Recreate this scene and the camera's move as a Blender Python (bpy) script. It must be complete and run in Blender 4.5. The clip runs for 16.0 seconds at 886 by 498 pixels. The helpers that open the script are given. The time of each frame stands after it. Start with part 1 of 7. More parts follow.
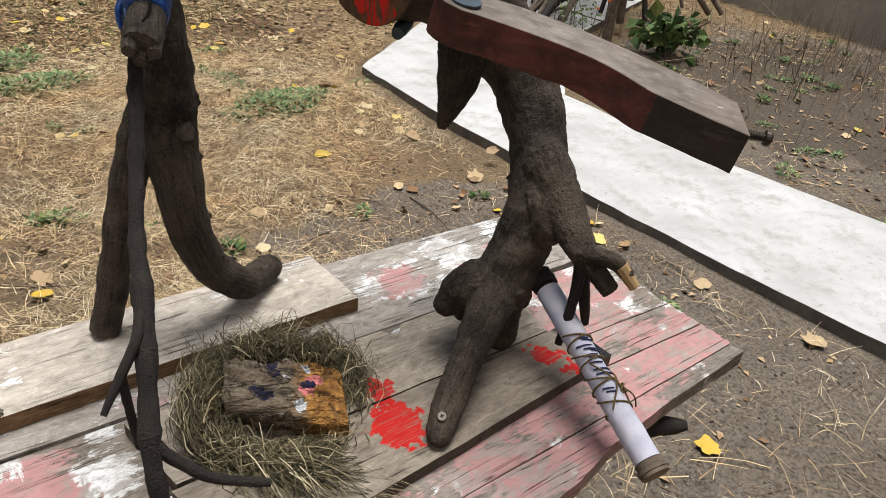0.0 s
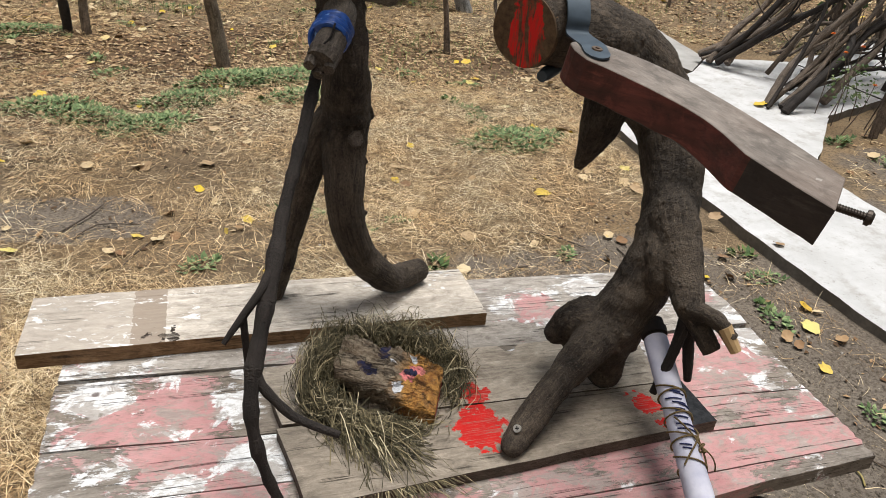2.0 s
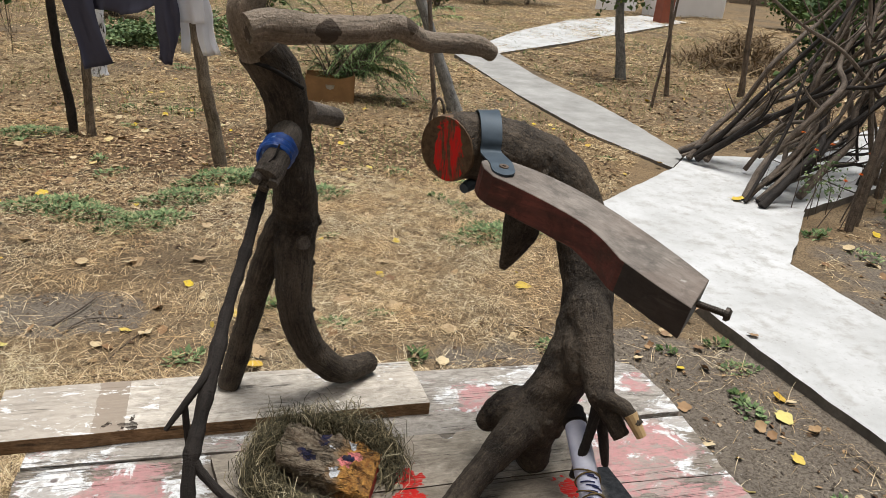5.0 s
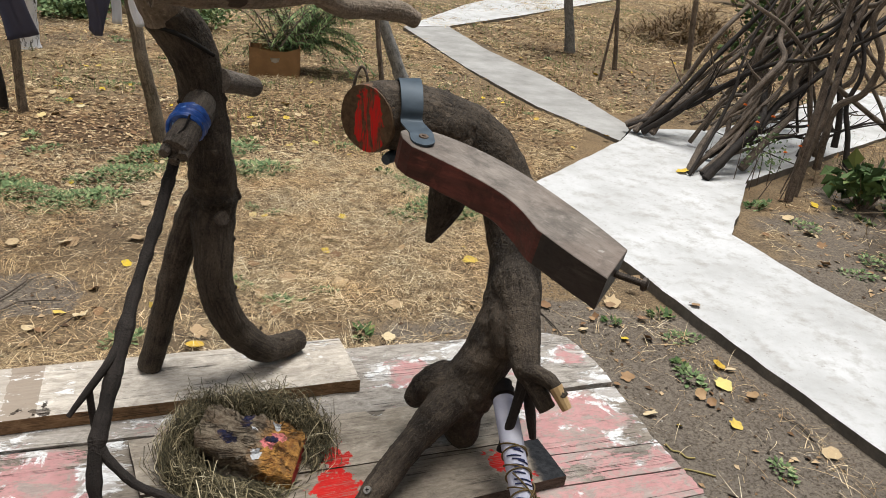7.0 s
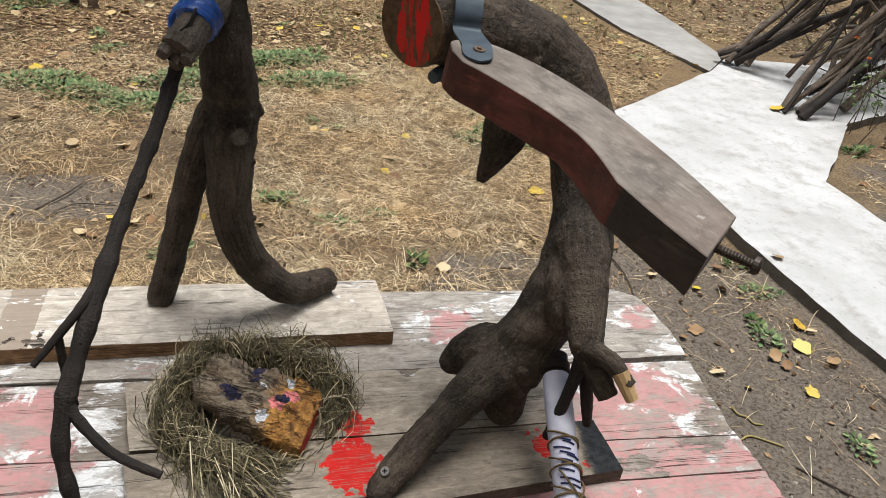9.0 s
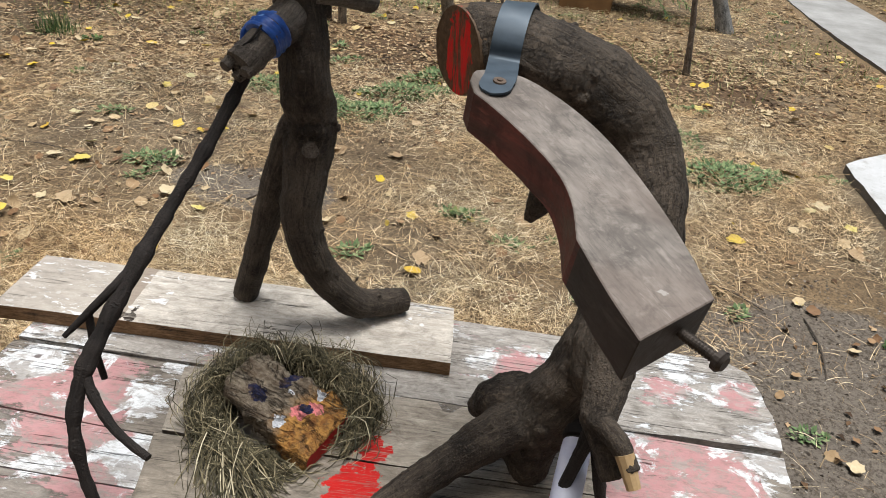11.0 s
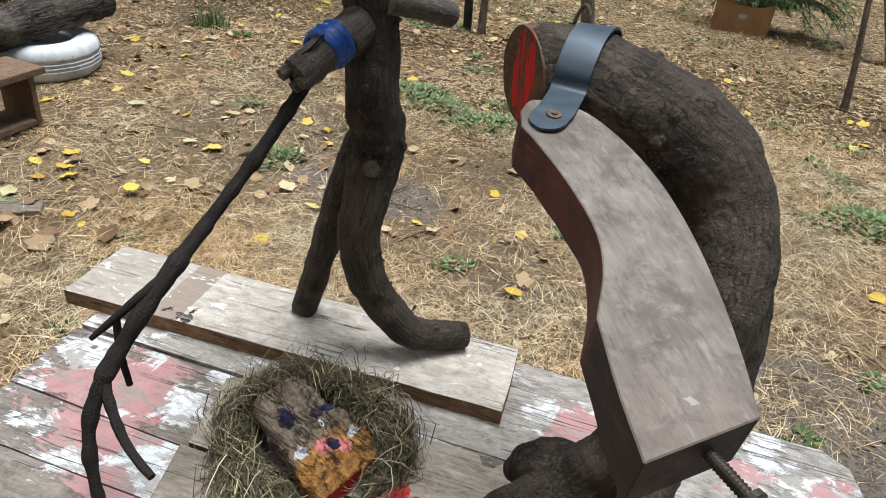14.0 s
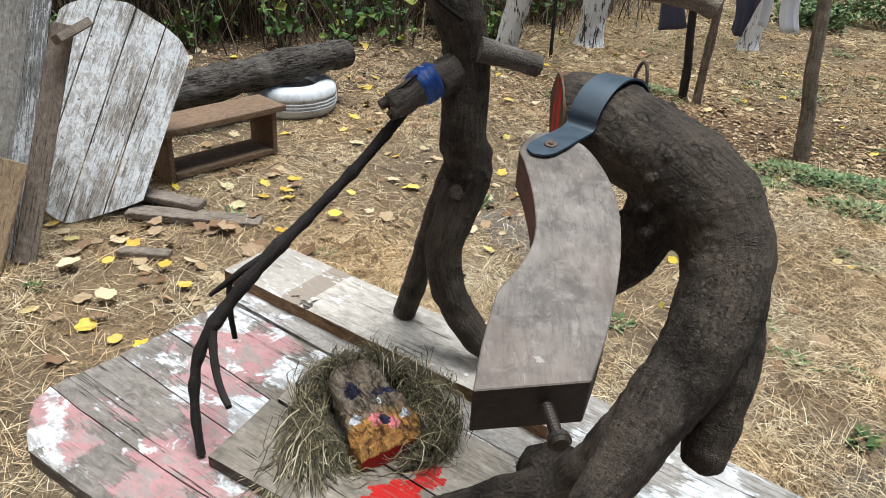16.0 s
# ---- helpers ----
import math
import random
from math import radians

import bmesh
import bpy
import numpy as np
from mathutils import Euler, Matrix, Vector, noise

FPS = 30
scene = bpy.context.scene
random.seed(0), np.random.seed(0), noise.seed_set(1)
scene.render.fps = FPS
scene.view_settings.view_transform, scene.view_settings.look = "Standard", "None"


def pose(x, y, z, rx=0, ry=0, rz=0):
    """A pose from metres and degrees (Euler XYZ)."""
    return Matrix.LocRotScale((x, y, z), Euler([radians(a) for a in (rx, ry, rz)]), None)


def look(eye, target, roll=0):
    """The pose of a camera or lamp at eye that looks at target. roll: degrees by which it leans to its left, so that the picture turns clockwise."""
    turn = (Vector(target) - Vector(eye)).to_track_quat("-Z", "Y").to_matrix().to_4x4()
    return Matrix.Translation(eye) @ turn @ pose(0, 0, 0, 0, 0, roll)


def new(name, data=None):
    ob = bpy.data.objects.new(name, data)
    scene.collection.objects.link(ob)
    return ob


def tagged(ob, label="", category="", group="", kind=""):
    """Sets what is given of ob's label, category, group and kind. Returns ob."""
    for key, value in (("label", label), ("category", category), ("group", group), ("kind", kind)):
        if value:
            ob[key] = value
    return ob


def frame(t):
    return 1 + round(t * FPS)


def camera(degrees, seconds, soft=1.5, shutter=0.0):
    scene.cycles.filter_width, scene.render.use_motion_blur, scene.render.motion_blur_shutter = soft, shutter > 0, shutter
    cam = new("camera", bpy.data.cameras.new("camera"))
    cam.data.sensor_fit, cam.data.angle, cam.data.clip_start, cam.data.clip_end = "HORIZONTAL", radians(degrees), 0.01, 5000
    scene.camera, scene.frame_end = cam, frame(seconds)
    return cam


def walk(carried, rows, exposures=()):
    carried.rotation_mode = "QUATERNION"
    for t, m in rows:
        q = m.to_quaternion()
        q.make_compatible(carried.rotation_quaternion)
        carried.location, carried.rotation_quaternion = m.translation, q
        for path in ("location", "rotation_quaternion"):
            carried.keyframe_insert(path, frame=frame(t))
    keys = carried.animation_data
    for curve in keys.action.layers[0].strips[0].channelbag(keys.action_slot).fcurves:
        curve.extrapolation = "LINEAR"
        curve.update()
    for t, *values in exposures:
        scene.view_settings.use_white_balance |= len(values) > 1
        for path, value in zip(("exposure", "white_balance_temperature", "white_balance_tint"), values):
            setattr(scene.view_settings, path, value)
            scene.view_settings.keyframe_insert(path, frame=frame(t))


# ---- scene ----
cam = camera(61.5, 16.0, soft=0.7)
# seconds, eye, a point looked at, roll
PATH = [
    (0, (-0.4031, -0.7573, 1.5321), (0.0594, -0.0390, 1.0124), 5.98),
    (0.5, (-0.4042, -0.7170, 1.5213), (0.0345, -0.0126, 0.9634), 7.91),
    (1, (-0.3520, -0.7530, 1.5267), (-0.0071, 0.0005, 0.9670), 7.63),
    (1.5, (-0.3078, -0.8258, 1.5437), (-0.0783, -0.0125, 1.0090), 6.26),
    (2, (-0.2990, -0.8892, 1.5627), (-0.1222, -0.0399, 1.0653), 6.14),
    (2.5, (-0.2849, -0.9400, 1.5852), (-0.1284, -0.0633, 1.1302), 6.07),
    (3, (-0.2742, -0.9700, 1.6014), (-0.1237, -0.0767, 1.1778), 5.91),
    (3.5, (-0.2623, -0.9869, 1.6157), (-0.1183, -0.0774, 1.2256), 5.48),
    (4, (-0.2460, -0.9904, 1.6287), (-0.1084, -0.0718, 1.2583), 4.81),
    (4.5, (-0.2308, -0.9920, 1.6298), (-0.0884, -0.0741, 1.2595), 4.45),
    (5, (-0.2233, -0.9885, 1.6239), (-0.0506, -0.0833, 1.2355), 5.48),
    (5.2, (-0.2165, -0.9841, 1.6209), (-0.0188, -0.0882, 1.2229), 6.08),
    (7.5, (-0.1623, -0.9658, 1.6097), (0.0701, -0.0904, 1.1859), 6.36),
    (8, (-0.1462, -0.9250, 1.5881), (0.0665, -0.0636, 1.1267), 6.23),
    (10.3, (-0.0028, -0.7226, 1.5552), (-0.0099, 0.1214, 1.0190), 8.79),
    (10.5, (0.0294, -0.7303, 1.5624), (-0.0157, 0.1167, 1.0327), 8.01),
    (11, (0.0954, -0.7562, 1.5760), (-0.0564, 0.0850, 1.0571), 5.52),
    (11.5, (0.1256, -0.7762, 1.5882), (-0.0893, 0.0631, 1.0888), 4.98),
    (12, (0.1456, -0.8056, 1.6040), (-0.1005, 0.0441, 1.1379), 5.12),
    (12.5, (0.1652, -0.8273, 1.6108), (-0.0903, 0.0286, 1.1611), 5.84),
    (13, (0.1922, -0.8211, 1.5991), (-0.1024, 0.0067, 1.1217), 4.42),
    (13.5, (0.1791, -0.7358, 1.5868), (-0.1268, 0.0736, 1.0856), 4.58),
    (14, (0.1494, -0.6510, 1.5676), (-0.1645, 0.1428, 1.0467), 5.76),
    (14.5, (0.2029, -0.6331, 1.5670), (-0.1765, 0.1371, 1.0544), 6.30),
    (15, (0.2816, -0.6437, 1.5801), (-0.1802, 0.0966, 1.0917), 4.99),
    (15.5, (0.3370, -0.6549, 1.5914), (-0.1878, 0.0537, 1.1197), 4.80),
    (16, (0.3752, -0.6663, 1.5958), (-0.1990, 0.0029, 1.1239), 3.90),
]
EXPOSURE = [(0, 0.66, 6450, 10), (1.5, 0.69, 6450, 10), (5, 0.61, 6400, 9), (8, 0.66, 6400, 9), (10.5, 0.67, 6250, 9), (13, 0.69, 6000, 8), (16, 0.85, 5850, 6)]
walk(cam, [(t, look(eye, target, roll)) for t, eye, target, roll in PATH], EXPOSURE)

# ---- light ----
world = bpy.data.worlds.new("overcast_sky")
scene.world = world
world.use_nodes = True
wn = world.node_tree.nodes
sky = wn.new("ShaderNodeTexSky")
sky.sky_type = "NISHITA"
sky.sun_disc = False
sky.sun_elevation = radians(42)
sky.sun_rotation = radians(200)
sky.air_density, sky.dust_density, sky.ozone_density = 1.6, 4.0, 0.6
wn["Background"].inputs["Strength"].default_value = 0.041
world.node_tree.links.new(sky.outputs["Color"], wn["Background"].inputs["Color"])
sun_data = bpy.data.lights.new("sun", "SUN")
sun_data.energy, sun_data.angle, sun_data.color = 3.6, radians(30), (1.0, 0.965, 0.91)
sun = new("sun", sun_data)
sun.matrix_world = look((1.2, 1.5, 12), (0, 0, 0))

# ---- tools ----
from mathutils import kdtree

TOP = 0.875  # height of the table top over the ground
RNG = np.random.default_rng(7)


class Kit:
    """A node material under construction."""

    def __init__(self, name):
        self.mat = bpy.data.materials.new(name)
        self.mat.use_nodes = True
        self.n, self.l = self.mat.node_tree.nodes, self.mat.node_tree.links
        self.b = self.n["Principled BSDF"]
        self.co = self.n.new("ShaderNodeTexCoord").outputs["Object"]

    def branch(self):
        """Work in the branch's own place: across, across, along."""
        a = self.n.new("ShaderNodeAttribute")
        a.attribute_name = "branch"
        self.co = a.outputs["Vector"]

    def put(self, socket, value):
        if isinstance(value, bpy.types.NodeSocket):
            self.l.new(value, socket)
        elif isinstance(value, (tuple, list)) and len(value) == 3 and socket.type == "RGBA":
            socket.default_value = (*value, 1)
        else:
            socket.default_value = value

    def map(self, scale=(1, 1, 1), turn=0.0, shift=(0, 0, 0), vec=None):
        m = self.n.new("ShaderNodeMapping")
        self.put(m.inputs["Vector"], vec or self.co)
        m.inputs["Scale"].default_value = scale
        m.inputs["Rotation"].default_value = (0, 0, radians(turn))
        m.inputs["Location"].default_value = shift
        return m.outputs[0]

    def noise(self, scale, detail=4.0, rough=0.55, vec=None, warp=0.0):
        t = self.n.new("ShaderNodeTexNoise")
        self.put(t.inputs["Vector"], vec or self.co)
        t.inputs["Scale"].default_value, t.inputs["Detail"].default_value = scale, detail
        t.inputs["Roughness"].default_value, t.inputs["Distortion"].default_value = rough, warp
        return t.outputs["Fac"]

    def cells(self, scale, vec=None, feature="F1", out="Distance"):
        t = self.n.new("ShaderNodeTexVoronoi")
        t.feature = feature
        self.put(t.inputs["Vector"], vec or self.co)
        t.inputs["Scale"].default_value = scale
        return t.outputs[out]

    def ramp(self, fac, *stops):
        r = self.n.new("ShaderNodeValToRGB")
        self.put(r.inputs[0], fac)
        e = r.color_ramp.elements
        while len(e) < len(stops):
            e.new(0.5)
        for k, (at, c) in enumerate(stops):
            e[k].position = at
            e[k].color = (c, c, c, 1) if isinstance(c, (int, float)) else (*c, 1)
        return r.outputs[0]

    def mix(self, fac, a, b, how="MIX"):
        m = self.n.new("ShaderNodeMix")
        m.data_type, m.blend_type = "RGBA", how
        self.put(m.inputs[0], fac)
        self.put(m.inputs[6], a)
        self.put(m.inputs[7], b)
        return m.outputs[2]

    def math(self, op, a, b=0.0):
        m = self.n.new("ShaderNodeMath")
        m.operation = op
        self.put(m.inputs[0], a)
        self.put(m.inputs[1], b)
        return m.outputs[0]

    def spot(self, centre, radius, ragged=0.0, scale=60.0, squash=(1, 1, 1)):
        """1 inside a ragged blot round a place, 0 outside."""
        v = self.map(shift=tuple(-c for c in centre))
        if squash != (1, 1, 1):
            v = self.map(scale=squash, vec=v)
        ln = self.n.new("ShaderNodeVectorMath")
        ln.operation = "LENGTH"
        self.put(ln.inputs[0], v)
        d = self.math("ADD", ln.outputs["Value"], self.math("MULTIPLY", self.math("SUBTRACT", self.noise(scale, 5.0, 0.6), 0.5), ragged))
        return self.ramp(self.math("DIVIDE", d, radius), (0.92, 1), (1.0, 0))

    def patches(self, spots, span):
        """Soft hills over flat patches (x, y, radius) on the table top whose y lies in span."""
        total = None
        for x, y, r in spots:
            if not span[0] <= y <= span[1]:
                continue
            v = self.n.new("ShaderNodeVectorMath")
            v.operation = "DISTANCE"
            self.put(v.inputs[0], self.co)
            v.inputs[1].default_value = (x, y, TOP)
            hill = self.ramp(self.math("DIVIDE", v.outputs["Value"], r), (0.0, 1), (1.35, 0))
            total = hill if total is None else self.math("MAXIMUM", total, hill)
        return self.math("ADD", 0.0, 0.0) if total is None else total

    def island(self):
        return self.n.new("ShaderNodeNewGeometry").outputs["Random Per Island"]

    def each(self):
        return self.n.new("ShaderNodeObjectInfo").outputs["Random"]

    def done(self, color, rough=0.8, height=None, depth=0.002, strength=0.6, metal=0.0, spec=0.3):
        self.put(self.b.inputs["Base Color"], color)
        self.put(self.b.inputs["Roughness"], rough)
        self.put(self.b.inputs["Metallic"], metal)
        self.b.inputs["Specular IOR Level"].default_value = spec
        if height is not None:
            bump = self.n.new("ShaderNodeBump")
            bump.inputs["Strength"].default_value, bump.inputs["Distance"].default_value = strength, depth
            self.put(bump.inputs["Height"], height)
            self.l.new(bump.outputs[0], self.b.inputs["Normal"])
        return self.mat


def mesh(name, verts, faces, mat, parent=None, label="", smooth=True):
    data = bpy.data.meshes.new(name)
    data.from_pydata([tuple(map(float, v)) for v in verts], [], faces)
    data.validate()
    data.polygons.foreach_set("use_smooth", [smooth] * len(data.polygons))
    data.materials.append(mat)
    ob = new(name, data)
    ob.parent = parent
    return tagged(ob, label) if label else ob


def part(name, bm, mat, parent=None, label="", smooth=False):
    bmesh.ops.recalc_face_normals(bm, faces=bm.faces)
    data = bpy.data.meshes.new(name)
    bm.to_mesh(data)
    bm.free()
    data.polygons.foreach_set("use_smooth", [smooth] * len(data.polygons))
    data.materials.append(mat)
    ob = new(name, data)
    ob.parent = parent
    return tagged(ob, label) if label else ob


def thing(name, label, category, group="", at=(0, 0, 0)):
    e = new(name)
    e.location = at
    e.empty_display_size = 0.05
    return tagged(e, label, category, group)


def spline(points, step):
    """Catmull-Rom through rows of x, y, z, radius."""
    p = np.array(points, float)
    p = np.vstack([2 * p[0] - p[1], p, 2 * p[-1] - p[-2]])
    out = []
    for k in range(1, len(p) - 2):
        n = max(2, int(np.linalg.norm(p[k + 1][:3] - p[k][:3]) / step))
        for s in np.arange(n) / n:
            a, b, c, d = p[k - 1 : k + 3]
            out.append(0.5 * (2 * b + (c - a) * s + (2 * a - 5 * b + 4 * c - d) * s**2 + (3 * b - a - 3 * c + d) * s**3))
    return np.array(out + [p[-2]])


def limb(points, seg=16, step=0.008, rough=0.08, knots=0.0, seed=0, base=0, flat_ends=True):
    """Vertices and faces of a branch along points (x, y, z, radius)."""
    c = spline(points, step)
    c[:, 3] = np.maximum(c[:, 3], 0.0008)
    tan = np.gradient(c[:, :3], axis=0)
    tan /= np.linalg.norm(tan, axis=1)[:, None] + 1e-9
    side = np.cross(tan[0], (0.3, 0.2, 0.93))
    side /= np.linalg.norm(side)
    verts, faces, local = [], [], []
    run = np.concatenate([[0], np.cumsum(np.linalg.norm(np.diff(c[:, :3], axis=0), axis=1))]) + seed * 0.37
    for k, (x, y, z, r) in enumerate(c):
        side = side - tan[k] * (side @ tan[k])
        side /= np.linalg.norm(side)
        up = np.cross(tan[k], side)
        swell = 1 + knots * max(0.0, noise.noise((k * 0.23 + seed * 7.1, 3.3, seed))) * 1.6
        for j in range(seg):
            a = 2 * math.pi * j / seg
            d = side * math.cos(a) + up * math.sin(a)
            q = Vector((x + d[0] * r, y + d[1] * r, z + d[2] * r))
            w = 1 + rough * (noise.noise(q * (0.9 / max(r, 0.006)) + Vector((seed, 0, 0))) + 0.5 * noise.noise(q * (2.6 / max(r, 0.006))))
            verts.append((x + d[0] * r * w * swell, y + d[1] * r * w * swell, z + d[2] * r * w * swell))
            local.append((r * math.cos(a), r * math.sin(a), run[k]))
    n = len(c)
    for k in range(n - 1):
        for j in range(seg):
            a, b = k * seg + j, k * seg + (j + 1) % seg
            faces.append((base + a, base + b, base + b + seg, base + a + seg))
    for k, row in ((0, 0), (n - 1, (n - 1) * seg)):
        ring = len(verts)
        verts += [verts[row + j] for j in range(seg)]
        local += [local[row + j] for j in range(seg)] + [(0, 0, run[k])]
        centre = len(verts)
        verts.append(tuple(c[k, :3] + tan[k] * (0.05 * c[k, 3] * (-1 if k == 0 else 1))))
        for j in range(seg):
            a, b = ring + j, ring + (j + 1) % seg
            faces.append((base + centre, base + b, base + a) if k == 0 else (base + centre, base + a, base + b))
    limb.local = local
    return verts, faces


def limbs(name, many, mat, parent=None, label="", **kw):
    """One mesh of several branches."""
    verts, faces, local = [], [], []
    first = kw.pop("seed", 0)
    for k, points in enumerate(many):
        v, f = limb(points, seed=first + k, base=len(verts), **kw)
        verts += v
        faces += f
        local += limb.local
    ob = mesh(name, verts, faces, mat, parent, label)
    along(ob.data, np.array(local))
    return ob


def along(data, local):
    """Keep, for the bark's grain, each vertex's place across and along its branch."""
    a = data.attributes.new("branch", "FLOAT_VECTOR", "POINT")
    a.data.foreach_set("vector", np.asarray(local, np.float32).ravel())


def fuse(ob, voxel, bumps=0.0, size=0.02, smooth=4, swell=0.0):
    """Grow the branches of a mesh together and roughen the skin."""
    m = ob.modifiers.new("fuse", "REMESH")
    m.mode, m.voxel_size, m.use_smooth_shade = "VOXEL", voxel, True
    s = ob.modifiers.new("ease", "SMOOTH")
    s.factor, s.iterations = 0.5, smooth
    before = np.empty(len(ob.data.vertices) * 3, np.float32)
    ob.data.vertices.foreach_get("co", before)
    before = before.reshape(-1, 3)
    place = np.empty(before.size, np.float32)
    ob.data.attributes["branch"].data.foreach_get("vector", place)
    place = place.reshape(-1, 3)
    if swell:
        tex = bpy.data.textures.new("lumps", "CLOUDS")
        tex.noise_scale, tex.noise_depth = 0.035, 2
        d = ob.modifiers.new("lumps", "DISPLACE")
        d.texture, d.strength, d.mid_level = tex, swell, 0.5
    if bumps:
        tex = bpy.data.textures.new("bark", "CLOUDS")
        tex.noise_scale, tex.noise_depth = size, 3
        d = ob.modifiers.new("rough", "DISPLACE")
        d.texture, d.strength, d.mid_level = tex, bumps, 0.5
    # bake the grown-together skin and carry the grain over to it
    grown = bpy.data.meshes.new_from_object(ob.evaluated_get(bpy.context.evaluated_depsgraph_get()))
    tree = kdtree.KDTree(len(before))
    for k, p in enumerate(before):
        tree.insert(p, k)
    tree.balance()
    local = np.array([place[tree.find(v.co)[1]] for v in grown.vertices])
    mats = list(ob.data.materials)
    ob.modifiers.clear()
    ob.data = grown
    grown.materials.clear()
    for m in mats:
        grown.materials.append(m)
    if "branch" in grown.attributes:
        grown.attributes.remove(grown.attributes["branch"])
    # ease the steps between neighbouring places
    edges = np.empty(len(grown.edges) * 2, np.int32)
    grown.edges.foreach_get("vertices", edges)
    edges = edges.reshape(-1, 2)
    for _ in range(6):
        total, count = np.zeros_like(local), np.zeros(len(local))
        np.add.at(total, edges[:, 0], local[edges[:, 1]])
        np.add.at(total, edges[:, 1], local[edges[:, 0]])
        np.add.at(count, edges.ravel(), 1)
        near = total / np.maximum(count, 1)[:, None]
        local = np.where(np.linalg.norm(near - local, axis=1)[:, None] < 0.02, 0.4 * local + 0.6 * near, local)
    along(grown, local)
    return ob


def warts(points, n, r0, r1, seed, lo=0.0, hi=1.0):
    """Short stubs standing out of a branch: old buds and knots."""
    r = random.Random(seed)
    c = spline(points, 0.004)
    out = []
    for _ in range(n):
        k = int((lo + (hi - lo) * r.random()) * (len(c) - 2))
        p, t = Vector(c[k][:3]), Vector(c[k + 1][:3] - c[k][:3]).normalized()
        d = Vector((r.gauss(0, 1), r.gauss(0, 1), r.gauss(0, 1)))
        d = (d - t * d.dot(t)).normalized()
        q, s = r.uniform(r0, r1), c[k][3]
        out.append([(*(p + d * s * 0.75), q), (*(p + d * (s - q * 0.1)), q * 0.95), (*(p + d * (s + q * 0.2)), q * 0.6)])
    return out


def up(points, dz=TOP):
    return [(p[0], p[1], p[2] + dz, *p[3:]) for p in points]


def slab(bm, outline, z0, z1, dent=0.0):
    """An upright prism over an outline, anticlockwise; z1 may be a function of x, y."""
    lo = [bm.verts.new((x, y, z0)) for x, y in outline]
    hi = [bm.verts.new((x, y, z1(x, y) if callable(z1) else z1)) for x, y in outline]
    bm.faces.new(lo[::-1])
    bm.faces.new(hi)
    for k in range(len(outline)):
        bm.faces.new((lo[k - 1], lo[k], hi[k], hi[k - 1]))
    return hi


def box(bm, size, at=(0, 0, 0), turn=(0, 0, 0), bevel=0.0):
    m = Matrix.LocRotScale(at, Euler([radians(a) for a in turn]), size)
    made = bmesh.ops.create_cube(bm, size=1, matrix=m)
    if bevel:
        edges = {e for v in made["verts"] for e in v.link_edges}
        bmesh.ops.bevel(bm, geom=list(edges), offset=bevel, segments=2, affect="EDGES")


def drum(bm, a, b, r0, r1=None, seg=20):
    """A closed cylinder or cone from a to b."""
    a, b = Vector(a), Vector(b)
    turn = (b - a).to_track_quat("Z", "Y").to_matrix().to_4x4()
    bmesh.ops.create_cone(bm, cap_ends=True, segments=seg, radius1=r0, radius2=r0 if r1 is None else r1, depth=(b - a).length,
                          matrix=Matrix.Translation((a + b) / 2) @ turn)


def field(seed, cell, span=64.0):
    """A smooth random field over the plan, 0 to 1."""
    n = int(span / cell) + 2
    grid = np.random.default_rng(seed).random((n, n))

    def value(x, y):
        u, v = np.clip((x + span / 2) / cell, 0, n - 2.001), np.clip((y + span / 2) / cell, 0, n - 2.001)
        i, j = u.astype(int), v.astype(int)
        s, t = u - i, v - j
        s, t = s * s * (3 - 2 * s), t * t * (3 - 2 * t)
        return (grid[i, j] * (1 - s) + grid[i + 1, j] * s) * (1 - t) + (grid[i, j + 1] * (1 - s) + grid[i + 1, j + 1] * s) * t

    return value


def ribbons(name, root, heading, length, width, lift, bend, mat, parent=None, label="", category="", tip=0.25, segs=3, rise=None):
    """Many thin blades in one mesh. root: n x 3; heading: angles; lift: how high the middle rises; rise: slope of upright ones."""
    n = len(root)
    s = np.linspace(0, 1, segs + 1)
    rise = np.zeros(n) if rise is None else rise
    ang = heading[:, None] + bend[:, None] * (s - 0.5)[None, :]
    along = (s[None, :] * length[:, None])
    step = np.diff(along, axis=1, prepend=0)
    x = root[:, 0:1] + np.cumsum(np.cos(ang) * step * np.cos(rise)[:, None], 1)
    y = root[:, 1:2] + np.cumsum(np.sin(ang) * step * np.cos(rise)[:, None], 1)
    z = root[:, 2:3] + lift[:, None] * np.sin(np.pi * s)[None, :] + along * np.sin(rise)[:, None]
    w = width[:, None] * (1 - (1 - tip) * s)[None, :] / 2
    nx, ny = -np.sin(ang) * w, np.cos(ang) * w
    tilt = RNG.uniform(-0.6, 0.6, (n, 1)) * w
    a = np.stack([x + nx, y + ny, z + tilt], -1)
    b = np.stack([x - nx, y - ny, z - tilt], -1)
    verts = np.stack([a, b], 2).reshape(-1, 3)
    k = np.arange(n)[:, None] * 2 * (segs + 1) + 2 * np.arange(segs)[None, :]
    quads = np.stack([k, k + 1, k + 3, k + 2], -1).reshape(-1, 4)
    data = bpy.data.meshes.new(name)
    data.vertices.add(len(verts))
    data.vertices.foreach_set("co", verts.ravel())
    data.loops.add(quads.size)
    data.loops.foreach_set("vertex_index", quads.ravel().astype(np.int32))
    data.polygons.add(len(quads))
    data.polygons.foreach_set("loop_start", np.arange(0, quads.size, 4, dtype=np.int32))
    data.polygons.foreach_set("loop_total", np.full(len(quads), 4, dtype=np.int32))
    data.update(calc_edges=True)
    data.materials.append(mat)
    ob = new(name, data)
    ob.parent = parent
    return tagged(ob, label, category, kind="stuff") if label else ob

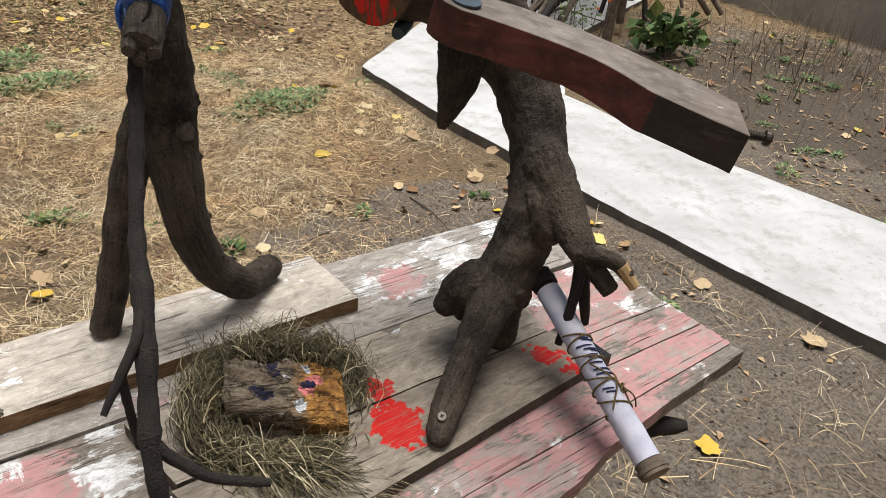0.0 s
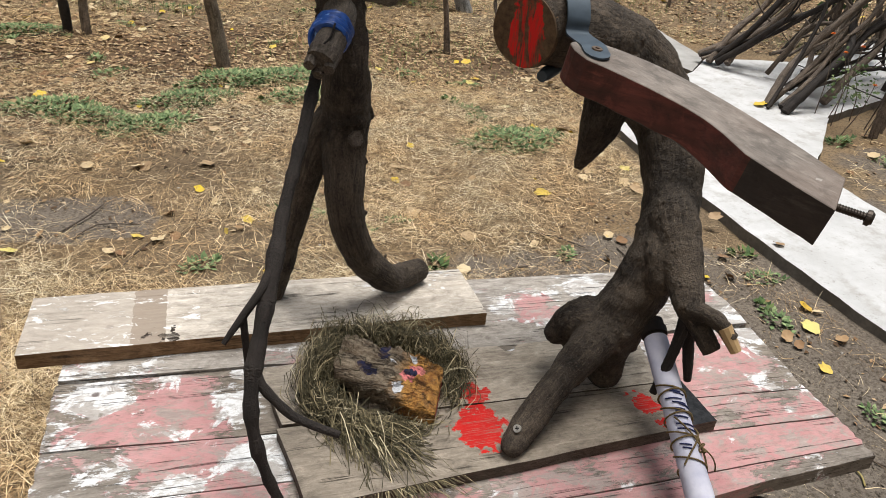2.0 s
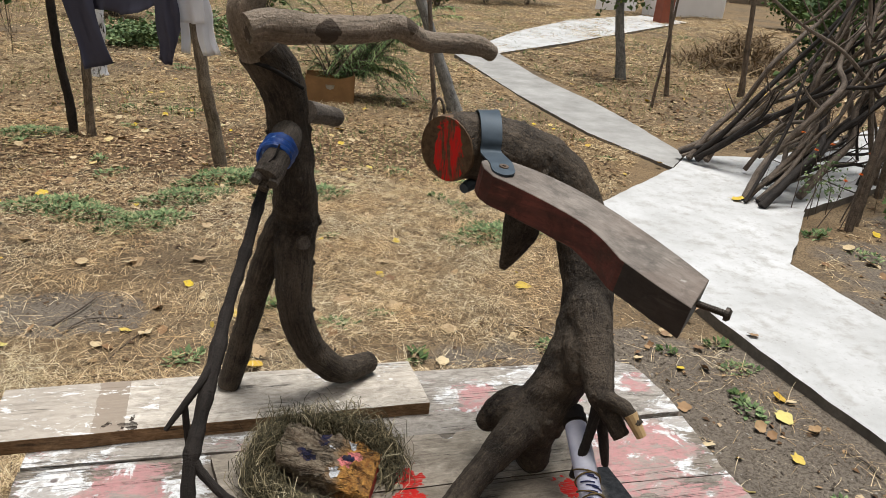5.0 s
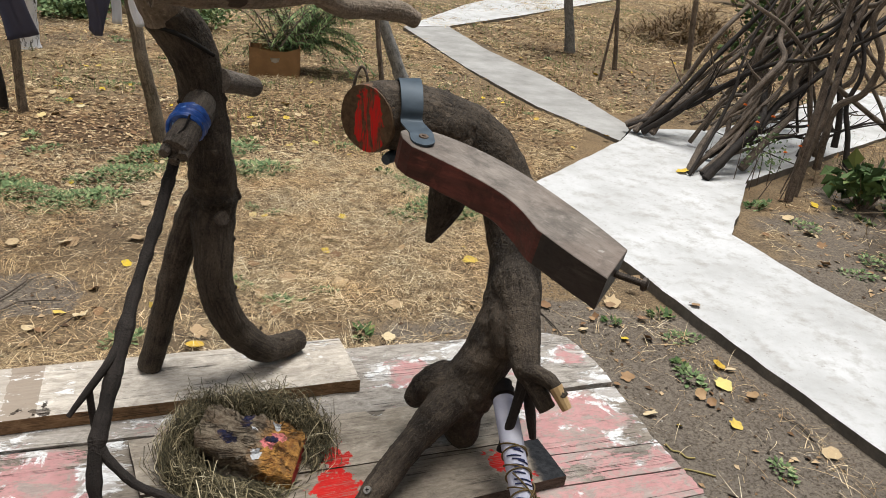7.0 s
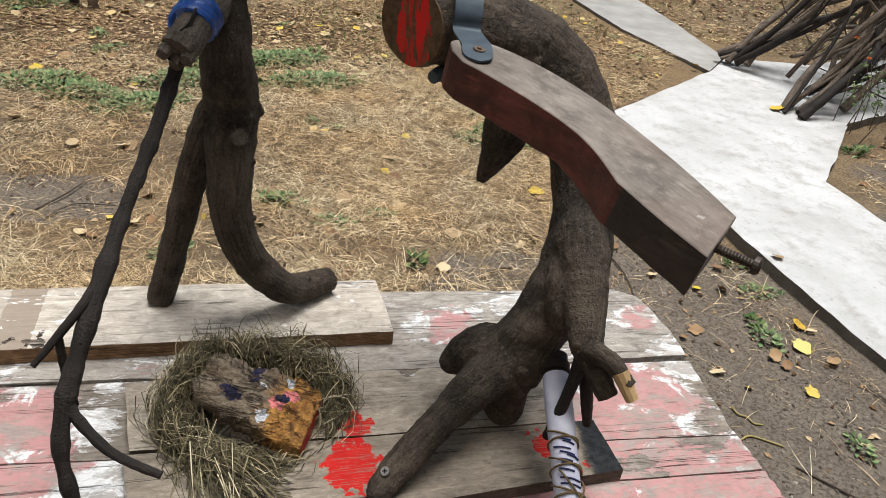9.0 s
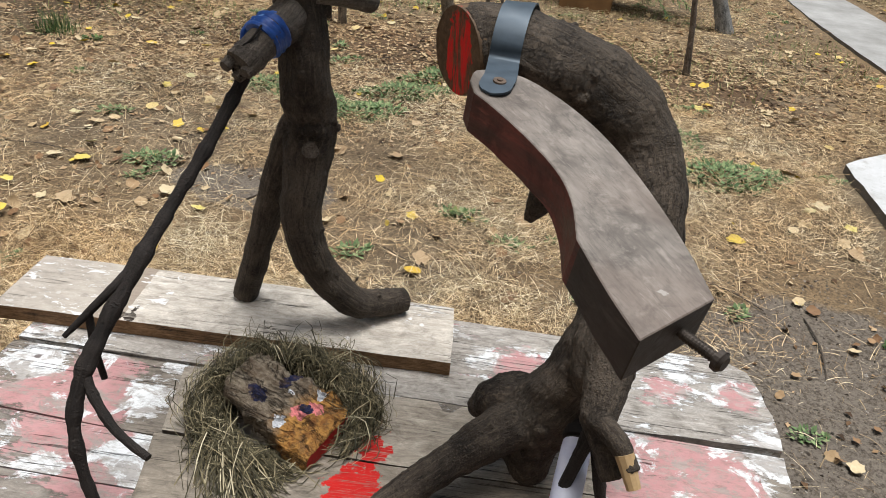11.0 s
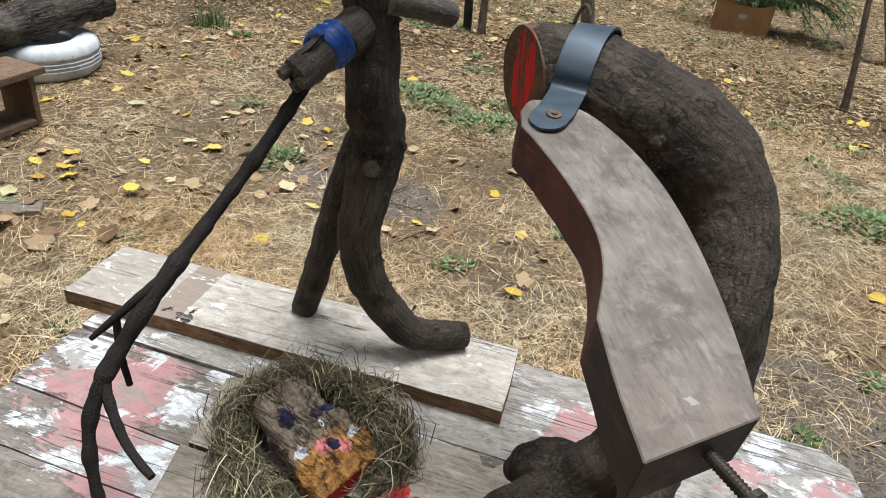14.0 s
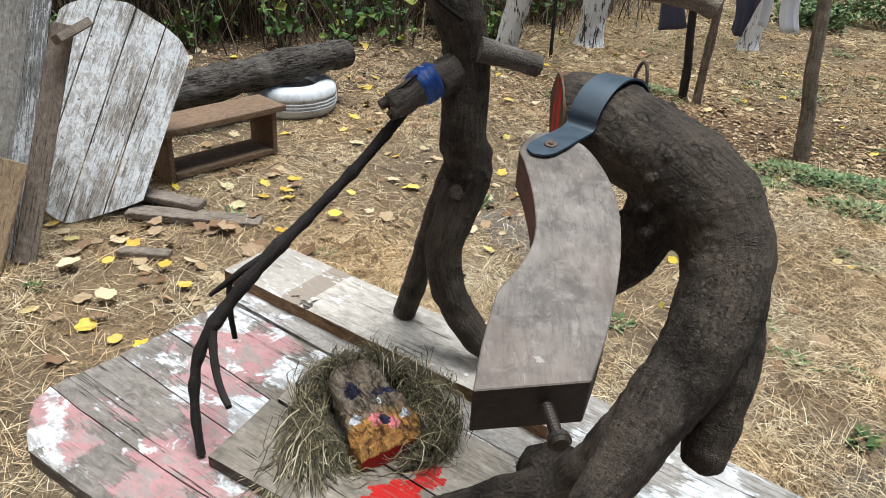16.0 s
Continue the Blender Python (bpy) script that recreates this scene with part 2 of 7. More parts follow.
# ---- materials ----
def bark(name, dark, light, grit=1.0, patches=()):
    """Dusty bark: wrinkles along the branch, grey patches, fine pimples, dark cracks."""
    k = Kit(name)
    world_place = k.co
    k.branch()
    broad = k.noise(17, 6, 0.68, world_place, 0.4)
    ridge = k.noise(1, 6, 0.68, k.map(scale=(260 * grit, 260 * grit, 26 * grit)), 0.4)
    wrinkle = k.noise(1, 4, 0.6, k.map(scale=(60 * grit, 60 * grit, 190 * grit)), 0.4)
    fine = k.noise(420 * grit, 5, 0.72)
    pores = k.math("MULTIPLY", k.ramp(k.cells(150 * grit), (0.10, 1), (0.30, 0)), k.ramp(k.noise(40 * grit, 3), (0.5, 0), (0.6, 1)))
    line = k.math("MULTIPLY", k.ramp(k.noise(1, 5, 0.6, k.map(scale=(70 * grit, 70 * grit, 16 * grit)), 0.7), (0.476, 0), (0.5, 1), (0.524, 0)), k.ramp(k.noise(20 * grit, 3), (0.40, 0), (0.52, 1)))
    c = k.mix(k.ramp(broad, (0.36, 0), (0.62, 1)), dark, light)
    c = k.mix(k.ramp(k.noise(9, 3, 0.5, world_place), (0.46, 0), (0.66, 0.5)), c, tuple(v * f for v, f in zip(light, (1.0, 1.0, 0.98))))
    c = k.mix(k.ramp(ridge, (0.32, 0.65), (0.47, 0)), c, tuple(v * 0.4 for v in dark))
    c = k.mix(k.ramp(ridge, (0.53, 0), (0.70, 0.6)), c, tuple(min(1, v * 1.7) for v in light))
    c = k.mix(k.ramp(wrinkle, (0.28, 0.15), (0.40, 0)), c, tuple(v * 0.5 for v in dark))
    c = k.mix(k.ramp(fine, (0.36, 0.6), (0.5, 0)), c, tuple(v * 0.4 for v in dark))
    c = k.mix(k.ramp(fine, (0.58, 0), (0.70, 0.42)), c, tuple(min(1, v * 2.2) for v in light))
    pimple = k.math("MULTIPLY", k.ramp(k.cells(260 * grit), (0.12, 1), (0.34, 0)), k.ramp(k.noise(26 * grit, 4), (0.42, 0), (0.58, 1)))
    c = k.mix(k.math("MULTIPLY", pimple, 0.30), c, tuple(min(1, v * 1.7) for v in light))
    c = k.mix(k.math("MULTIPLY", pores, 0.6), c, tuple(v * 0.25 for v in dark))
    c = k.mix(k.math("MULTIPLY", line, 0.22), c, tuple(v * 0.2 for v in dark))
    k.co = world_place
    for centre, radius, color in patches:
        c = k.mix(k.math("MULTIPLY", k.spot(centre, radius, 0.022, 70), 0.88), c, color)
    h = k.math("ADD", k.math("MULTIPLY", ridge, 0.45), k.math("ADD", k.math("MULTIPLY", wrinkle, 0.12), k.math("MULTIPLY", fine, 0.55)))
    h = k.math("ADD", h, k.math("MULTIPLY", pimple, 0.30))
    h = k.math("SUBTRACT", h, k.math("ADD", k.math("MULTIPLY", pores, 0.25), k.math("MULTIPLY", line, 0.05)))
    return k.done(c, k.ramp(fine, (0.2, 0.58), (0.8, 0.88)), h, 0.0044 / grit ** 0.5, 1.0, spec=0.26)


def boards(name, bare, grey, paint=0.0, white=0.4, turn=6.0, seed=0.0, grain=1.0, blots=(), span=None, deep=1.0, wear=(11, 24), grubby=None, black=None):
    """Sawn, weathered wood along x (turned), with what is left of pink and white paint."""
    k = Kit(name)
    v = k.map(scale=(1, 1, 1), turn=-turn, shift=(seed * 1.7, seed, 0))
    streak = k.noise(1, 6, 0.65, k.map(scale=(9 * grain, 210 * grain, 210 * grain), vec=v), 0.3)
    fibre = k.noise(1, 5, 0.7, k.map(scale=(26, 700, 700), vec=v))
    broad = k.noise(6, 3, 0.5, v)
    c = k.mix(k.ramp(streak, (0.22, 0), (0.78, 1)), bare, grey)
    c = k.mix(k.ramp(broad, (0.3, 0.45), (0.7, 0)), c, tuple(q * 0.55 for q in grey))
    c = k.mix(k.ramp(fibre, (0.32, 0.8 * deep), (0.52, 0)), c, tuple(q * 0.3 for q in bare))
    c = k.mix(k.ramp(streak, (0.24, 0.6 * deep), (0.40, 0)), c, tuple(q * 0.38 for q in bare))
    cracks = k.ramp(k.noise(1, 4, 0.5, k.map(scale=(1.6, 85, 85), vec=v), 0.12), (0.489, 0), (0.5, 1), (0.511, 0))
    cracks = k.math("MULTIPLY", cracks, k.ramp(k.noise(1, 2, 0.5, k.map(scale=(7, 20, 20), vec=v)), (0.50, 0), (0.55, 1)))
    grime = k.noise(1, 9, 0.78, k.map(scale=(34, 70, 70), vec=v), 0.5)
    c = k.mix(k.ramp(grime, (0.36, 0.75), (0.52, 0)), c, tuple(q * 0.5 for q in bare))
    c = k.mix(k.ramp(grime, (0.54, 0), (0.68, 0.6)), c, tuple(min(1, q * 1.3) for q in grey))
    h = k.math("ADD", k.math("MULTIPLY", streak, 0.5), k.math("ADD", k.math("MULTIPLY", fibre, 0.3), k.math("MULTIPLY", grime, 0.6)))
    if paint:
        worn = k.noise(1, 8, 0.74, k.map(scale=(wear[0], wear[1], wear[1]), vec=v), 0.8)
        wide = k.noise(3.6, 2, 0.5, v)
        flake = k.noise(1, 7, 0.72, k.map(scale=(wear[0] * 3.2, wear[1] * 3.6, wear[1] * 3.6), shift=(2, 5, 0), vec=v), 0.4)
        edge = k.math("ADD", k.math("ADD", k.math("MULTIPLY", worn, 0.62), k.math("MULTIPLY", k.math("SUBTRACT", flake, 0.55), 0.45)), k.math("ADD", k.math("MULTIPLY", wide, 0.5), k.math("MULTIPLY", fibre, 0.22)))
        pinks, whites = k.patches(PINK_AT, span or (9, 9)), k.patches(WHITE_AT, span or (9, 9))
        edge = k.math("ADD", edge, k.math("MULTIPLY", k.math("MAXIMUM", pinks, whites), 0.26))
        at = 1.00 - 0.52 * paint
        mask = k.ramp(edge, (at - 0.012, 0), (at + 0.012, 1))
        pick = k.ramp(k.math("ADD", k.math("MULTIPLY", k.noise(15, 7, 0.7, v, 0.6), 0.85), k.math("ADD", k.math("MULTIPLY", worn, 0.15), k.math("MULTIPLY", k.math("SUBTRACT", whites, pinks), 0.20))), (0.59 - 0.2 * white, 0), (0.63 - 0.2 * white, 1))
        pink = k.mix(k.noise(30, 4), (0.355, 0.158, 0.160), (0.48, 0.285, 0.280))
        pale = k.mix(k.noise(24, 4), (0.56, 0.58, 0.60), (0.80, 0.80, 0.80))
        coat = k.mix(pick, pink, pale)
        coat = k.mix(k.ramp(k.noise(1, 6, 0.75, k.map(scale=(62, 120, 120), vec=v)), (0.48, 0.05), (0.64, 0.60)), coat, c)
        coat = k.mix(k.ramp(k.noise(1, 8, 0.76, k.map(scale=(22, 34, 34), shift=(3, 1, 0), vec=v), 0.6), (0.485, 0), (0.56, 0.80)), coat, k.mix(0.35, c, (0.42, 0.39, 0.37)))
        coat = k.mix(k.ramp(k.noise(19, 5, 0.7, v), (0.55, 0), (0.75, 0.35)), coat, (0.27, 0.22, 0.20))
        c = k.mix(mask, c, coat)
        drops = k.ramp(k.math("ADD", k.cells(30, v), k.math("MULTIPLY", k.noise(160, 4, 0.6, v), 0.22)), (0.20, 0.9), (0.23, 0))
        keep = k.ramp(k.noise(7, 2, 0.5, v), (0.53, 0), (0.56, 1))
        c = k.mix(k.math("MULTIPLY", drops, keep), c, (0.66, 0.64, 0.62))
        h = k.math("ADD", h, k.math("MULTIPLY", mask, 0.3))
        # nail holes, knots, pocked flakes
        pock = k.ramp(k.math("ADD", k.cells(13, v), k.math("MULTIPLY", k.noise(90, 4, 0.6, v), 0.12)), (0.115, 0.85), (0.145, 0))
        c = k.mix(k.math("MULTIPLY", pock, k.ramp(k.noise(5, 2, 0.5, v), (0.46, 0), (0.52, 1))), c, (0.075, 0.050, 0.045))
    c = k.mix(k.math("MULTIPLY", cracks, 0.95), c, (0.014, 0.011, 0.009))
    if grubby is not None:
        # the end that lay in the open: darker, flecked with white
        sep = k.n.new("ShaderNodeSeparateXYZ")
        k.put(sep.inputs[0], k.map(turn=-turn))
        out = k.math("LESS_THAN", k.math("ADD", sep.outputs[0], k.math("MULTIPLY", k.noise(90, 3), 0.004)), grubby)
        fleck = k.ramp(k.noise(1, 7, 0.74, k.map(scale=(26, 55, 55), vec=v), 0.8), (0.575, 0), (0.595, 0.9))
        band = k.math("MULTIPLY", out, k.math("GREATER_THAN", k.math("ADD", sep.outputs[0], k.math("MULTIPLY", k.noise(60, 3), 0.012)), grubby - 0.042))
        c = k.mix(k.math("MULTIPLY", out, 0.6), c, k.mix(broad, (0.25, 0.215, 0.18), (0.40, 0.36, 0.315)))
        c = k.mix(k.math("MULTIPLY", band, 0.7), c, k.mix(streak, (0.17, 0.128, 0.095), (0.30, 0.24, 0.185)))
        c = k.mix(k.math("MULTIPLY", k.math("MULTIPLY", fleck, k.ramp(sep.outputs[0], (0.0, 1), (1.0, 1))), k.math("LESS_THAN", sep.outputs[0], grubby + 0.045)), c, (0.66, 0.655, 0.65))
    for centre, radius, squash, color in blots:
        c = k.mix(k.math("MULTIPLY", k.spot(centre, radius, 0.085, 48, squash), k.math("MULTIPLY", k.ramp(fibre, (0.36, 0.15), (0.46, 1)), k.ramp(streak, (0.30, 0.25), (0.42, 1)))), c, k.mix(k.noise(80, 4), color, tuple(q * 0.6 for q in color)))
    if black is not None:
        # the end dipped in black paint
        sep = k.n.new("ShaderNodeSeparateXYZ")
        k.put(sep.inputs[0], k.co)
        edge = k.math("ADD", sep.outputs[0], k.math("MULTIPLY", k.math("SUBTRACT", k.noise(45, 5, 0.65), 0.5), 0.03))
        tar = k.mix(k.ramp(k.noise(120, 5, 0.7), (0.4, 0), (0.65, 1)), (0.007, 0.008, 0.010), (0.022, 0.023, 0.026))
        c = k.mix(k.ramp(k.math("SUBTRACT", edge, black - 0.5), (0.495, 0), (0.505, 1)), c, tar)
    h = k.math("SUBTRACT", h, k.math("MULTIPLY", cracks, 1.2))
    return k.done(c, k.ramp(streak, (0.2, 0.72), (0.8, 0.9)), h, 0.003, 0.7, spec=0.2)


def plain(name, color, rough=0.6, metal=0.0, grain=120.0, vary=0.35, depth=0.0006, spec=0.4):
    k = Kit(name)
    n = k.noise(grain, 5, 0.65)
    c = k.mix(k.ramp(k.noise(grain * 0.12, 3), (0.3, 0), (0.7, 1)), color, tuple(q * (1 - vary) for q in color))
    c = k.mix(k.ramp(n, (0.35, 0.4), (0.6, 0)), c, tuple(q * (1 - 1.4 * vary) if vary < 0.7 else q * 0.1 for q in color))
    return k.done(c, k.ramp(n, (0.3, max(0.05, rough - 0.1)), (0.7, min(1, rough + 0.1))), n, depth, 0.5, metal, spec)


def litter_tint(name, stops, per_object=False, rough=0.75, vein=0.0):
    k = Kit(name)
    c = k.ramp(k.each() if per_object else k.island(), *stops)
    if vein:
        c = k.mix(k.ramp(k.noise(70, 4, 0.6), (0.45, 0), (0.75, vein)), c, (0.16, 0.075, 0.02))
    return k.done(c, rough, spec=0.25)


PINK_AT = [(-0.525, -0.149, 0.06), (-0.444, -0.14, 0.08), (-0.45, -0.195, 0.09), (-0.375, -0.253, 0.06), (-0.42, -0.008, 0.04), (-0.355, -0.004, 0.05), (0.273, 0.115, 0.06), (0.381, 0.131, 0.05),
           (0.293, 0.005, 0.09), (-0.329, -0.376, 0.08), (-0.45, -0.42, 0.04), (-0.483, -0.138, 0.07), (0.30, -0.104, 0.09), (0.34, -0.185, 0.10), (0.021, -0.287, 0.12), (0.066, 0.095, 0.06), (0.20, -0.27, 0.10), (-0.15, -0.35, 0.10), (0.22, -0.20, 0.12), (0.11, -0.25, 0.12), (0.41, -0.20, 0.10), (0.34, -0.05, 0.10), (0.26, -0.13, 0.10), (0.10, -0.33, 0.09), (-0.25, -0.40, 0.08)]
WHITE_AT = [(-0.388, -0.125, 0.055), (-0.362, -0.215, 0.05), (-0.447, -0.25, 0.035), (-0.385, -0.047, 0.03), (0.299, 0.165, 0.05), (-0.453, -0.434, 0.04), (-0.535, -0.405, 0.03), (-0.504, -0.449, 0.03),
            (0.385, -0.168, 0.025), (0.414, -0.212, 0.035), (0.092, -0.297, 0.025), (0.088, -0.329, 0.025), (0.015, 0.099, 0.035), (0.20, 0.14, 0.07), (-0.57, -0.10, 0.05), (0.42, 0.02, 0.05)]
RED = (0.52, 0.015, 0.012)
BLOTS = [((-0.084, -0.200, TOP), 0.038, (1, 1, 0.3), RED), ((-0.078, -0.139, TOP), 0.024, (1.2, 0.8, 0.3), RED),
         ((0.160, -0.166, TOP), 0.020, (0.9, 1.1, 0.3), RED), ((0.182, -0.205, TOP), 0.016, (1, 1, 0.3), RED)]
BARK = bark("dark_bark", (0.0120, 0.0086, 0.0062), (0.086, 0.067, 0.050))
BARK_GREY = bark("grey_bark", (0.050, 0.041, 0.033), (0.150, 0.126, 0.105))
PEELED = bark("peeled_branch", (0.150, 0.118, 0.088), (0.265, 0.215, 0.17), 0.55, [((-0.205, -0.002, TOP + 0.622), 0.019, (0.038, 0.025, 0.017)), ((-0.098, 0.066, TOP + 0.630), 0.013, (0.05, 0.035, 0.024)),
                                                                                  ((-0.318, -0.030, TOP + 0.612), 0.016, (0.045, 0.032, 0.023))])
TWIG = bark("twig_bark", (0.012, 0.0095, 0.0085), (0.030, 0.024, 0.021))
STICK = bark("dead_stick_bark", (0.062, 0.048, 0.038), (0.165, 0.132, 0.106), 0.4)
def fissured(name, dark, light, scale=(48, 3.2, 48)):
    """Old log without bark: long open cracks, grey ridges."""
    k = Kit(name)
    long = k.noise(1, 7, 0.7, k.map(scale=scale), 0.8)
    fine = k.noise(160, 5, 0.7)
    c = k.mix(k.ramp(long, (0.40, 0), (0.62, 1)), dark, light)
    c = k.mix(k.ramp(fine, (0.35, 0.6), (0.55, 0)), c, tuple(v * 0.4 for v in dark))
    c = k.mix(k.ramp(k.noise(5, 4), (0.5, 0), (0.7, 0.5)), c, tuple(min(1, v * 1.4) for v in light))
    return k.done(c, 0.88, k.math("ADD", long, k.math("MULTIPLY", fine, 0.12)), 0.035, 1.0, spec=0.2)


OLD_LOG = fissured("fissured_log", (0.013, 0.010, 0.008), (0.200, 0.175, 0.150), (70, 4.5, 70))
LOG = bark("weathered_log", (0.032, 0.026, 0.022), (0.10, 0.085, 0.073), 0.35)
CUT = plain("fresh_cut_wood", (0.50, 0.34, 0.17), 0.7, 0, 160, 0.4)
PLANKS = [
    boards("plank_back", (0.26, 0.228, 0.195), (0.44, 0.41, 0.375), 0.58, 0.75, 6, 0.3, span=(0.03, 0.26), deep=0.42),
    boards("plank_second", (0.170, 0.141, 0.114), (0.290, 0.255, 0.215), 0.64, 0.75, 6, 1.4, span=(-0.21, 0.06), deep=0.42),
    boards("plank_third", (0.180, 0.153, 0.128), (0.300, 0.268, 0.235), 0.63, 0.62, 6, 2.9, span=(-0.31, -0.08), deep=0.42),
    boards("plank_fourth", (0.180, 0.153, 0.128), (0.300, 0.268, 0.235), 0.58, 0.40, 7, 4.1, span=(-0.41, -0.15), deep=0.42),
    boards("plank_front", (0.165, 0.140, 0.118), (0.275, 0.245, 0.215), 0.62, 0.35, 8, 6.2, span=(-0.48, -0.22), deep=0.42),
]
LIGHT_BOARD = boards("light_board", (0.44, 0.385, 0.322), (0.61, 0.562, 0.50), 0.36, 2.0, 7.3, 8.0, 0.8, span=(0.5, 0.6), deep=0.4, grubby=-0.492, blots=[((-0.503, 0.000, TOP + 0.022), 0.011, (0.6, 1.2, 0.6), (0.022, 0.014, 0.009))])
LIGHT_EDGE = boards("board_saw_edge", (0.17, 0.095, 0.045), (0.29, 0.185, 0.105), 0, 0, 7.3, 2.0, 1.4)
GREY_BOARD = boards("grey_board", (0.180, 0.150, 0.118), (0.295, 0.254, 0.206), 0, 0, 8.0, 3.3, blots=BLOTS, deep=0.42, black=0.206)
BARE_BOARD = boards("bare_board", (0.285, 0.240, 0.192), (0.440, 0.388, 0.322), 0, 0, 7.0, 5.1, blots=BLOTS, deep=0.42)
DARK_EDGE = boards("old_support_wood", (0.075, 0.056, 0.042), (0.14, 0.112, 0.09))

# ---- ground ----
def soil():
    k = Kit("dry_ground")
    big, mid, fine = k.noise(0.55, 4, 0.55), k.noise(3.2, 5, 0.6), k.noise(75, 8, 0.78)
    c = k.mix(k.ramp(mid, (0.35, 0), (0.65, 1)), (0.110, 0.082, 0.054), (0.235, 0.178, 0.114))
    c = k.mix(k.ramp(big, (0.40, 0), (0.60, 0.7)), c, (0.245, 0.165, 0.088))
    c = k.mix(k.math("MULTIPLY", k.math("MAXIMUM", k.spot((-1.7, 4.0, 0), 1.5, 1.6, 1.4, (1, 1.5, 1)), k.spot((0.2, 4.7, 0), 1.2, 1.4, 1.4, (1, 1.5, 1))), 0.75), c, k.mix(mid, (0.085, 0.052, 0.030), (0.150, 0.092, 0.050)))
    # hedge foot: dark leaf litter, and the hedge's shade painted into the soil
    c = k.mix(k.math("MULTIPLY", k.spot((-5.4, 3.0, 0), 2.1, 1.6, 1.2, (1.0, 0.5, 1)), 0.75), c, k.mix(mid, (0.045, 0.033, 0.022), (0.085, 0.060, 0.038)))
    trodden = k.math("MAXIMUM", k.spot((1.2, 0.75, 0), 1.25, 1.0, 2.2), k.math("MAXIMUM", k.spot((-1.3, 2.05, 0), 0.42, 0.5, 3.0, (1, 2, 1)), k.spot((4.6, 1.6, 0), 2.1, 1.4, 1.6)))
    c = k.mix(k.math("MULTIPLY", trodden, 0.85), c, k.mix(mid, (0.118, 0.101, 0.085), (0.205, 0.180, 0.154)))
    c = k.mix(k.math("MULTIPLY", k.spot((4.7, 1.9, 0), 1.5, 1.6, 1.6), 0.7), c, (0.075, 0.060, 0.046))
    c = k.mix(k.ramp(fine, (0.40, 0.8), (0.54, 0)), c, (0.040, 0.031, 0.023))
    c = k.mix(k.ramp(k.cells(60), (0.05, 0.45), (0.20, 0)), c, (0.36, 0.28, 0.18))
    return k.done(c, 0.92, k.math("ADD", k.math("MULTIPLY", mid, 1.0), k.math("MULTIPLY", fine, 0.35)), 0.03, 0.8, spec=0.12)


SOIL = soil()
hills = field(5, 1.1)
knolls = field(6, 0.28)


def ground_z(x, y):
    x, y = np.asarray(x, float), np.asarray(y, float)
    return (hills(x, y) - 0.5) * 0.05 + (knolls(x, y) - 0.5) * 0.014


def spread(lo, hi, near, n):
    s = np.linspace(-1, 1, n)
    w = np.sinh(s * 3.2) / np.sinh(3.2)
    return near + np.where(w < 0, w * (near - lo), w * (hi - near))


gx, gy = spread(-90, 90, 0.3, 230), spread(-60, 140, 2.2, 230)
X, Y = np.meshgrid(gx, gy, indexing="ij")
Z = ground_z(X, Y)
idx = np.arange(X.size).reshape(X.shape)
ground = mesh("ground", np.stack([X, Y, Z], -1).reshape(-1, 3).tolist(),
              np.stack([idx[:-1, :-1], idx[1:, :-1], idx[1:, 1:], idx[:-1, 1:]], -1).reshape(-1, 4).tolist(), SOIL)
tagged(ground, "dry trampled garden soil with straw-coloured litter", "ground", kind="structure")


def concrete():
    k = Kit("pale_concrete")
    big, fine = k.noise(2.2, 7, 0.68), k.noise(150, 5, 0.7)
    c = k.mix(k.ramp(big, (0.3, 0), (0.7, 1)), (0.35, 0.35, 0.345), (0.53, 0.535, 0.545))
    c = k.mix(k.ramp(k.noise(9, 6, 0.7), (0.50, 0), (0.66, 0.7)), c, (0.30, 0.29, 0.27))
    c = k.mix(k.ramp(k.noise(34, 5, 0.7), (0.60, 0), (0.70, 0.6)), c, (0.22, 0.205, 0.185))
    c = k.mix(k.ramp(fine, (0.62, 0), (0.72, 0.5)), c, (0.24, 0.23, 0.21))
    return k.done(c, 0.85, k.math("ADD", fine, k.math("MULTIPLY", k.noise(30, 5, 0.7), 0.5)), 0.002, 0.5, spec=0.25)


def old_concrete():
    k = Kit("grey_worn_concrete")
    c = k.mix(k.ramp(k.noise(2.5, 7, 0.7), (0.3, 0), (0.7, 1)), (0.20, 0.195, 0.185), (0.36, 0.355, 0.345))
    c = k.mix(k.ramp(k.noise(40, 5, 0.7), (0.58, 0), (0.70, 0.5)), c, (0.15, 0.14, 0.12))
    return k.done(c, 0.88, k.noise(90, 5), 0.003, 0.5, spec=0.2)


def edge_concrete():
    return plain("dirty_concrete_edge", (0.19, 0.172, 0.15), 0.9, 0, 60, 0.5, 0.006)


CONCRETE, EDGE = concrete(), edge_concrete()


def path_slab(name, outline, label, top=0.045, mat=None):
    """A poured slab with a rough, dirty rim."""
    pts = []
    for (x0, y0), (x1, y1) in zip(outline, outline[1:] + outline[:1]):
        n = max(1, int(math.hypot(x1 - x0, y1 - y0) / 0.09))
        for s in range(n):
            x, y = x0 + (x1 - x0) * s / n, y0 + (y1 - y0) * s / n
            pts.append((x + 0.014 * noise.noise((x * 7, y * 7, 1)), y + 0.014 * noise.noise((x * 7, y * 7, 5))))
    bm = bmesh.new()
    slab(bm, pts, -0.05, top)
    ob = part(name, bm, mat or CONCRETE)
    ob.data.materials.append(EDGE)
    for p in ob.data.polygons:
        if abs(p.normal.z) < 0.5:
            p.material_index = 1
    return tagged(ob, label, "path", kind="structure")


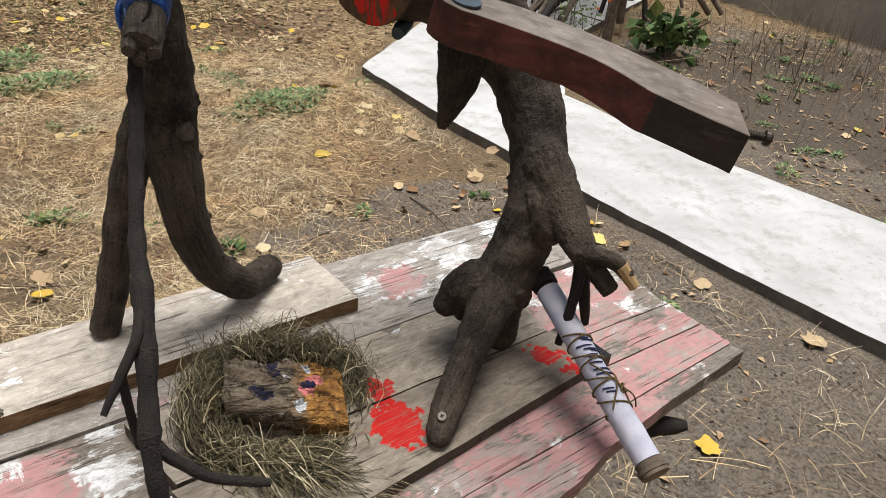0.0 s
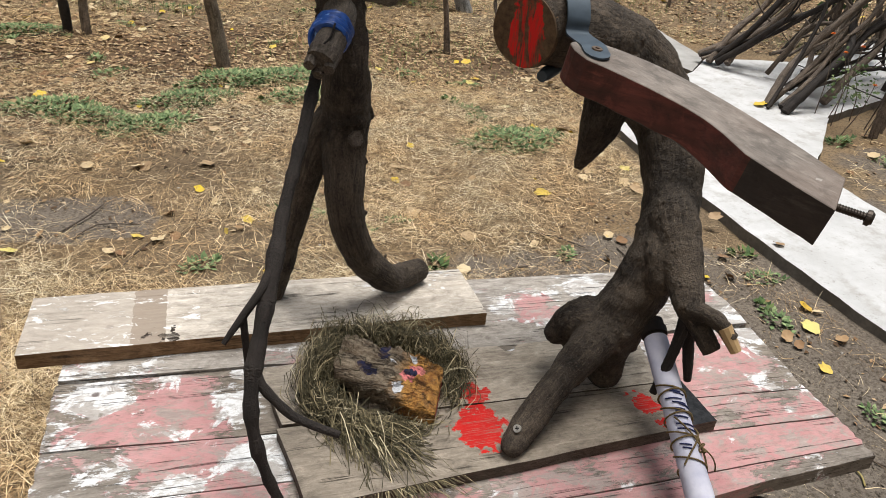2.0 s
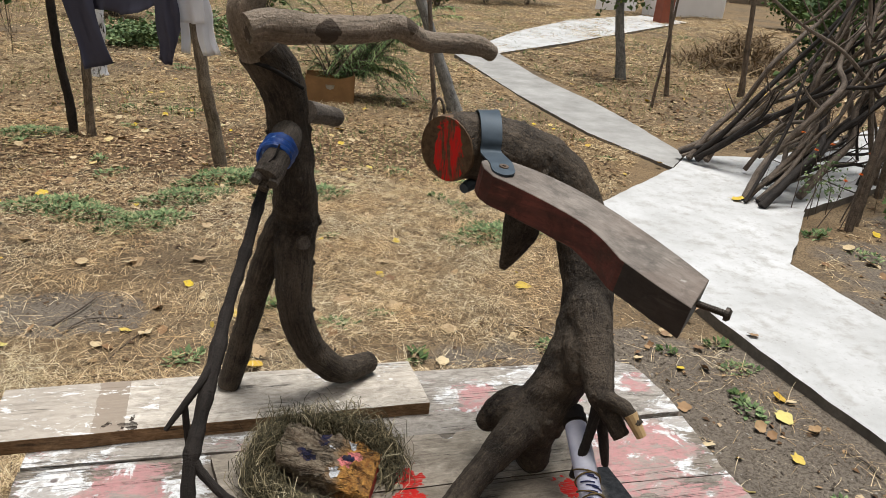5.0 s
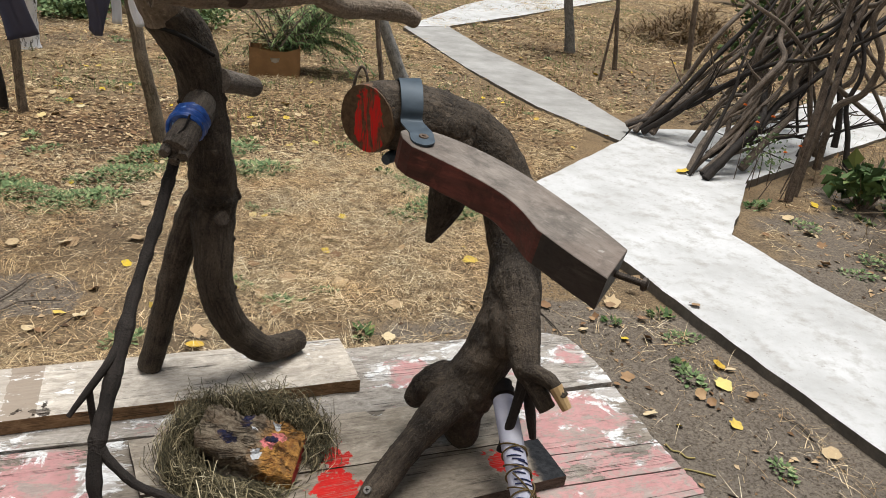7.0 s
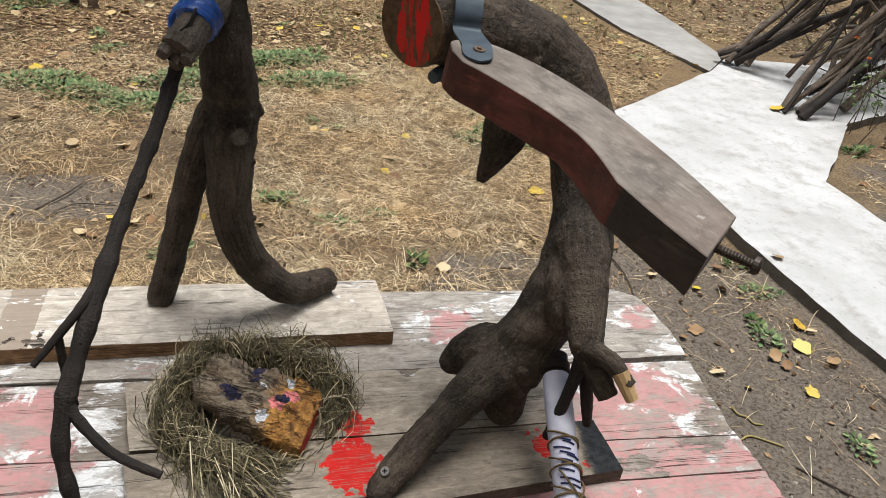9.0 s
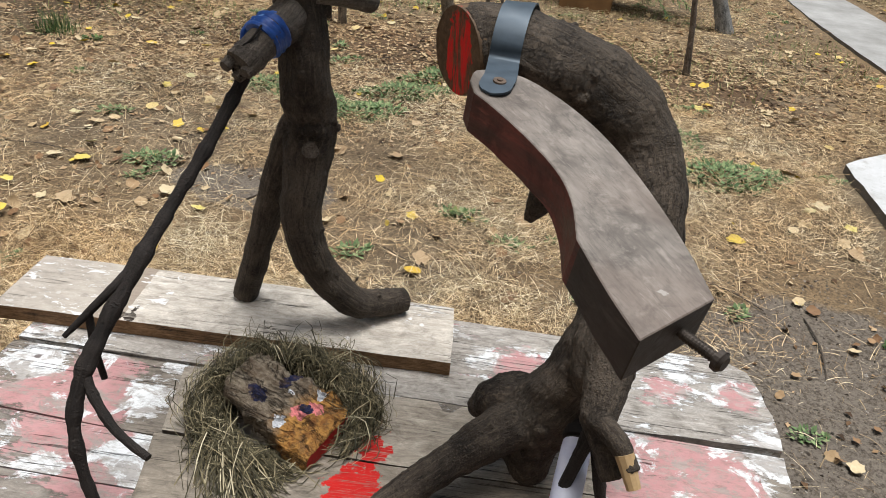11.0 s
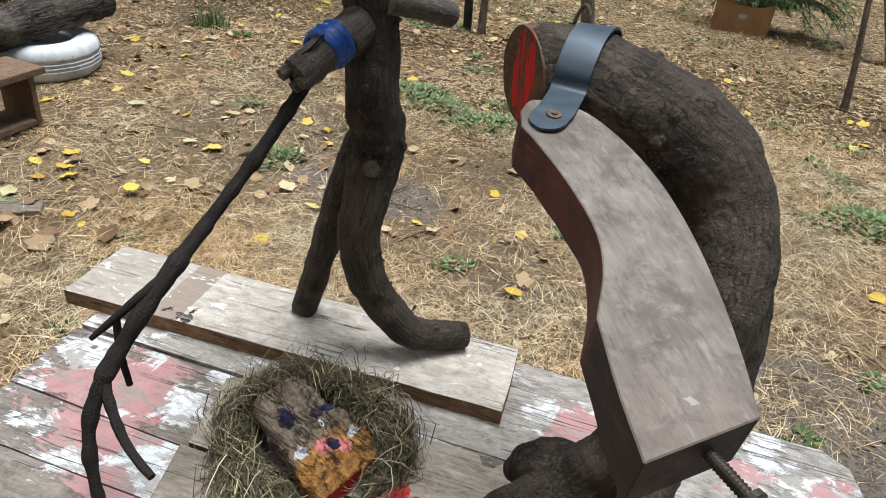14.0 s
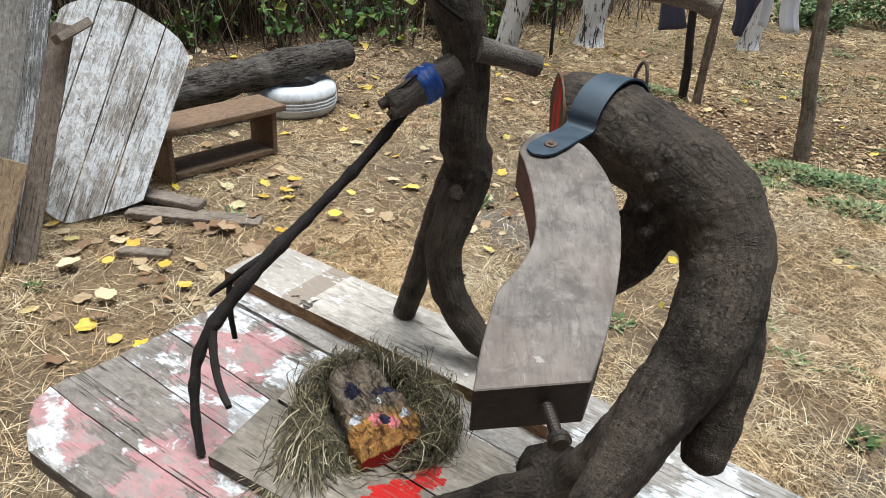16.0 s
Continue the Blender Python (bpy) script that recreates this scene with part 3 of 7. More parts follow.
path_slab("pavement", [(1.52, 3.38), (1.60, 2.55), (1.75, 1.62), (1.92, 0.74), (2.06, 0.18), (2.3, -0.8), (3.25, -0.8), (2.95, 0.72), (2.72, 1.5), (2.60, 1.95), (2.51, 2.58),
                       (3.24, 3.55), (3.95, 3.95), (3.75, 4.9), (2.98, 4.90), (2.66, 4.48)], "pale weathered concrete garden slab with a chipped dark edge")
path_slab("path", [(2.66, 4.50), (2.97, 4.93), (2.94, 6.1), (2.86, 7.0), (2.60, 8.45), (2.50, 10.3), (1.75, 9.9), (2.03, 7.1), (2.29, 5.55)],
          "narrow grey concrete garden path leading away", 0.036, old_concrete())
path_slab("path", [(1.76, 9.93), (2.51, 10.33), (4.3, 12.3), (7.1, 15.6), (9.5, 18.4), (8.6, 19.4), (5.6, 16.5), (3.5, 13.3)],
          "pale concrete path leading to the white house", 0.036)
path_slab("path", [(3.78, 4.92), (3.98, 3.97), (5.6, 4.9), (7.6, 6.0), (7.2, 7.3), (5.0, 5.7)], "pale concrete path beneath the stacked branches")

# ---- the table ----
def xr(y):
    return np.interp(y, [-0.27, -0.24, -0.106, -0.02, 0.046, 0.125, 0.17, 0.195, 0.215, 0.23], [0.455, 0.455, 0.436, 0.433, 0.432, 0.426, 0.413, 0.402, 0.375, 0.33])


def xl(y):
    return np.interp(y, [-0.47, -0.455, -0.438, -0.418, -0.381, -0.286, -0.19, -0.09, 0.0, 0.14], [-0.47, -0.517, -0.55, -0.581, -0.597, -0.60, -0.612, -0.625, -0.63, -0.60])


def front(x):
    return np.interp(x, [-0.6, -0.517, -0.49, -0.355, -0.1, 0.03, 0.08, 0.15, 0.28, 0.46], [-0.47, -0.464, -0.466, -0.444, -0.392, -0.364, -0.353, -0.326, -0.297, -0.264])


def line(a, b):
    return lambda x: a + (b - a) * (x + 0.6) / 1.04


def ragged(x):
    """The front seam, a wandering split."""
    return -0.392 + 0.149 * (x + 0.6) / 1.04 + 0.007 * noise.noise((x * 8, 1.7, 0)) * min(1.0, max(0.0, (0.1 - x) / 0.3))


SEAMS = [line(0.128, 0.224), line(-0.066, 0.037), line(-0.194, -0.125), line(-0.282, -0.187), ragged, None]


def gap(k, x):
    """Half the width of a seam."""
    if k == 1:
        return float(np.interp(x, [-0.6, -0.36, -0.33, 0.24, 0.30, 0.45], [0.0042, 0.0036, 0.0012, 0.0012, 0.0052, 0.0075]))
    return (0.002, 0.0, 0.0013, 0.0011, 0.0010, 0.002)[k]


def plank(k, table):
    """One board of the table top, between two seams and the worn outline."""
    upper = SEAMS[k]
    lower = SEAMS[k + 1] or front
    n, m = 200, 8
    verts, faces = [], []
    ends = []
    for j in range(m + 1):
        v = j / m
        a, b = -0.6, 0.44
        for _ in range(6):
            ya, yb = upper(a) * (1 - v) + lower(a) * v, upper(b) * (1 - v) + lower(b) * v
            a, b = float(xl(ya)), float(xr(yb))
        ends.append((a + 0.004 * noise.noise((v * 9, k * 3.7, 0)), b + 0.006 * noise.noise((v * 11, k * 5.1, 4))))
    for level in (0, 1):
        for i in range(n + 1):
            for j in range(m + 1):
                v = j / m
                x = ends[j][0] + (ends[j][1] - ends[j][0]) * i / n
                top, bot = upper(x) - gap(k, x), lower(x) + gap(k + 1, x)
                top += 0.0008 * noise.noise((x * 16, k, 2))
                bot += 0.0008 * noise.noise((x * 16, k + 1, 2))
                if k < 4:
                    bot = max(bot, float(front(x)))
                y = top * (1 - v) + bot * v
                edge = min(v, 1 - v, i / n * 9, (1 - i / n) * 9)
                z = 0.0016 * noise.noise((x * 5, y * 30, k)) + 0.0008 * noise.noise((x * 25, y * 140, k + 7)) - (0.0008 if edge < 0.01 else 0)
                verts.append((x, y, TOP + z - (0.024 if level == 0 else 0)))
    w = m + 1
    size = (n + 1) * w
    for i in range(n):
        for j in range(m):
            a = i * w + j
            faces += [(size + a, size + a + 1, size + a + w + 1, size + a + w), (a, a + w, a + w + 1, a + 1)]
    rim = [i * w for i in range(n + 1)] + [n * w + j for j in range(1, w)] + [i * w + m for i in range(n - 1, -1, -1)] + [j for j in range(m - 1, 0, -1)]
    for a, b in zip(rim, rim[1:] + rim[:1]):
        faces.append((a, b, b + size, a + size))
    ob = mesh("plank", verts, faces, PLANKS[k], table)
    bm = bmesh.new()
    bm.from_mesh(ob.data)
    bmesh.ops.recalc_face_normals(bm, faces=bm.faces)
    bm.to_mesh(ob.data)
    bm.free()
    ob.data.set_sharp_from_angle(angle=0.6)
    return ob


table = thing("plank_table", "old plank table with flaking pink and white paint, rough legs", "table", at=(0, 0, 0))
for k in range(5):
    plank(k, table)
for x, tilt in ((-0.38, 4), (0.18, 3)):
    bm = bmesh.new()
    box(bm, (0.07, 0.34, 0.045), (x, -0.07, TOP - 0.0475), (0, 0, tilt), 0.006)
    part("batten", bm, DARK_EDGE, table)
for x, y in ((-0.38, -0.20), (-0.38, 0.06), (0.18, -0.12), (0.18, 0.08)):
    limbs("leg", [[(x, y, -0.02, 0.045), (x + 0.01, y, 0.4, 0.04), (x, y, TOP - 0.06, 0.04)]], LOG, table, step=0.03)
limbs("stretcher", [[(-0.50, -0.10, 0.66, 0.03), (0.0, -0.12, 0.68, 0.028), (0.38, -0.08, 0.66, 0.026)]], LOG, table, step=0.03)
limbs("broken_support", [[(0.05, -0.22, TOP - 0.055, 0.016), (0.18, -0.25, TOP - 0.055, 0.016), (0.29, -0.292, TOP - 0.055, 0.013), (0.315, -0.305, TOP - 0.052, 0.007)]],
      TWIG, table, "dark broken branch beneath the table edge", step=0.008, rough=0.2)


def loose_board(name, corners, z0, thick, mat, label, seed, side, notch=None):
    """A sawn board lying flat: corners near-left, near-right, far-right, far-left."""
    c = np.array(corners, float)
    n, m = 120, 8
    verts, faces = [], []
    for level in (0, 1):
        for i in range(n + 1):
            for j in range(m + 1):
                s, v = i / n, j / m
                p = (c[0] * (1 - s) + c[1] * s) * (1 - v) + (c[3] * (1 - s) + c[2] * s) * v
                if notch is not None and v > 0.7:
                    p = p - np.array((0, 0.016 * (v - 0.7) / 0.3 * math.exp(-(((p[0] - notch) / 0.012) ** 4))))
                e = min(s * 12, (1 - s) * 12, v, 1 - v)
                wob = 0.0016 * noise.noise((p[0] * 21, p[1] * 21, seed)) if e < 0.02 else 0
                z = z0 + (thick if level else 0) + (0.0012 * noise.noise((p[0] * 5, p[1] * 25, seed)) - (0.0009 if e < 0.01 else 0)) * level
                verts.append((p[0] + wob, p[1] + wob, z))
    w, size = m + 1, (n + 1) * (m + 1)
    for i in range(n):
        for j in range(m):
            a = i * w + j
            faces += [(size + a, size + a + w, size + a + w + 1, size + a + 1), (a, a + 1, a + w + 1, a + w)]
    rim = [i * w for i in range(n + 1)] + [n * w + j for j in range(1, w)] + [i * w + m for i in range(n - 1, -1, -1)] + [j for j in range(m - 1, 0, -1)]
    for a, b in zip(rim, rim[1:] + rim[:1]):
        faces.append((a, b, b + size, a + size))
    ob = mesh(name, verts, faces, mat, smooth=False)
    ob.data.materials.append(side)
    for p in ob.data.polygons:
        if abs(p.normal.z) < 0.6:
            p.material_index = 1
    return tagged(ob, label, "board")


loose_board("wooden_board", [(-0.682, -0.040), (-0.022, 0.047), (-0.046, 0.176), (-0.698, 0.096)], TOP + 0.001, 0.024, LIGHT_BOARD,
            "pale weathered plank with white paint flecks on the table", 3, LIGHT_EDGE)
loose_board("wooden_board", [(-0.299, -0.312), (0.247, -0.204), (0.232, -0.120), (-0.338, -0.188)], TOP + 0.001, 0.018, GREY_BOARD,
            "thin bare grey board splashed with red, one end black", 8, DARK_EDGE)
loose_board("wooden_board", [(-0.332, -0.1815), (0.196, -0.1235), (0.205, -0.004), (-0.364, -0.070)], TOP + 0.001, 0.018, BARE_BOARD,
            "bare brown-grey board with a knot hole at its edge", 15, DARK_EDGE, notch=-0.006)

# ---- the walking branch figure ----
UPPER = [(-0.300, 0.070, 0.580, 0.028), (-0.316, 0.052, 0.630, 0.024), (-0.303, 0.050, 0.668, 0.021), (-0.280, 0.050, 0.720, 0.020), (-0.235, 0.060, 0.765, 0.019), (-0.175, 0.080, 0.745, 0.018), (-0.140, 0.095, 0.695, 0.016), (-0.121, 0.100, 0.660, 0.0155)]
KERF = [(-0.319, 0.064, 0.571, 0.0028), (-0.300, 0.046, 0.568, 0.0030), (-0.280, 0.0425, 0.562, 0.0030), (-0.260, 0.047, 0.550, 0.0030), (-0.241, 0.060, 0.536, 0.0026)]
# near-black colour for the shade inside the saw cut and screw slots
CUT_SHADE = plain("shade_in_cuts", (0.008, 0.006, 0.005), 0.95)


def walking_figure():
    fig = thing("branch_sculpture", "dark forked branch set upright on a plank like a walking figure", "sculpture", at=(-0.25, 0.09, TOP))
    fig.location = (0, 0, 0)
    spine = [up([(-0.300, 0.075, 0.585, 0.036), (-0.272, 0.088, 0.535, 0.035), (-0.260, 0.098, 0.470, 0.033), (-0.252, 0.090, 0.385, 0.034), (-0.250, 0.106, 0.320, 0.037),
            (-0.250, 0.088, 0.265, 0.033), (-0.250, 0.064, 0.212, 0.029), (-0.240, 0.062, 0.160, 0.027), (-0.219, 0.075, 0.106, 0.026), (-0.180, 0.088, 0.065, 0.024),
            (-0.148, 0.118, 0.048, 0.022), (-0.118, 0.145, 0.045, 0.018)]),
           up([(-0.262, 0.104, 0.335, 0.024), (-0.290, 0.108, 0.270, 0.022), (-0.318, 0.104, 0.170, 0.021), (-0.338, 0.100, 0.095, 0.0195), (-0.356, 0.098, 0.028, 0.020)]),
           up([(-0.262, 0.085, 0.462, 0.024), (-0.266, 0.045, 0.452, 0.020)])]
    leg = [*warts(up([(-0.260, 0.098, 0.470, 0.033), (-0.252, 0.090, 0.385, 0.034), (-0.250, 0.106, 0.320, 0.037), (-0.250, 0.088, 0.265, 0.033), (-0.250, 0.064, 0.212, 0.029), (-0.219, 0.075, 0.106, 0.026), (-0.148, 0.118, 0.048, 0.022)]), 34, 0.0020, 0.0042, 5),
           *warts(up([(-0.252, 0.098, 0.345, 0.037), (-0.250, 0.106, 0.320, 0.039), (-0.250, 0.098, 0.300, 0.037)]), 16, 0.004, 0.007, 6)]
    slim = [[(x, y, z, 0.94 * r) for x, y, z, r in row] for row in spine + leg]
    trunk = limbs("trunk", slim, BARK, fig, seg=24, step=0.005, rough=0.07, knots=0.03, seed=3)
    fuse(trunk, 0.0022, 0.0022, 0.004, 1, 0.006)
    limbs("knot_scar", [up([(-0.2420, 0.0800, 0.298, 0.0115), (-0.2362, 0.0650, 0.301, 0.0105)])], BARK_GREY, fig, "worn oval scar of a cut branch", seg=18, step=0.003, rough=0.25, seed=8)
    limbs("taped_stub", [up([(-0.262, 0.075, 0.470, 0.021), (-0.272, 0.030, 0.450, 0.0200), (-0.284, -0.004, 0.431, 0.0190), (-0.287, -0.012, 0.4265, 0.0178)]),
                          *[up([(-0.281 + a, 0.004, 0.436 + b, 0.0085), (-0.289 + a * 1.15, -0.018 - c, 0.424 + b * 1.15, 0.0068)]) for a, b, c in
                            ((-0.010, 0.002, 0.004), (0.002, 0.010, 0.0), (0.010, -0.002, 0.003), (-0.001, -0.010, -0.003), (-0.003, 0.001, -0.006), (0.006, 0.007, -0.005))]],
          BARK_GREY, fig, "cracked, splintered grey branch stub", seg=16, step=0.003, rough=0.16)
    limbs("wire", [up([(-0.270, 0.012, 0.468, 0.0014), (-0.276, -0.004, 0.455, 0.0014), (-0.290, -0.012, 0.443, 0.0014), (-0.300, -0.006, 0.428, 0.0014), (-0.290, -0.014, 0.414, 0.0014), (-0.276, -0.018, 0.424, 0.0014)])],
          TWIG, fig, "thin dark wire", seg=6, step=0.003)
    band = []
    for k in range(9):
        s = 0.22 + 0.66 * k / 8
        band.append((-0.2665 - 0.0115 * s, 0.052 - 0.034 * s, TOP + 0.4605 - 0.0165 * s, 0.0236 + 0.0012 * math.sin(k * 2.1)))
    tape = limbs("tape", [band], TAPE, fig, "wrinkled blue tape", seg=36, step=0.0012, rough=0.13, seed=11)
    limbs("tape_wrap", [[(x, y, z, 0.0030) for x, y, z in
                         [(-0.2695 - 0.008 * q / 6.3 + 0.0205 * math.cos(q) * 0.86, 0.042 - 0.014 * q / 12.6 + 0.009 * math.cos(q), TOP + 0.455 - 0.010 * q / 12.6 + 0.0205 * math.sin(q)) for q in np.linspace(0, 12.6, 44)]]],
          TAPE, tape, "", seg=8, step=0.003, rough=0.3, seed=12)
    limbs("tape_strip", [[(x, y, z, 0.0013) for x, y, z in
                          [(-0.272 + 0.024 * math.cos(a) * 0.85, 0.034 + 0.010 * math.cos(a), TOP + 0.451 + 0.0235 * math.sin(a)) for a in np.linspace(0, 6.0, 22)]]],
          TAPE_PALE, tape, "pale blue tape edge", seg=6, step=0.003)
    limbs("peg", [up([(-0.236, 0.088, 0.497, 0.017), (-0.214, 0.126, 0.486, 0.0148), (-0.192, 0.164, 0.473, 0.0148)])], PEG, fig, "sawn side branch", seg=18, step=0.005, rough=0.05)
    limbs("crossbar", [up([(-0.308, -0.026, 0.622, 0.0185), (-0.285, -0.014, 0.626, 0.0205), (-0.230, 0.012, 0.622, 0.0195), (-0.160, 0.045, 0.622, 0.0175), (-0.115, 0.066, 0.626, 0.0165),
                           (-0.075, 0.088, 0.607, 0.015), (-0.035, 0.108, 0.604, 0.0145), (0.012, 0.132, 0.600, 0.0145), (0.040, 0.147, 0.588, 0.0125)])],
          PEELED, fig, "smooth peeled pale branch", seg=20, step=0.006, rough=0.07, knots=0.10, seed=5)
    limbs("upper_branch", [up(UPPER)], PEELED, fig, "smooth peeled branch arching over", seg=18, step=0.008, rough=0.08, knots=0.1)
    limbs("saw_kerf", [up(KERF)], CUT_SHADE, fig, "saw cut round the top, its shade drawn as a black strip", seg=8, step=0.003, rough=0.25)
    twig = limbs("twig", [up([(-0.283, 0.020, 0.432, 0.0074), (-0.292, 0.002, 0.405, 0.0073), (-0.308, -0.052, 0.349, 0.0074), (-0.328, -0.122, 0.287, 0.0070), (-0.336, -0.170, 0.253, 0.0092),
                       (-0.346, -0.215, 0.212, 0.0078), (-0.357, -0.257, 0.163, 0.0085), (-0.358, -0.283, 0.120, 0.0067), (-0.345, -0.300, 0.065, 0.0061), (-0.322, -0.311, 0.004, 0.0058)])],
          TWIG, fig, "long knotty dark twig reaching down", seg=14, step=0.005, rough=0.12, knots=0.30, seed=21)
    limbs("side_twig", [up([(-0.336, -0.172, 0.252, 0.0059), (-0.350, -0.204, 0.234, 0.0049), (-0.370, -0.222, 0.210, 0.0044), (-0.388, -0.238, 0.189, 0.0028)])], TWIG, twig, seg=10, step=0.004, rough=0.1, seed=25)
    limbs("side_twig", [up([(-0.368, -0.220, 0.212, 0.0041), (-0.366, -0.224, 0.170, 0.0041), (-0.363, -0.222, 0.126, 0.0036)])], TWIG, twig, seg=10, step=0.004, rough=0.1, seed=26)
    limbs("side_twig", [up([(-0.357, -0.256, 0.164, 0.0067), (-0.344, -0.266, 0.148, 0.0055), (-0.318, -0.280, 0.126, 0.0049), (-0.292, -0.290, 0.117, 0.0046), (-0.266, -0.297, 0.110, 0.0041)])],
          TWIG, twig, seg=12, step=0.004, rough=0.12, knots=0.2, seed=27)
    return fig


def vinyl(name, color, rough):
    k = Kit(name)
    n = k.noise(180, 4, 0.6)
    return k.done(k.mix(k.ramp(n, (0.35, 0), (0.65, 1)), color, tuple(min(1, q * 1.5 + 0.02) for q in color)), rough, n, 0.001, 0.6, spec=0.5)


TAPE, TAPE_PALE = vinyl("blue_tape", (0.007, 0.050, 0.235), 0.34), vinyl("pale_tape", (0.16, 0.30, 0.58), 0.4)
PEG = bark("worn_peg_bark", (0.085, 0.070, 0.058), (0.165, 0.140, 0.120), 0.7)
STEEL = plain("blued_steel_strap", (0.062, 0.086, 0.112), 0.56, 0.30, 45, 0.5, 0.0004)
BRASS = plain("dull_screw_metal", (0.20, 0.145, 0.11), 0.45, 0.7, 200, 0.4, 0.0005)
RUST = plain("rusty_steel", (0.070, 0.056, 0.046), 0.55, 0.6, 220, 0.5, 0.0006)


def block_wood(name, a, b):
    k = Kit(name)
    v = k.map(scale=(1, 1, 1), turn=50)
    s = k.noise(1, 6, 0.65, k.map(scale=(7, 60, 60), vec=v), 0.5)
    f = k.noise(1, 5, 0.7, k.map(scale=(22, 300, 300), vec=v))
    c = k.mix(k.ramp(s, (0.3, 0), (0.7, 1)), a, b)
    c = k.mix(k.ramp(k.noise(16, 5, 0.65), (0.47, 0), (0.68, 0.75)), c, tuple(q * 0.5 for q in a))
    c = k.mix(k.ramp(f, (0.3, 0.5), (0.5, 0)), c, tuple(q * 0.4 for q in a))
    c = k.mix(k.ramp(k.noise(26, 7, 0.75, None, 0.6), (0.50, 0), (0.66, 0.7)), c, tuple(q * 0.45 for q in a))
    c = k.mix(k.ramp(k.noise(60, 6, 0.7), (0.56, 0), (0.70, 0.5)), c, tuple(min(1, q * 1.25) for q in b))
    c = k.mix(k.ramp(k.noise(7, 4, 0.6), (0.45, 0), (0.68, 0.5)), c, (a[0] * 1.05, a[1] * 0.86, a[2] * 0.78))
    c = k.mix(k.ramp(k.noise(1, 5, 0.7, k.map(scale=(14, 90, 90), vec=v)), (0.60, 0), (0.70, 0.45)), c, tuple(min(1, q * 1.45) for q in b))
    c = k.mix(k.math("MULTIPLY", k.spot((0.167, -0.321, TOP + 0.4314), 0.0036, 0.012, 260, (1, 1.6, 1)), 0.5), c, (0.42, 0.40, 0.37))
    return k.done(c, k.ramp(s, (0.3, 0.5), (0.7, 0.72)), k.math("ADD", s, k.math("MULTIPLY", f, 0.5)), 0.0015, 0.5, spec=0.35)


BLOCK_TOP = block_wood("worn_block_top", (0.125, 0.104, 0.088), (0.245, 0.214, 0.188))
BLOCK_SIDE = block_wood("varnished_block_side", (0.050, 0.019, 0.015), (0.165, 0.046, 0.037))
# the block's wood with the shade of its end and underside painted in
BLOCK_SHADED = block_wood("shaded_block_wood", (0.024, 0.019, 0.017), (0.050, 0.040, 0.035))


def end_grain():
    k = Kit("sawn_end_with_red_paint")
    rings = k.noise(120, 5, 0.7)
    c = k.mix(k.ramp(rings, (0.35, 0), (0.65, 1)), (0.050, 0.030, 0.016), (0.115, 0.073, 0.040))
    brush = k.noise(1, 5, 0.65, k.map(scale=(85, 70, 17)), 0.9)
    red = k.math("MULTIPLY", k.spot((-0.042, -0.011, TOP + 0.472), 0.036, 0.034, 55, (1.4, 1.4, 0.76)), k.ramp(brush, (0.44, 0.05), (0.54, 1)))
    return k.done(k.mix(red, c, (0.56, 0.014, 0.011)), 0.7, rings, 0.001, 0.5, spec=0.3)


PAD = [(0.011, -0.125), (0.0140, -0.101)]


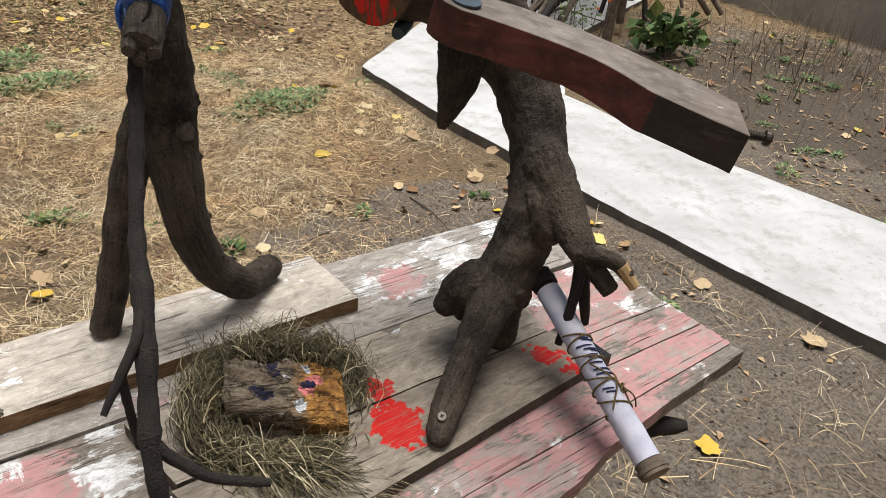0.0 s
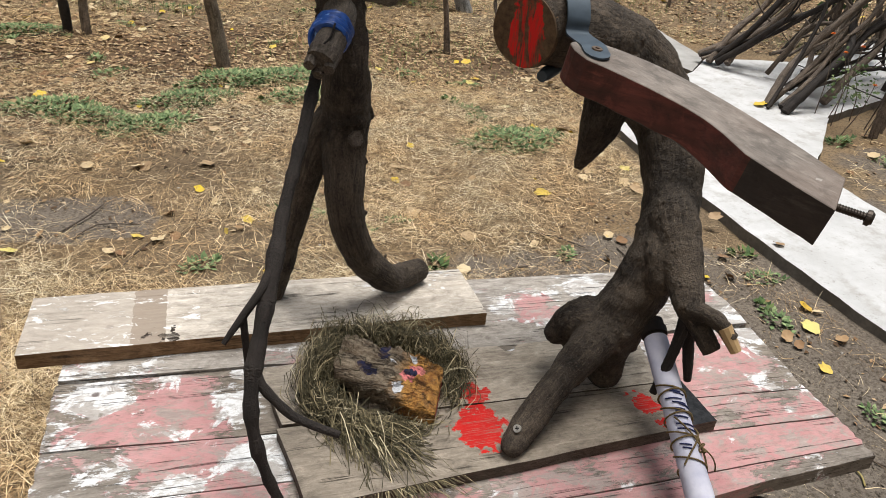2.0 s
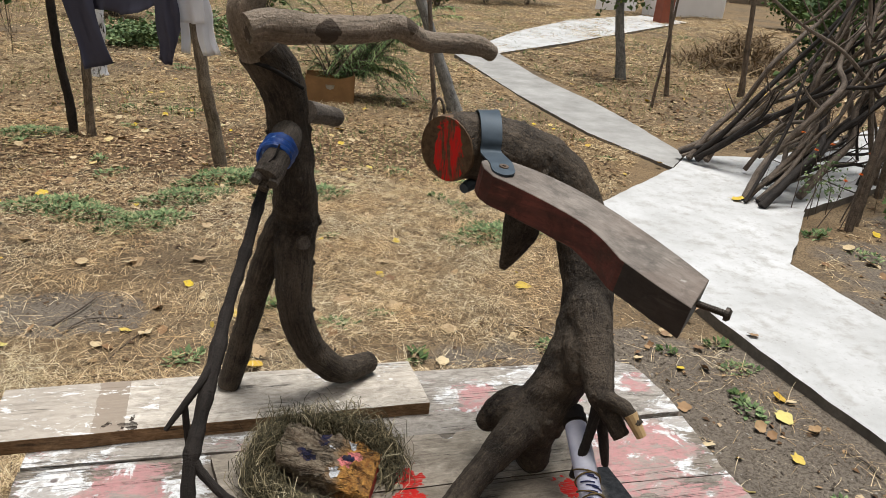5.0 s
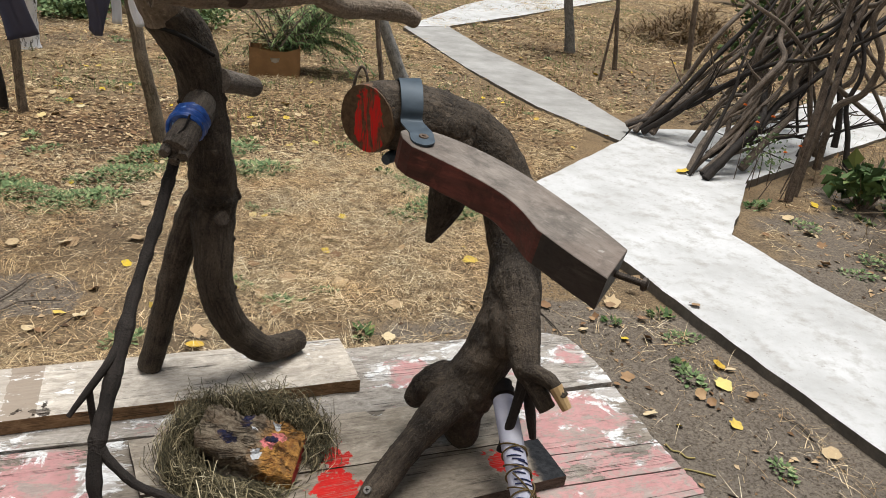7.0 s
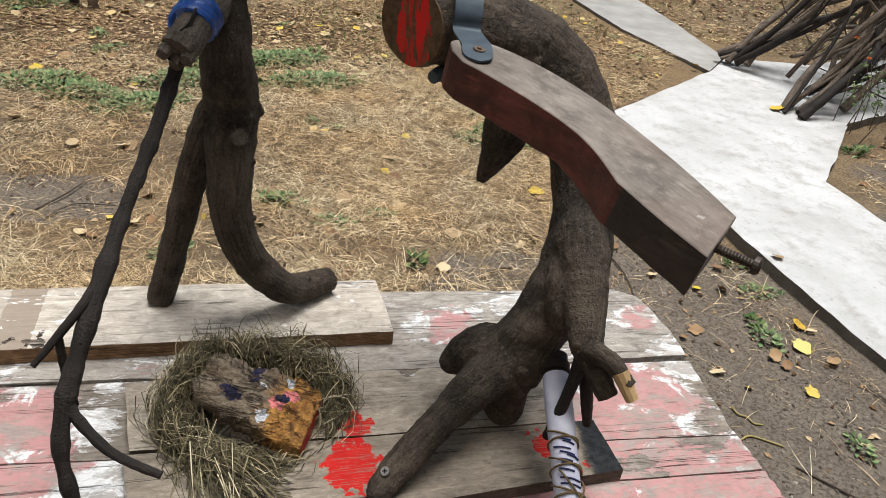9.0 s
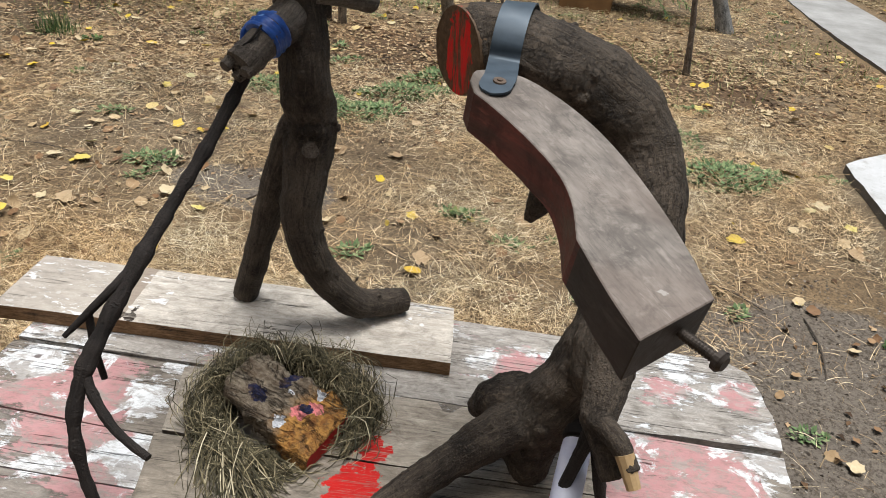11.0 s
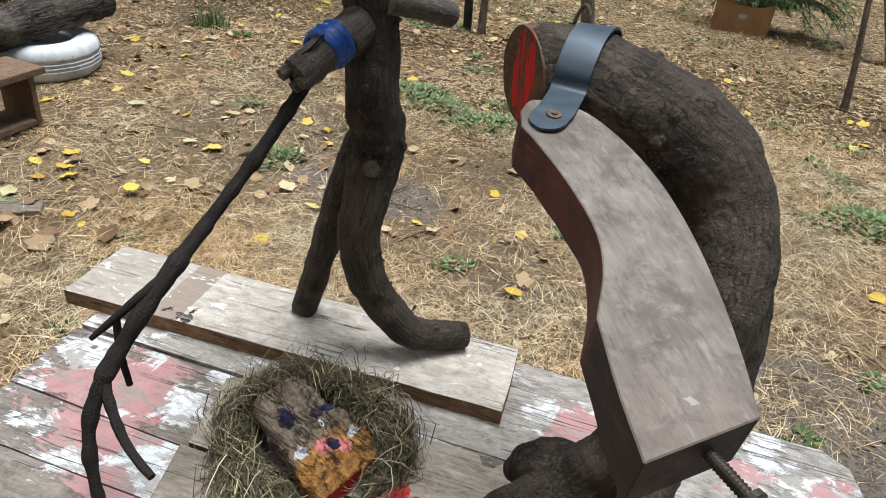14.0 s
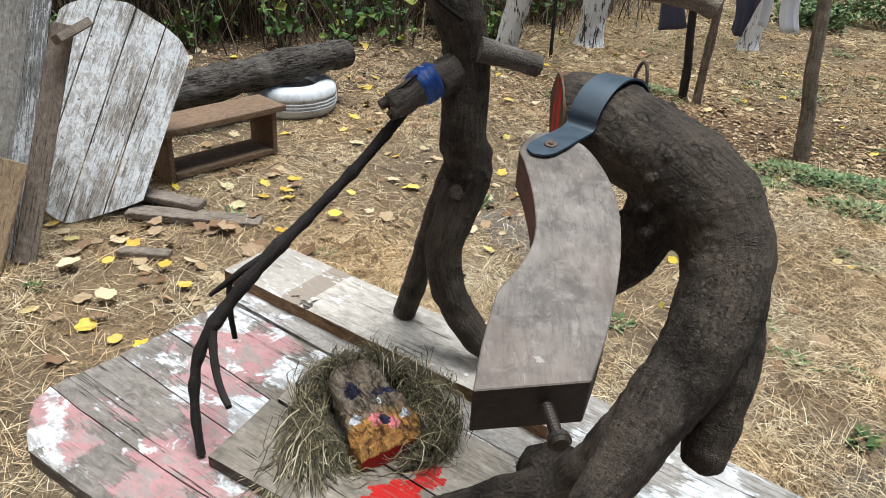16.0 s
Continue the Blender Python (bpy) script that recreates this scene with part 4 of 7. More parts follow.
def bent_figure():
    fig = thing("branch_sculpture", "thick bent branch like a stooped figure with a strapped-on block", "sculpture")
    spine = [up([(-0.040, -0.002, 0.477, 0.045), (-0.026, 0.008, 0.479, 0.0455), (-0.004, 0.012, 0.480, 0.046), (0.032, 0.008, 0.476, 0.047), (0.085, 0.012, 0.457, 0.049), (0.126, 0.024, 0.428, 0.050), (0.155, 0.018, 0.392, 0.047),
            (0.173, -0.006, 0.357, 0.043), (0.178, -0.034, 0.318, 0.040), (0.173, -0.065, 0.272, 0.037), (0.158, -0.093, 0.222, 0.036), (0.138, -0.104, 0.165, 0.038), (0.108, -0.108, 0.105, 0.042),
            (0.088, -0.110, 0.062, 0.036)]),
           up([(0.182, 0.000, 0.350, 0.034), (0.198, -0.010, 0.294, 0.030), (0.205, -0.026, 0.236, 0.0270), (0.209, -0.041, 0.192, 0.024), (0.210, -0.046, 0.180, 0.0195), (0.210, -0.048, 0.174, 0.010)])]
    leg = [up([(0.092, 0.004, 0.440, 0.036), (0.084, -0.002, 0.395, 0.032), (0.075, -0.006, 0.352, 0.024), (0.063, -0.010, 0.320, 0.013), (0.055, -0.013, 0.300, 0.005)]),
           up([(0.104, -0.105, 0.110, 0.038), (0.072, -0.098, 0.108, 0.035), (0.054, -0.094, 0.100, 0.027), (0.042, -0.090, 0.088, 0.0185), (0.034, -0.087, 0.078, 0.0145), (0.031, -0.086, 0.074, 0.007)]),
           up([(0.098, -0.115, 0.105, 0.034), (0.062, -0.148, 0.100, 0.0265), (0.018, -0.183, 0.075, 0.0205), (-0.024, -0.217, 0.045, 0.0188), (-0.048, -0.240, 0.0305, 0.0172), (-0.058, -0.250, 0.0265, 0.0125), (-0.061, -0.253, 0.0245, 0.006)]),
           up([(0.172, -0.052, 0.318, 0.016), (0.167, -0.088, 0.272, 0.031), (0.168, -0.128, 0.238, 0.028), (0.166, -0.166, 0.212, 0.0225), (0.162, -0.200, 0.195, 0.017)]),
           up([(0.164, -0.078, 0.275, 0.020), (0.158, -0.112, 0.230, 0.031), (0.152, -0.134, 0.200, 0.024), (0.148, -0.146, 0.184, 0.010)]),
           up([(0.160, -0.195, 0.196, 0.014), (0.173, -0.212, 0.178, 0.0125), (0.186, -0.230, 0.158, 0.0115)])]
    knots = [up([(0.160, -0.198, 0.200, 0.013), (0.182, -0.224, 0.200, 0.0105), (0.198, -0.241, 0.184, 0.009)]),
           up([(0.100, -0.114, 0.088, 0.037), (0.104, -0.122, 0.060, 0.031), (0.107, -0.128, 0.036, 0.022), (0.108, -0.130, 0.024, 0.012)]),
           *warts(up([(0.032, 0.008, 0.476, 0.047), (0.085, 0.012, 0.457, 0.049), (0.155, 0.018, 0.392, 0.047), (0.178, -0.034, 0.318, 0.040), (0.158, -0.093, 0.222, 0.036)]), 90, 0.0018, 0.0042, 7),
           *warts(up([(0.070, 0.006, 0.440, 0.046), (0.090, 0.004, 0.430, 0.050), (0.110, 0.004, 0.400, 0.046)]), 16, 0.003, 0.006, 8)]
    bumps = [*warts(up([(0.115, -0.108, 0.115, 0.042), (0.095, -0.110, 0.085, 0.042), (0.066, -0.096, 0.100, 0.032), (0.042, -0.090, 0.088, 0.020)]), 110, 0.004, 0.010, 9)]
    trunk = limbs("trunk", spine + leg + knots + bumps, BARK, fig, seg=28, step=0.005, rough=0.06, knots=0.02, seed=41)
    fuse(trunk, 0.0022, 0.0024, 0.004, 1, 0.006)
    bm = bmesh.new()
    drum(bm, (-0.0450, -0.0062, TOP + 0.4766), (-0.036, 0.002, TOP + 0.477), 0.0450, 0.0462, 64)
    for v in bm.verts:
        v.co += Vector((0, 0.0025 * noise.noise(v.co * 40), 0.003 * noise.noise(v.co * 33)))
    part("sawn_end", bm, end_grain(), fig, "sawn branch end brushed with bright red paint", smooth=False)
    limbs("hanging_twig", [up([(0.160, -0.196, 0.188, 0.009), (0.152, -0.205, 0.150, 0.007), (0.144, -0.209, 0.110, 0.0065), (0.136, -0.211, 0.078, 0.005)])], TWIG, fig, seg=10, step=0.004)
    limbs("hanging_twig", [up([(0.163, -0.192, 0.186, 0.010), (0.172, -0.196, 0.150, 0.008), (0.180, -0.199, 0.115, 0.007), (0.186, -0.200, 0.088, 0.005)])], TWIG, fig, seg=10, step=0.004)
    bm = bmesh.new()
    a, b = Vector((0.189, -0.232, TOP + 0.196)), Vector((0.203, -0.249, TOP + 0.172))
    drum(bm, a, b, 0.0095, 0.0070, 10)
    part("whittled_tip", bm, CUT, fig, "pale freshly whittled tip")
    bm = bmesh.new()
    tip, axis = Vector((-0.0445, -0.2360, TOP + 0.0475)), Vector((-0.42, -0.50, 0.76)).normalized()
    drum(bm, tip, tip + axis * 0.0080, 0.0055, 0.0050, 18)
    screw = part("foot_screw", bm, STEEL_BRIGHT, fig, "round steel screw head")
    # slots are black bars on the head, standing for shade in a groove
    for turn in (0, 90):
        bm = bmesh.new()
        m = Matrix.Translation(tip + axis * 0.0082) @ axis.to_track_quat("Z", "Y").to_matrix().to_4x4() @ Matrix.Rotation(radians(turn + 30), 4, "Z") @ Matrix.Diagonal((0.0050, 0.0012, 0.0008, 1))
        bmesh.ops.create_cube(bm, size=1, matrix=m)
        part("slot", bm, CUT_SHADE, screw, "cross slot, its shade drawn as a black bar")
    # wooden block, a wavy slab hanging from the strap
    o, n = Vector((0.016, -0.089, TOP + 0.482)), Vector((0.104, -0.147, 0.984)).normalized()
    ring = [(-0.012, -0.106), (-0.011, -0.084), (0.008, -0.075), (0.034, -0.074), (0.072, -0.097), (0.108, -0.132), (0.140, -0.177), (0.167, -0.226), (0.188, -0.272), (0.203, -0.312),
            (0.154, -0.371), (0.131, -0.335), (0.106, -0.290), (0.0975, -0.247), (0.0815, -0.212), (0.050, -0.174), (0.018, -0.143), (-0.004, -0.125)]
    shape = spline([(x, y, 0, 0) for x, y in ring[:10]], 0.006)[:, :2].tolist() + spline([(x, y, 0, 0) for x, y in ring[10:13]], 0.006)[:, :2].tolist() + \
        spline([(x, y, 0, 0) for x, y in ring[12:]], 0.006)[1:, :2].tolist()
    bm = bmesh.new()
    tops, lows = [], []
    for x, y in shape:
        z = o.z - ((x - o.x) * n.x + (y - o.y) * n.y) / n.z
        p = Vector((x, y, z))
        tops.append(bm.verts.new(p))
        thick = 0.040 + 0.003 * noise.noise(p * 30)
        lows.append(bm.verts.new(p - n * thick))
    bm.faces.new(tops)
    bm.faces.new(lows[::-1])
    for k in range(len(tops)):
        bm.faces.new((tops[k - 1], lows[k - 1], lows[k], tops[k]))
    bmesh.ops.recalc_face_normals(bm, faces=bm.faces)
    sharp = [e for e in bm.edges if len(e.link_faces) == 2 and e.calc_face_angle(0) > 0.7]
    bmesh.ops.bevel(bm, geom=sharp, offset=0.0009, segments=1, affect="EDGES")
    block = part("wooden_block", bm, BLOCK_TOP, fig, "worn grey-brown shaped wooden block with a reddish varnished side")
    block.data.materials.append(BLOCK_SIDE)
    block.data.materials.append(BLOCK_SHADED)
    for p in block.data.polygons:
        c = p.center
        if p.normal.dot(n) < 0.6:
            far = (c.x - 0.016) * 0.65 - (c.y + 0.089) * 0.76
            # far end and underside take the colour with shade in it
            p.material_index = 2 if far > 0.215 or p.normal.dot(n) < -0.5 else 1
    # strap over the head, pad on the block
    flat = []
    for q in np.linspace(0, 0.62, 4):
        x, y = PAD[0][0] + (0.014 - PAD[0][0]) * q, PAD[0][1] + (-0.065 - PAD[0][1]) * q
        flat.append((*(Vector((x, y, o.z - ((x - o.x) * n.x + (y - o.y) * n.y) / n.z)) + n * 0.0024), 0))
    for a in np.radians([170, 155, 140, 120, 100, 80, 60, 40, 20, 0]):
        flat.append((0.012 + 0.003 * math.cos(a), 0.006 + 0.0525 * math.cos(a), TOP + 0.4775 + 0.0525 * math.sin(a), 0))
    path = [Vector(q[:3]) for q in spline(flat, 0.0035)]
    bm = bmesh.new()
    rows = []
    for k, p in enumerate(path):
        t = (path[min(k + 1, len(path) - 1)] - path[max(k - 1, 0)]).normalized()
        across = Vector((1.0, 0.25, 0.0))
        across = (across - t * across.dot(t)).normalized()
        nor = across.cross(t).normalized()
        half = 0.0152 * min(1.0, math.sqrt(max(0.02, 1 - (1 - min(1.0, k * 0.0035 / 0.0152)) ** 2)))
        rows.append([p + across * sx * half + nor * sz * 0.0011 for sx, sz in ((-1, -1), (1, -1), (1, 1), (-1, 1))])
    for j in range(4):
        strip = [(bm.verts.new(r[j]), bm.verts.new(r[(j + 1) % 4])) for r in rows]
        for (a0, b0), (a1, b1) in zip(strip, strip[1:]):
            bm.faces.new((a0, b0, b1, a1))
    bm.faces.new([bm.verts.new(q) for q in rows[0]])
    bm.faces.new([bm.verts.new(q) for q in rows[-1][::-1]])
    strap = part("strap", bm, STEEL, fig, "dark blued steel strap bent over the branch", smooth=True)
    bm = bmesh.new()
    s = Vector((PAD[1][0], PAD[1][1], o.z - ((PAD[1][0] - o.x) * n.x + (PAD[1][1] - o.y) * n.y) / n.z)) + n * 0.002
    drum(bm, s, s + n * 0.0030, 0.0068, 0.0060, 18)
    bmesh.ops.create_cone(bm, cap_ends=True, segments=6, radius1=0.0026, radius2=0.0026, depth=0.0016, matrix=Matrix.Translation(s + n * 0.0034) @ n.to_track_quat("Z", "Y").to_matrix().to_4x4())
    part("screw_head", bm, BRASS, strap, "rusty screw head")
    out = Vector((0.77, -0.64, -0.06)).normalized()
    root = Vector((0.1860, -0.3335, TOP + 0.4270)) - n * 0.018
    bm = bmesh.new()
    drum(bm, root - out * 0.01, root + out * 0.032, 0.0036, 0.0036, 14)
    for k in range(11):
        c = root + out * (0.002 + k * 0.0026)
        drum(bm, c, c + out * 0.0012, 0.0044, 0.0038, 14)
    drum(bm, root + out * 0.029, root + out * 0.033, 0.0074, 0.0078, 18)
    drum(bm, root + out * 0.033, root + out * 0.0355, 0.0072, 0.0052, 18)
    part("bolt", bm, RUST, block, "rusty threaded bolt sticking out of the block")
    limbs("bent_twig", [up([(0.000, 0.045, 0.450, 0.003), (-0.030, 0.110, 0.440, 0.0028), (-0.045, 0.150, 0.468, 0.0025), (-0.042, 0.153, 0.500, 0.0022), (-0.034, 0.153, 0.514, 0.0022), (-0.026, 0.150, 0.500, 0.0022),
                            (-0.022, 0.146, 0.465, 0.002), (-0.010, 0.110, 0.445, 0.002), (0.006, 0.050, 0.455, 0.002)])], STICK, fig, "thin brown twig bent into a loop", seg=8, step=0.004)
    limbs("strap_tail", [up([(0.010, 0.010, 0.431, 0.0085), (-0.006, -0.006, 0.427, 0.0090), (-0.017, -0.018, 0.425, 0.0070)])], STEEL, fig, "dark steel tail of the strap under the branch", seg=12, step=0.004)
    return fig


STEEL_BRIGHT = plain("dull_steel", (0.42, 0.40, 0.36), 0.4, 0.8, 200, 0.3, 0.0003)
walking_figure()
bent_figure()


# ---- paper roll tied with string ----
def paper_roll():
    k = Kit("bluish_paper")
    c = k.mix(k.ramp(k.noise(30, 4, 0.6), (0.3, 0), (0.7, 1)), (0.42, 0.43, 0.55), (0.62, 0.62, 0.70))
    paper = k.done(c, 0.8, k.noise(70, 4), 0.002, 0.5, spec=0.2)
    twine = plain("brown_twine", (0.16, 0.11, 0.045), 0.85, 0, 400, 0.4)
    ink = plain("blue_black_ink", (0.012, 0.018, 0.085), 0.7, 0, 200, 0.2)
    roll = thing("paper_roll", "pale blue paper roll on a wooden spindle, tied with brown twine", "scroll")
    a, b = Vector((0.153, -0.150, TOP + 0.122)), Vector((0.137, -0.388, TOP + 0.040))
    d = (b - a).normalized()
    u = d.cross(Vector((0, 0, 1))).normalized()
    w = u.cross(d).normalized()
    pt = lambda s, ang, r: a + d * s + (u * math.cos(ang) + w * math.sin(ang)) * r
    length = (b - a).length
    paper_tube = limbs("paper", [[(*(a + d * (length * s)), 0.0155 + 0.0006 * math.sin(9 * s)) for s in np.linspace(0.02, 0.995, 9)]], paper, roll, seg=28, step=0.006, rough=0.03)
    for s0, s1, r in ((-0.022, -0.012, 0.0165), (-0.010, 0.000, 0.018), (0.002, 0.008, 0.014)):
        bm = bmesh.new()
        drum(bm, a + d * s0, a + d * s1, r, r * 0.95, 22)
        part("spindle_collar", bm, TWIG, roll, "dark wooden spindle collar", smooth=False)
    for s0, s1, r in ((0.000, 0.006, 0.017), (0.007, 0.012, 0.0195), (0.0125, 0.0165, 0.0175)):
        bm = bmesh.new()
        drum(bm, b + d * s0, b + d * s1, r, r * 0.96, 26)
        part("spindle_end", bm, SPINDLE, roll, "weathered wooden spindle end")
    turns = []
    for s in np.linspace(0, 1, 110):
        ang = s * 2 * math.pi * 7.0
        q = pt(length * (0.30 + 0.44 * s) + 0.010 * math.sin(ang * 0.5), ang, 0.0170)
        turns.append((*q, 0.00115))
    limbs("twine", [turns], twine, paper_tube, seg=6, step=0.004)
    for s0, s1, lean in ((0.50, 0.74, 2.2), (0.74, 0.52, 2.6)):
        limbs("twine", [[(*pt(length * (s0 + (s1 - s0) * s), lean * (s - 0.5) + 2.0, 0.0178), 0.00115) for s in np.linspace(0, 1, 14)]], twine, paper_tube, seg=6, step=0.004)
    limbs("twine_knot", [[(*pt(length * 0.655 + 0.006 * math.sin(q), 2.4 + 0.25 * math.cos(q * 1.3), 0.0185 + 0.003 * math.sin(q * 2)), 0.0014) for q in np.linspace(0, 8, 20)],
                         [(*pt(length * 0.655 + s * 0.012, 2.45 + s * 0.7, 0.0185 + 0.012 * s), 0.001) for s in np.linspace(0, 1.5, 6)]], twine, paper_tube, seg=6, step=0.003)
    # illegible handwriting, as plain bars
    for s, ang, long in ((0.36, 1.35, 0.010), (0.375, 1.7, 0.008), (0.40, 1.2, 0.012), (0.425, 1.55, 0.010), (0.44, 1.95, 0.009), (0.455, 1.3, 0.011), (0.475, 1.7, 0.012),
                         (0.50, 1.4, 0.010), (0.54, 1.6, 0.014), (0.565, 1.6, 0.014), (0.64, 1.15, 0.008), (0.66, 1.25, 0.007)):
        limbs("ink_bar", [[(*pt(length * s + 0.002 * q, ang + q * long / 0.0157 * 0.8, 0.0163), 0.0010) for q in (-1, -0.3, 0.3, 1)]], ink, paper_tube, seg=6, step=0.003, rough=0)
    return roll


SPINDLE = bark("weathered_spindle", (0.10, 0.075, 0.055), (0.20, 0.16, 0.12), 0.8)
paper_roll()

# ---- painted log in a nest of dry grass ----
def painted_log():
    k = Kit("painted_log_wood")
    v = k.map(turn=16)
    grain = k.noise(1, 6, 0.65, k.map(scale=(26, 90, 90), vec=v), 0.4)
    fine = k.noise(190, 5, 0.7)
    sep = k.n.new("ShaderNodeSeparateXYZ")
    k.put(sep.inputs[0], k.co)
    along = k.math("ADD", k.math("MULTIPLY", sep.outputs[0], 0.96), k.math("MULTIPLY", sep.outputs[1], -0.28))
    rot = k.math("ADD", along, k.math("MULTIPLY", k.math("SUBTRACT", k.noise(40, 5, 0.65), 0.5), 0.045))
    c = k.mix(k.ramp(grain, (0.38, 0), (0.62, 1)), (0.090, 0.066, 0.045), (0.250, 0.208, 0.155))
    amber = k.mix(k.ramp(k.noise(60, 5, 0.7), (0.35, 0), (0.65, 1)), (0.18, 0.072, 0.020), (0.48, 0.25, 0.065))
    c = k.mix(k.ramp(k.math("MULTIPLY", k.math("ADD", rot, 0.16), 12.0), (0.2, 0), (0.45, 1)), c, amber)
    navy, pink, white = (0.012, 0.014, 0.045), (0.72, 0.22, 0.22), (0.60, 0.62, 0.66)
    for place, r, color in PAINT_SPOTS:
        tint = {"n": navy, "p": pink, "w": white, "b": (0.02, 0.015, 0.012)}[color]
        c = k.mix(k.spot((*place, TOP + 0.06), r * 0.84, 0.026, 62, (1, 1, 0.25)), c, tint)
    c = k.mix(k.ramp(fine, (0.3, 0.7), (0.5, 0)), c, (0.05, 0.032, 0.02))
    split = k.ramp(k.noise(1, 5, 0.6, k.map(scale=(7, 60, 60), vec=v), 0.5), (0.472, 0), (0.5, 1), (0.528, 0))
    c = k.mix(k.math("MULTIPLY", split, 0.6), c, (0.018, 0.011, 0.007))
    c = k.mix(k.ramp(k.noise(75, 6, 0.75), (0.52, 0), (0.66, 0.7)), c, (0.085, 0.055, 0.032))
    side = k.done(c, 0.85, k.math("SUBTRACT", k.math("ADD", grain, k.math("MULTIPLY", fine, 0.6)), k.math("MULTIPLY", split, 0.6)), 0.008, 1.0, spec=0.2)
    d, w = Vector((0.96, -0.28, 0)), Vector((0.28, 0.96, 0))
    mid = Vector((-0.192, -0.125, 0))
    n, m = 84, 64
    verts, faces = [], []
    for i in range(n + 1):
        s = i / n
        half = 0.036 + 0.014 * min(1, s * 1.5)
        h = 0.084 - 0.040 * s
        low = 0.030 * (1 - s) + 0.006
        for j in range(m):
            ang = 2 * math.pi * j / m
            ca, sa = math.cos(ang), math.sin(ang)
            px = math.copysign(abs(ca) ** 0.62, ca) * half
            pz = (low + h) / 2 + math.copysign(abs(sa) ** 0.55, sa) * (h - low) / 2
            p = mid + d * ((s - 0.5) * 0.135 + 0.006 * noise.noise((ang, s * 3, 2)) * (1 if i == 0 else 0)) + w * px
            q = Vector((p.x, p.y, pz))
            bump = 0.006 * noise.noise(q * 42) + 0.004 * noise.noise(q * 105) + 0.0022 * noise.noise(q * 260)
            crack = 0.006 * math.exp(-(((px + 0.010) / 0.0022) ** 2)) * (1 if 0.25 < s < 0.85 and sa > 0.3 else 0)
            edge = 0.93 if i in (0, n) else 1.0
            verts.append((q.x + w.x * bump, q.y + w.y * bump, TOP + (low + h) / 2 + (pz - (low + h) / 2) * edge + bump - crack))
    for i in range(n):
        for j in range(m):
            a, b = i * m + j, i * m + (j + 1) % m
            faces.append((a, b, b + m, a + m))
    back, fore = len(verts), len(verts) + 1
    verts += [tuple(np.mean(verts[:m], 0)), tuple(np.mean(verts[n * m : n * m + m], 0))]
    red_faces = len(faces)
    faces += [(fore, n * m + j, n * m + (j + 1) % m) for j in range(m)]
    faces += [(back, (j + 1) % m, j) for j in range(m)]
    ob = mesh("painted_log", verts, faces, side)
    red = plain("red_painted_end", (0.42, 0.011, 0.009), 0.65, 0, 130, 0.45)
    ob.data.materials.append(red)
    for p in range(red_faces, red_faces + m):
        ob.data.polygons[p].material_index = 1
        ob.data.polygons[p].use_smooth = False
    return tagged(ob, "short rotten split log with paint dabs and a red end", "log")


PAINT_SPOTS = [((-0.224, -0.136), 0.0145, "n"), ((-0.200, -0.112), 0.010, "n"), ((-0.196, -0.091), 0.0095, "n"), ((-0.190, -0.121), 0.0065, "w"), ((-0.1895, -0.1215), 0.0035, "b"),
               ((-0.171, -0.139), 0.0125, "p"), ((-0.156, -0.124), 0.0095, "p"), ((-0.166, -0.131), 0.0075, "n"), ((-0.188, -0.163), 0.009, "w"), ((-0.159, -0.100), 0.008, "w")]
painted_log()


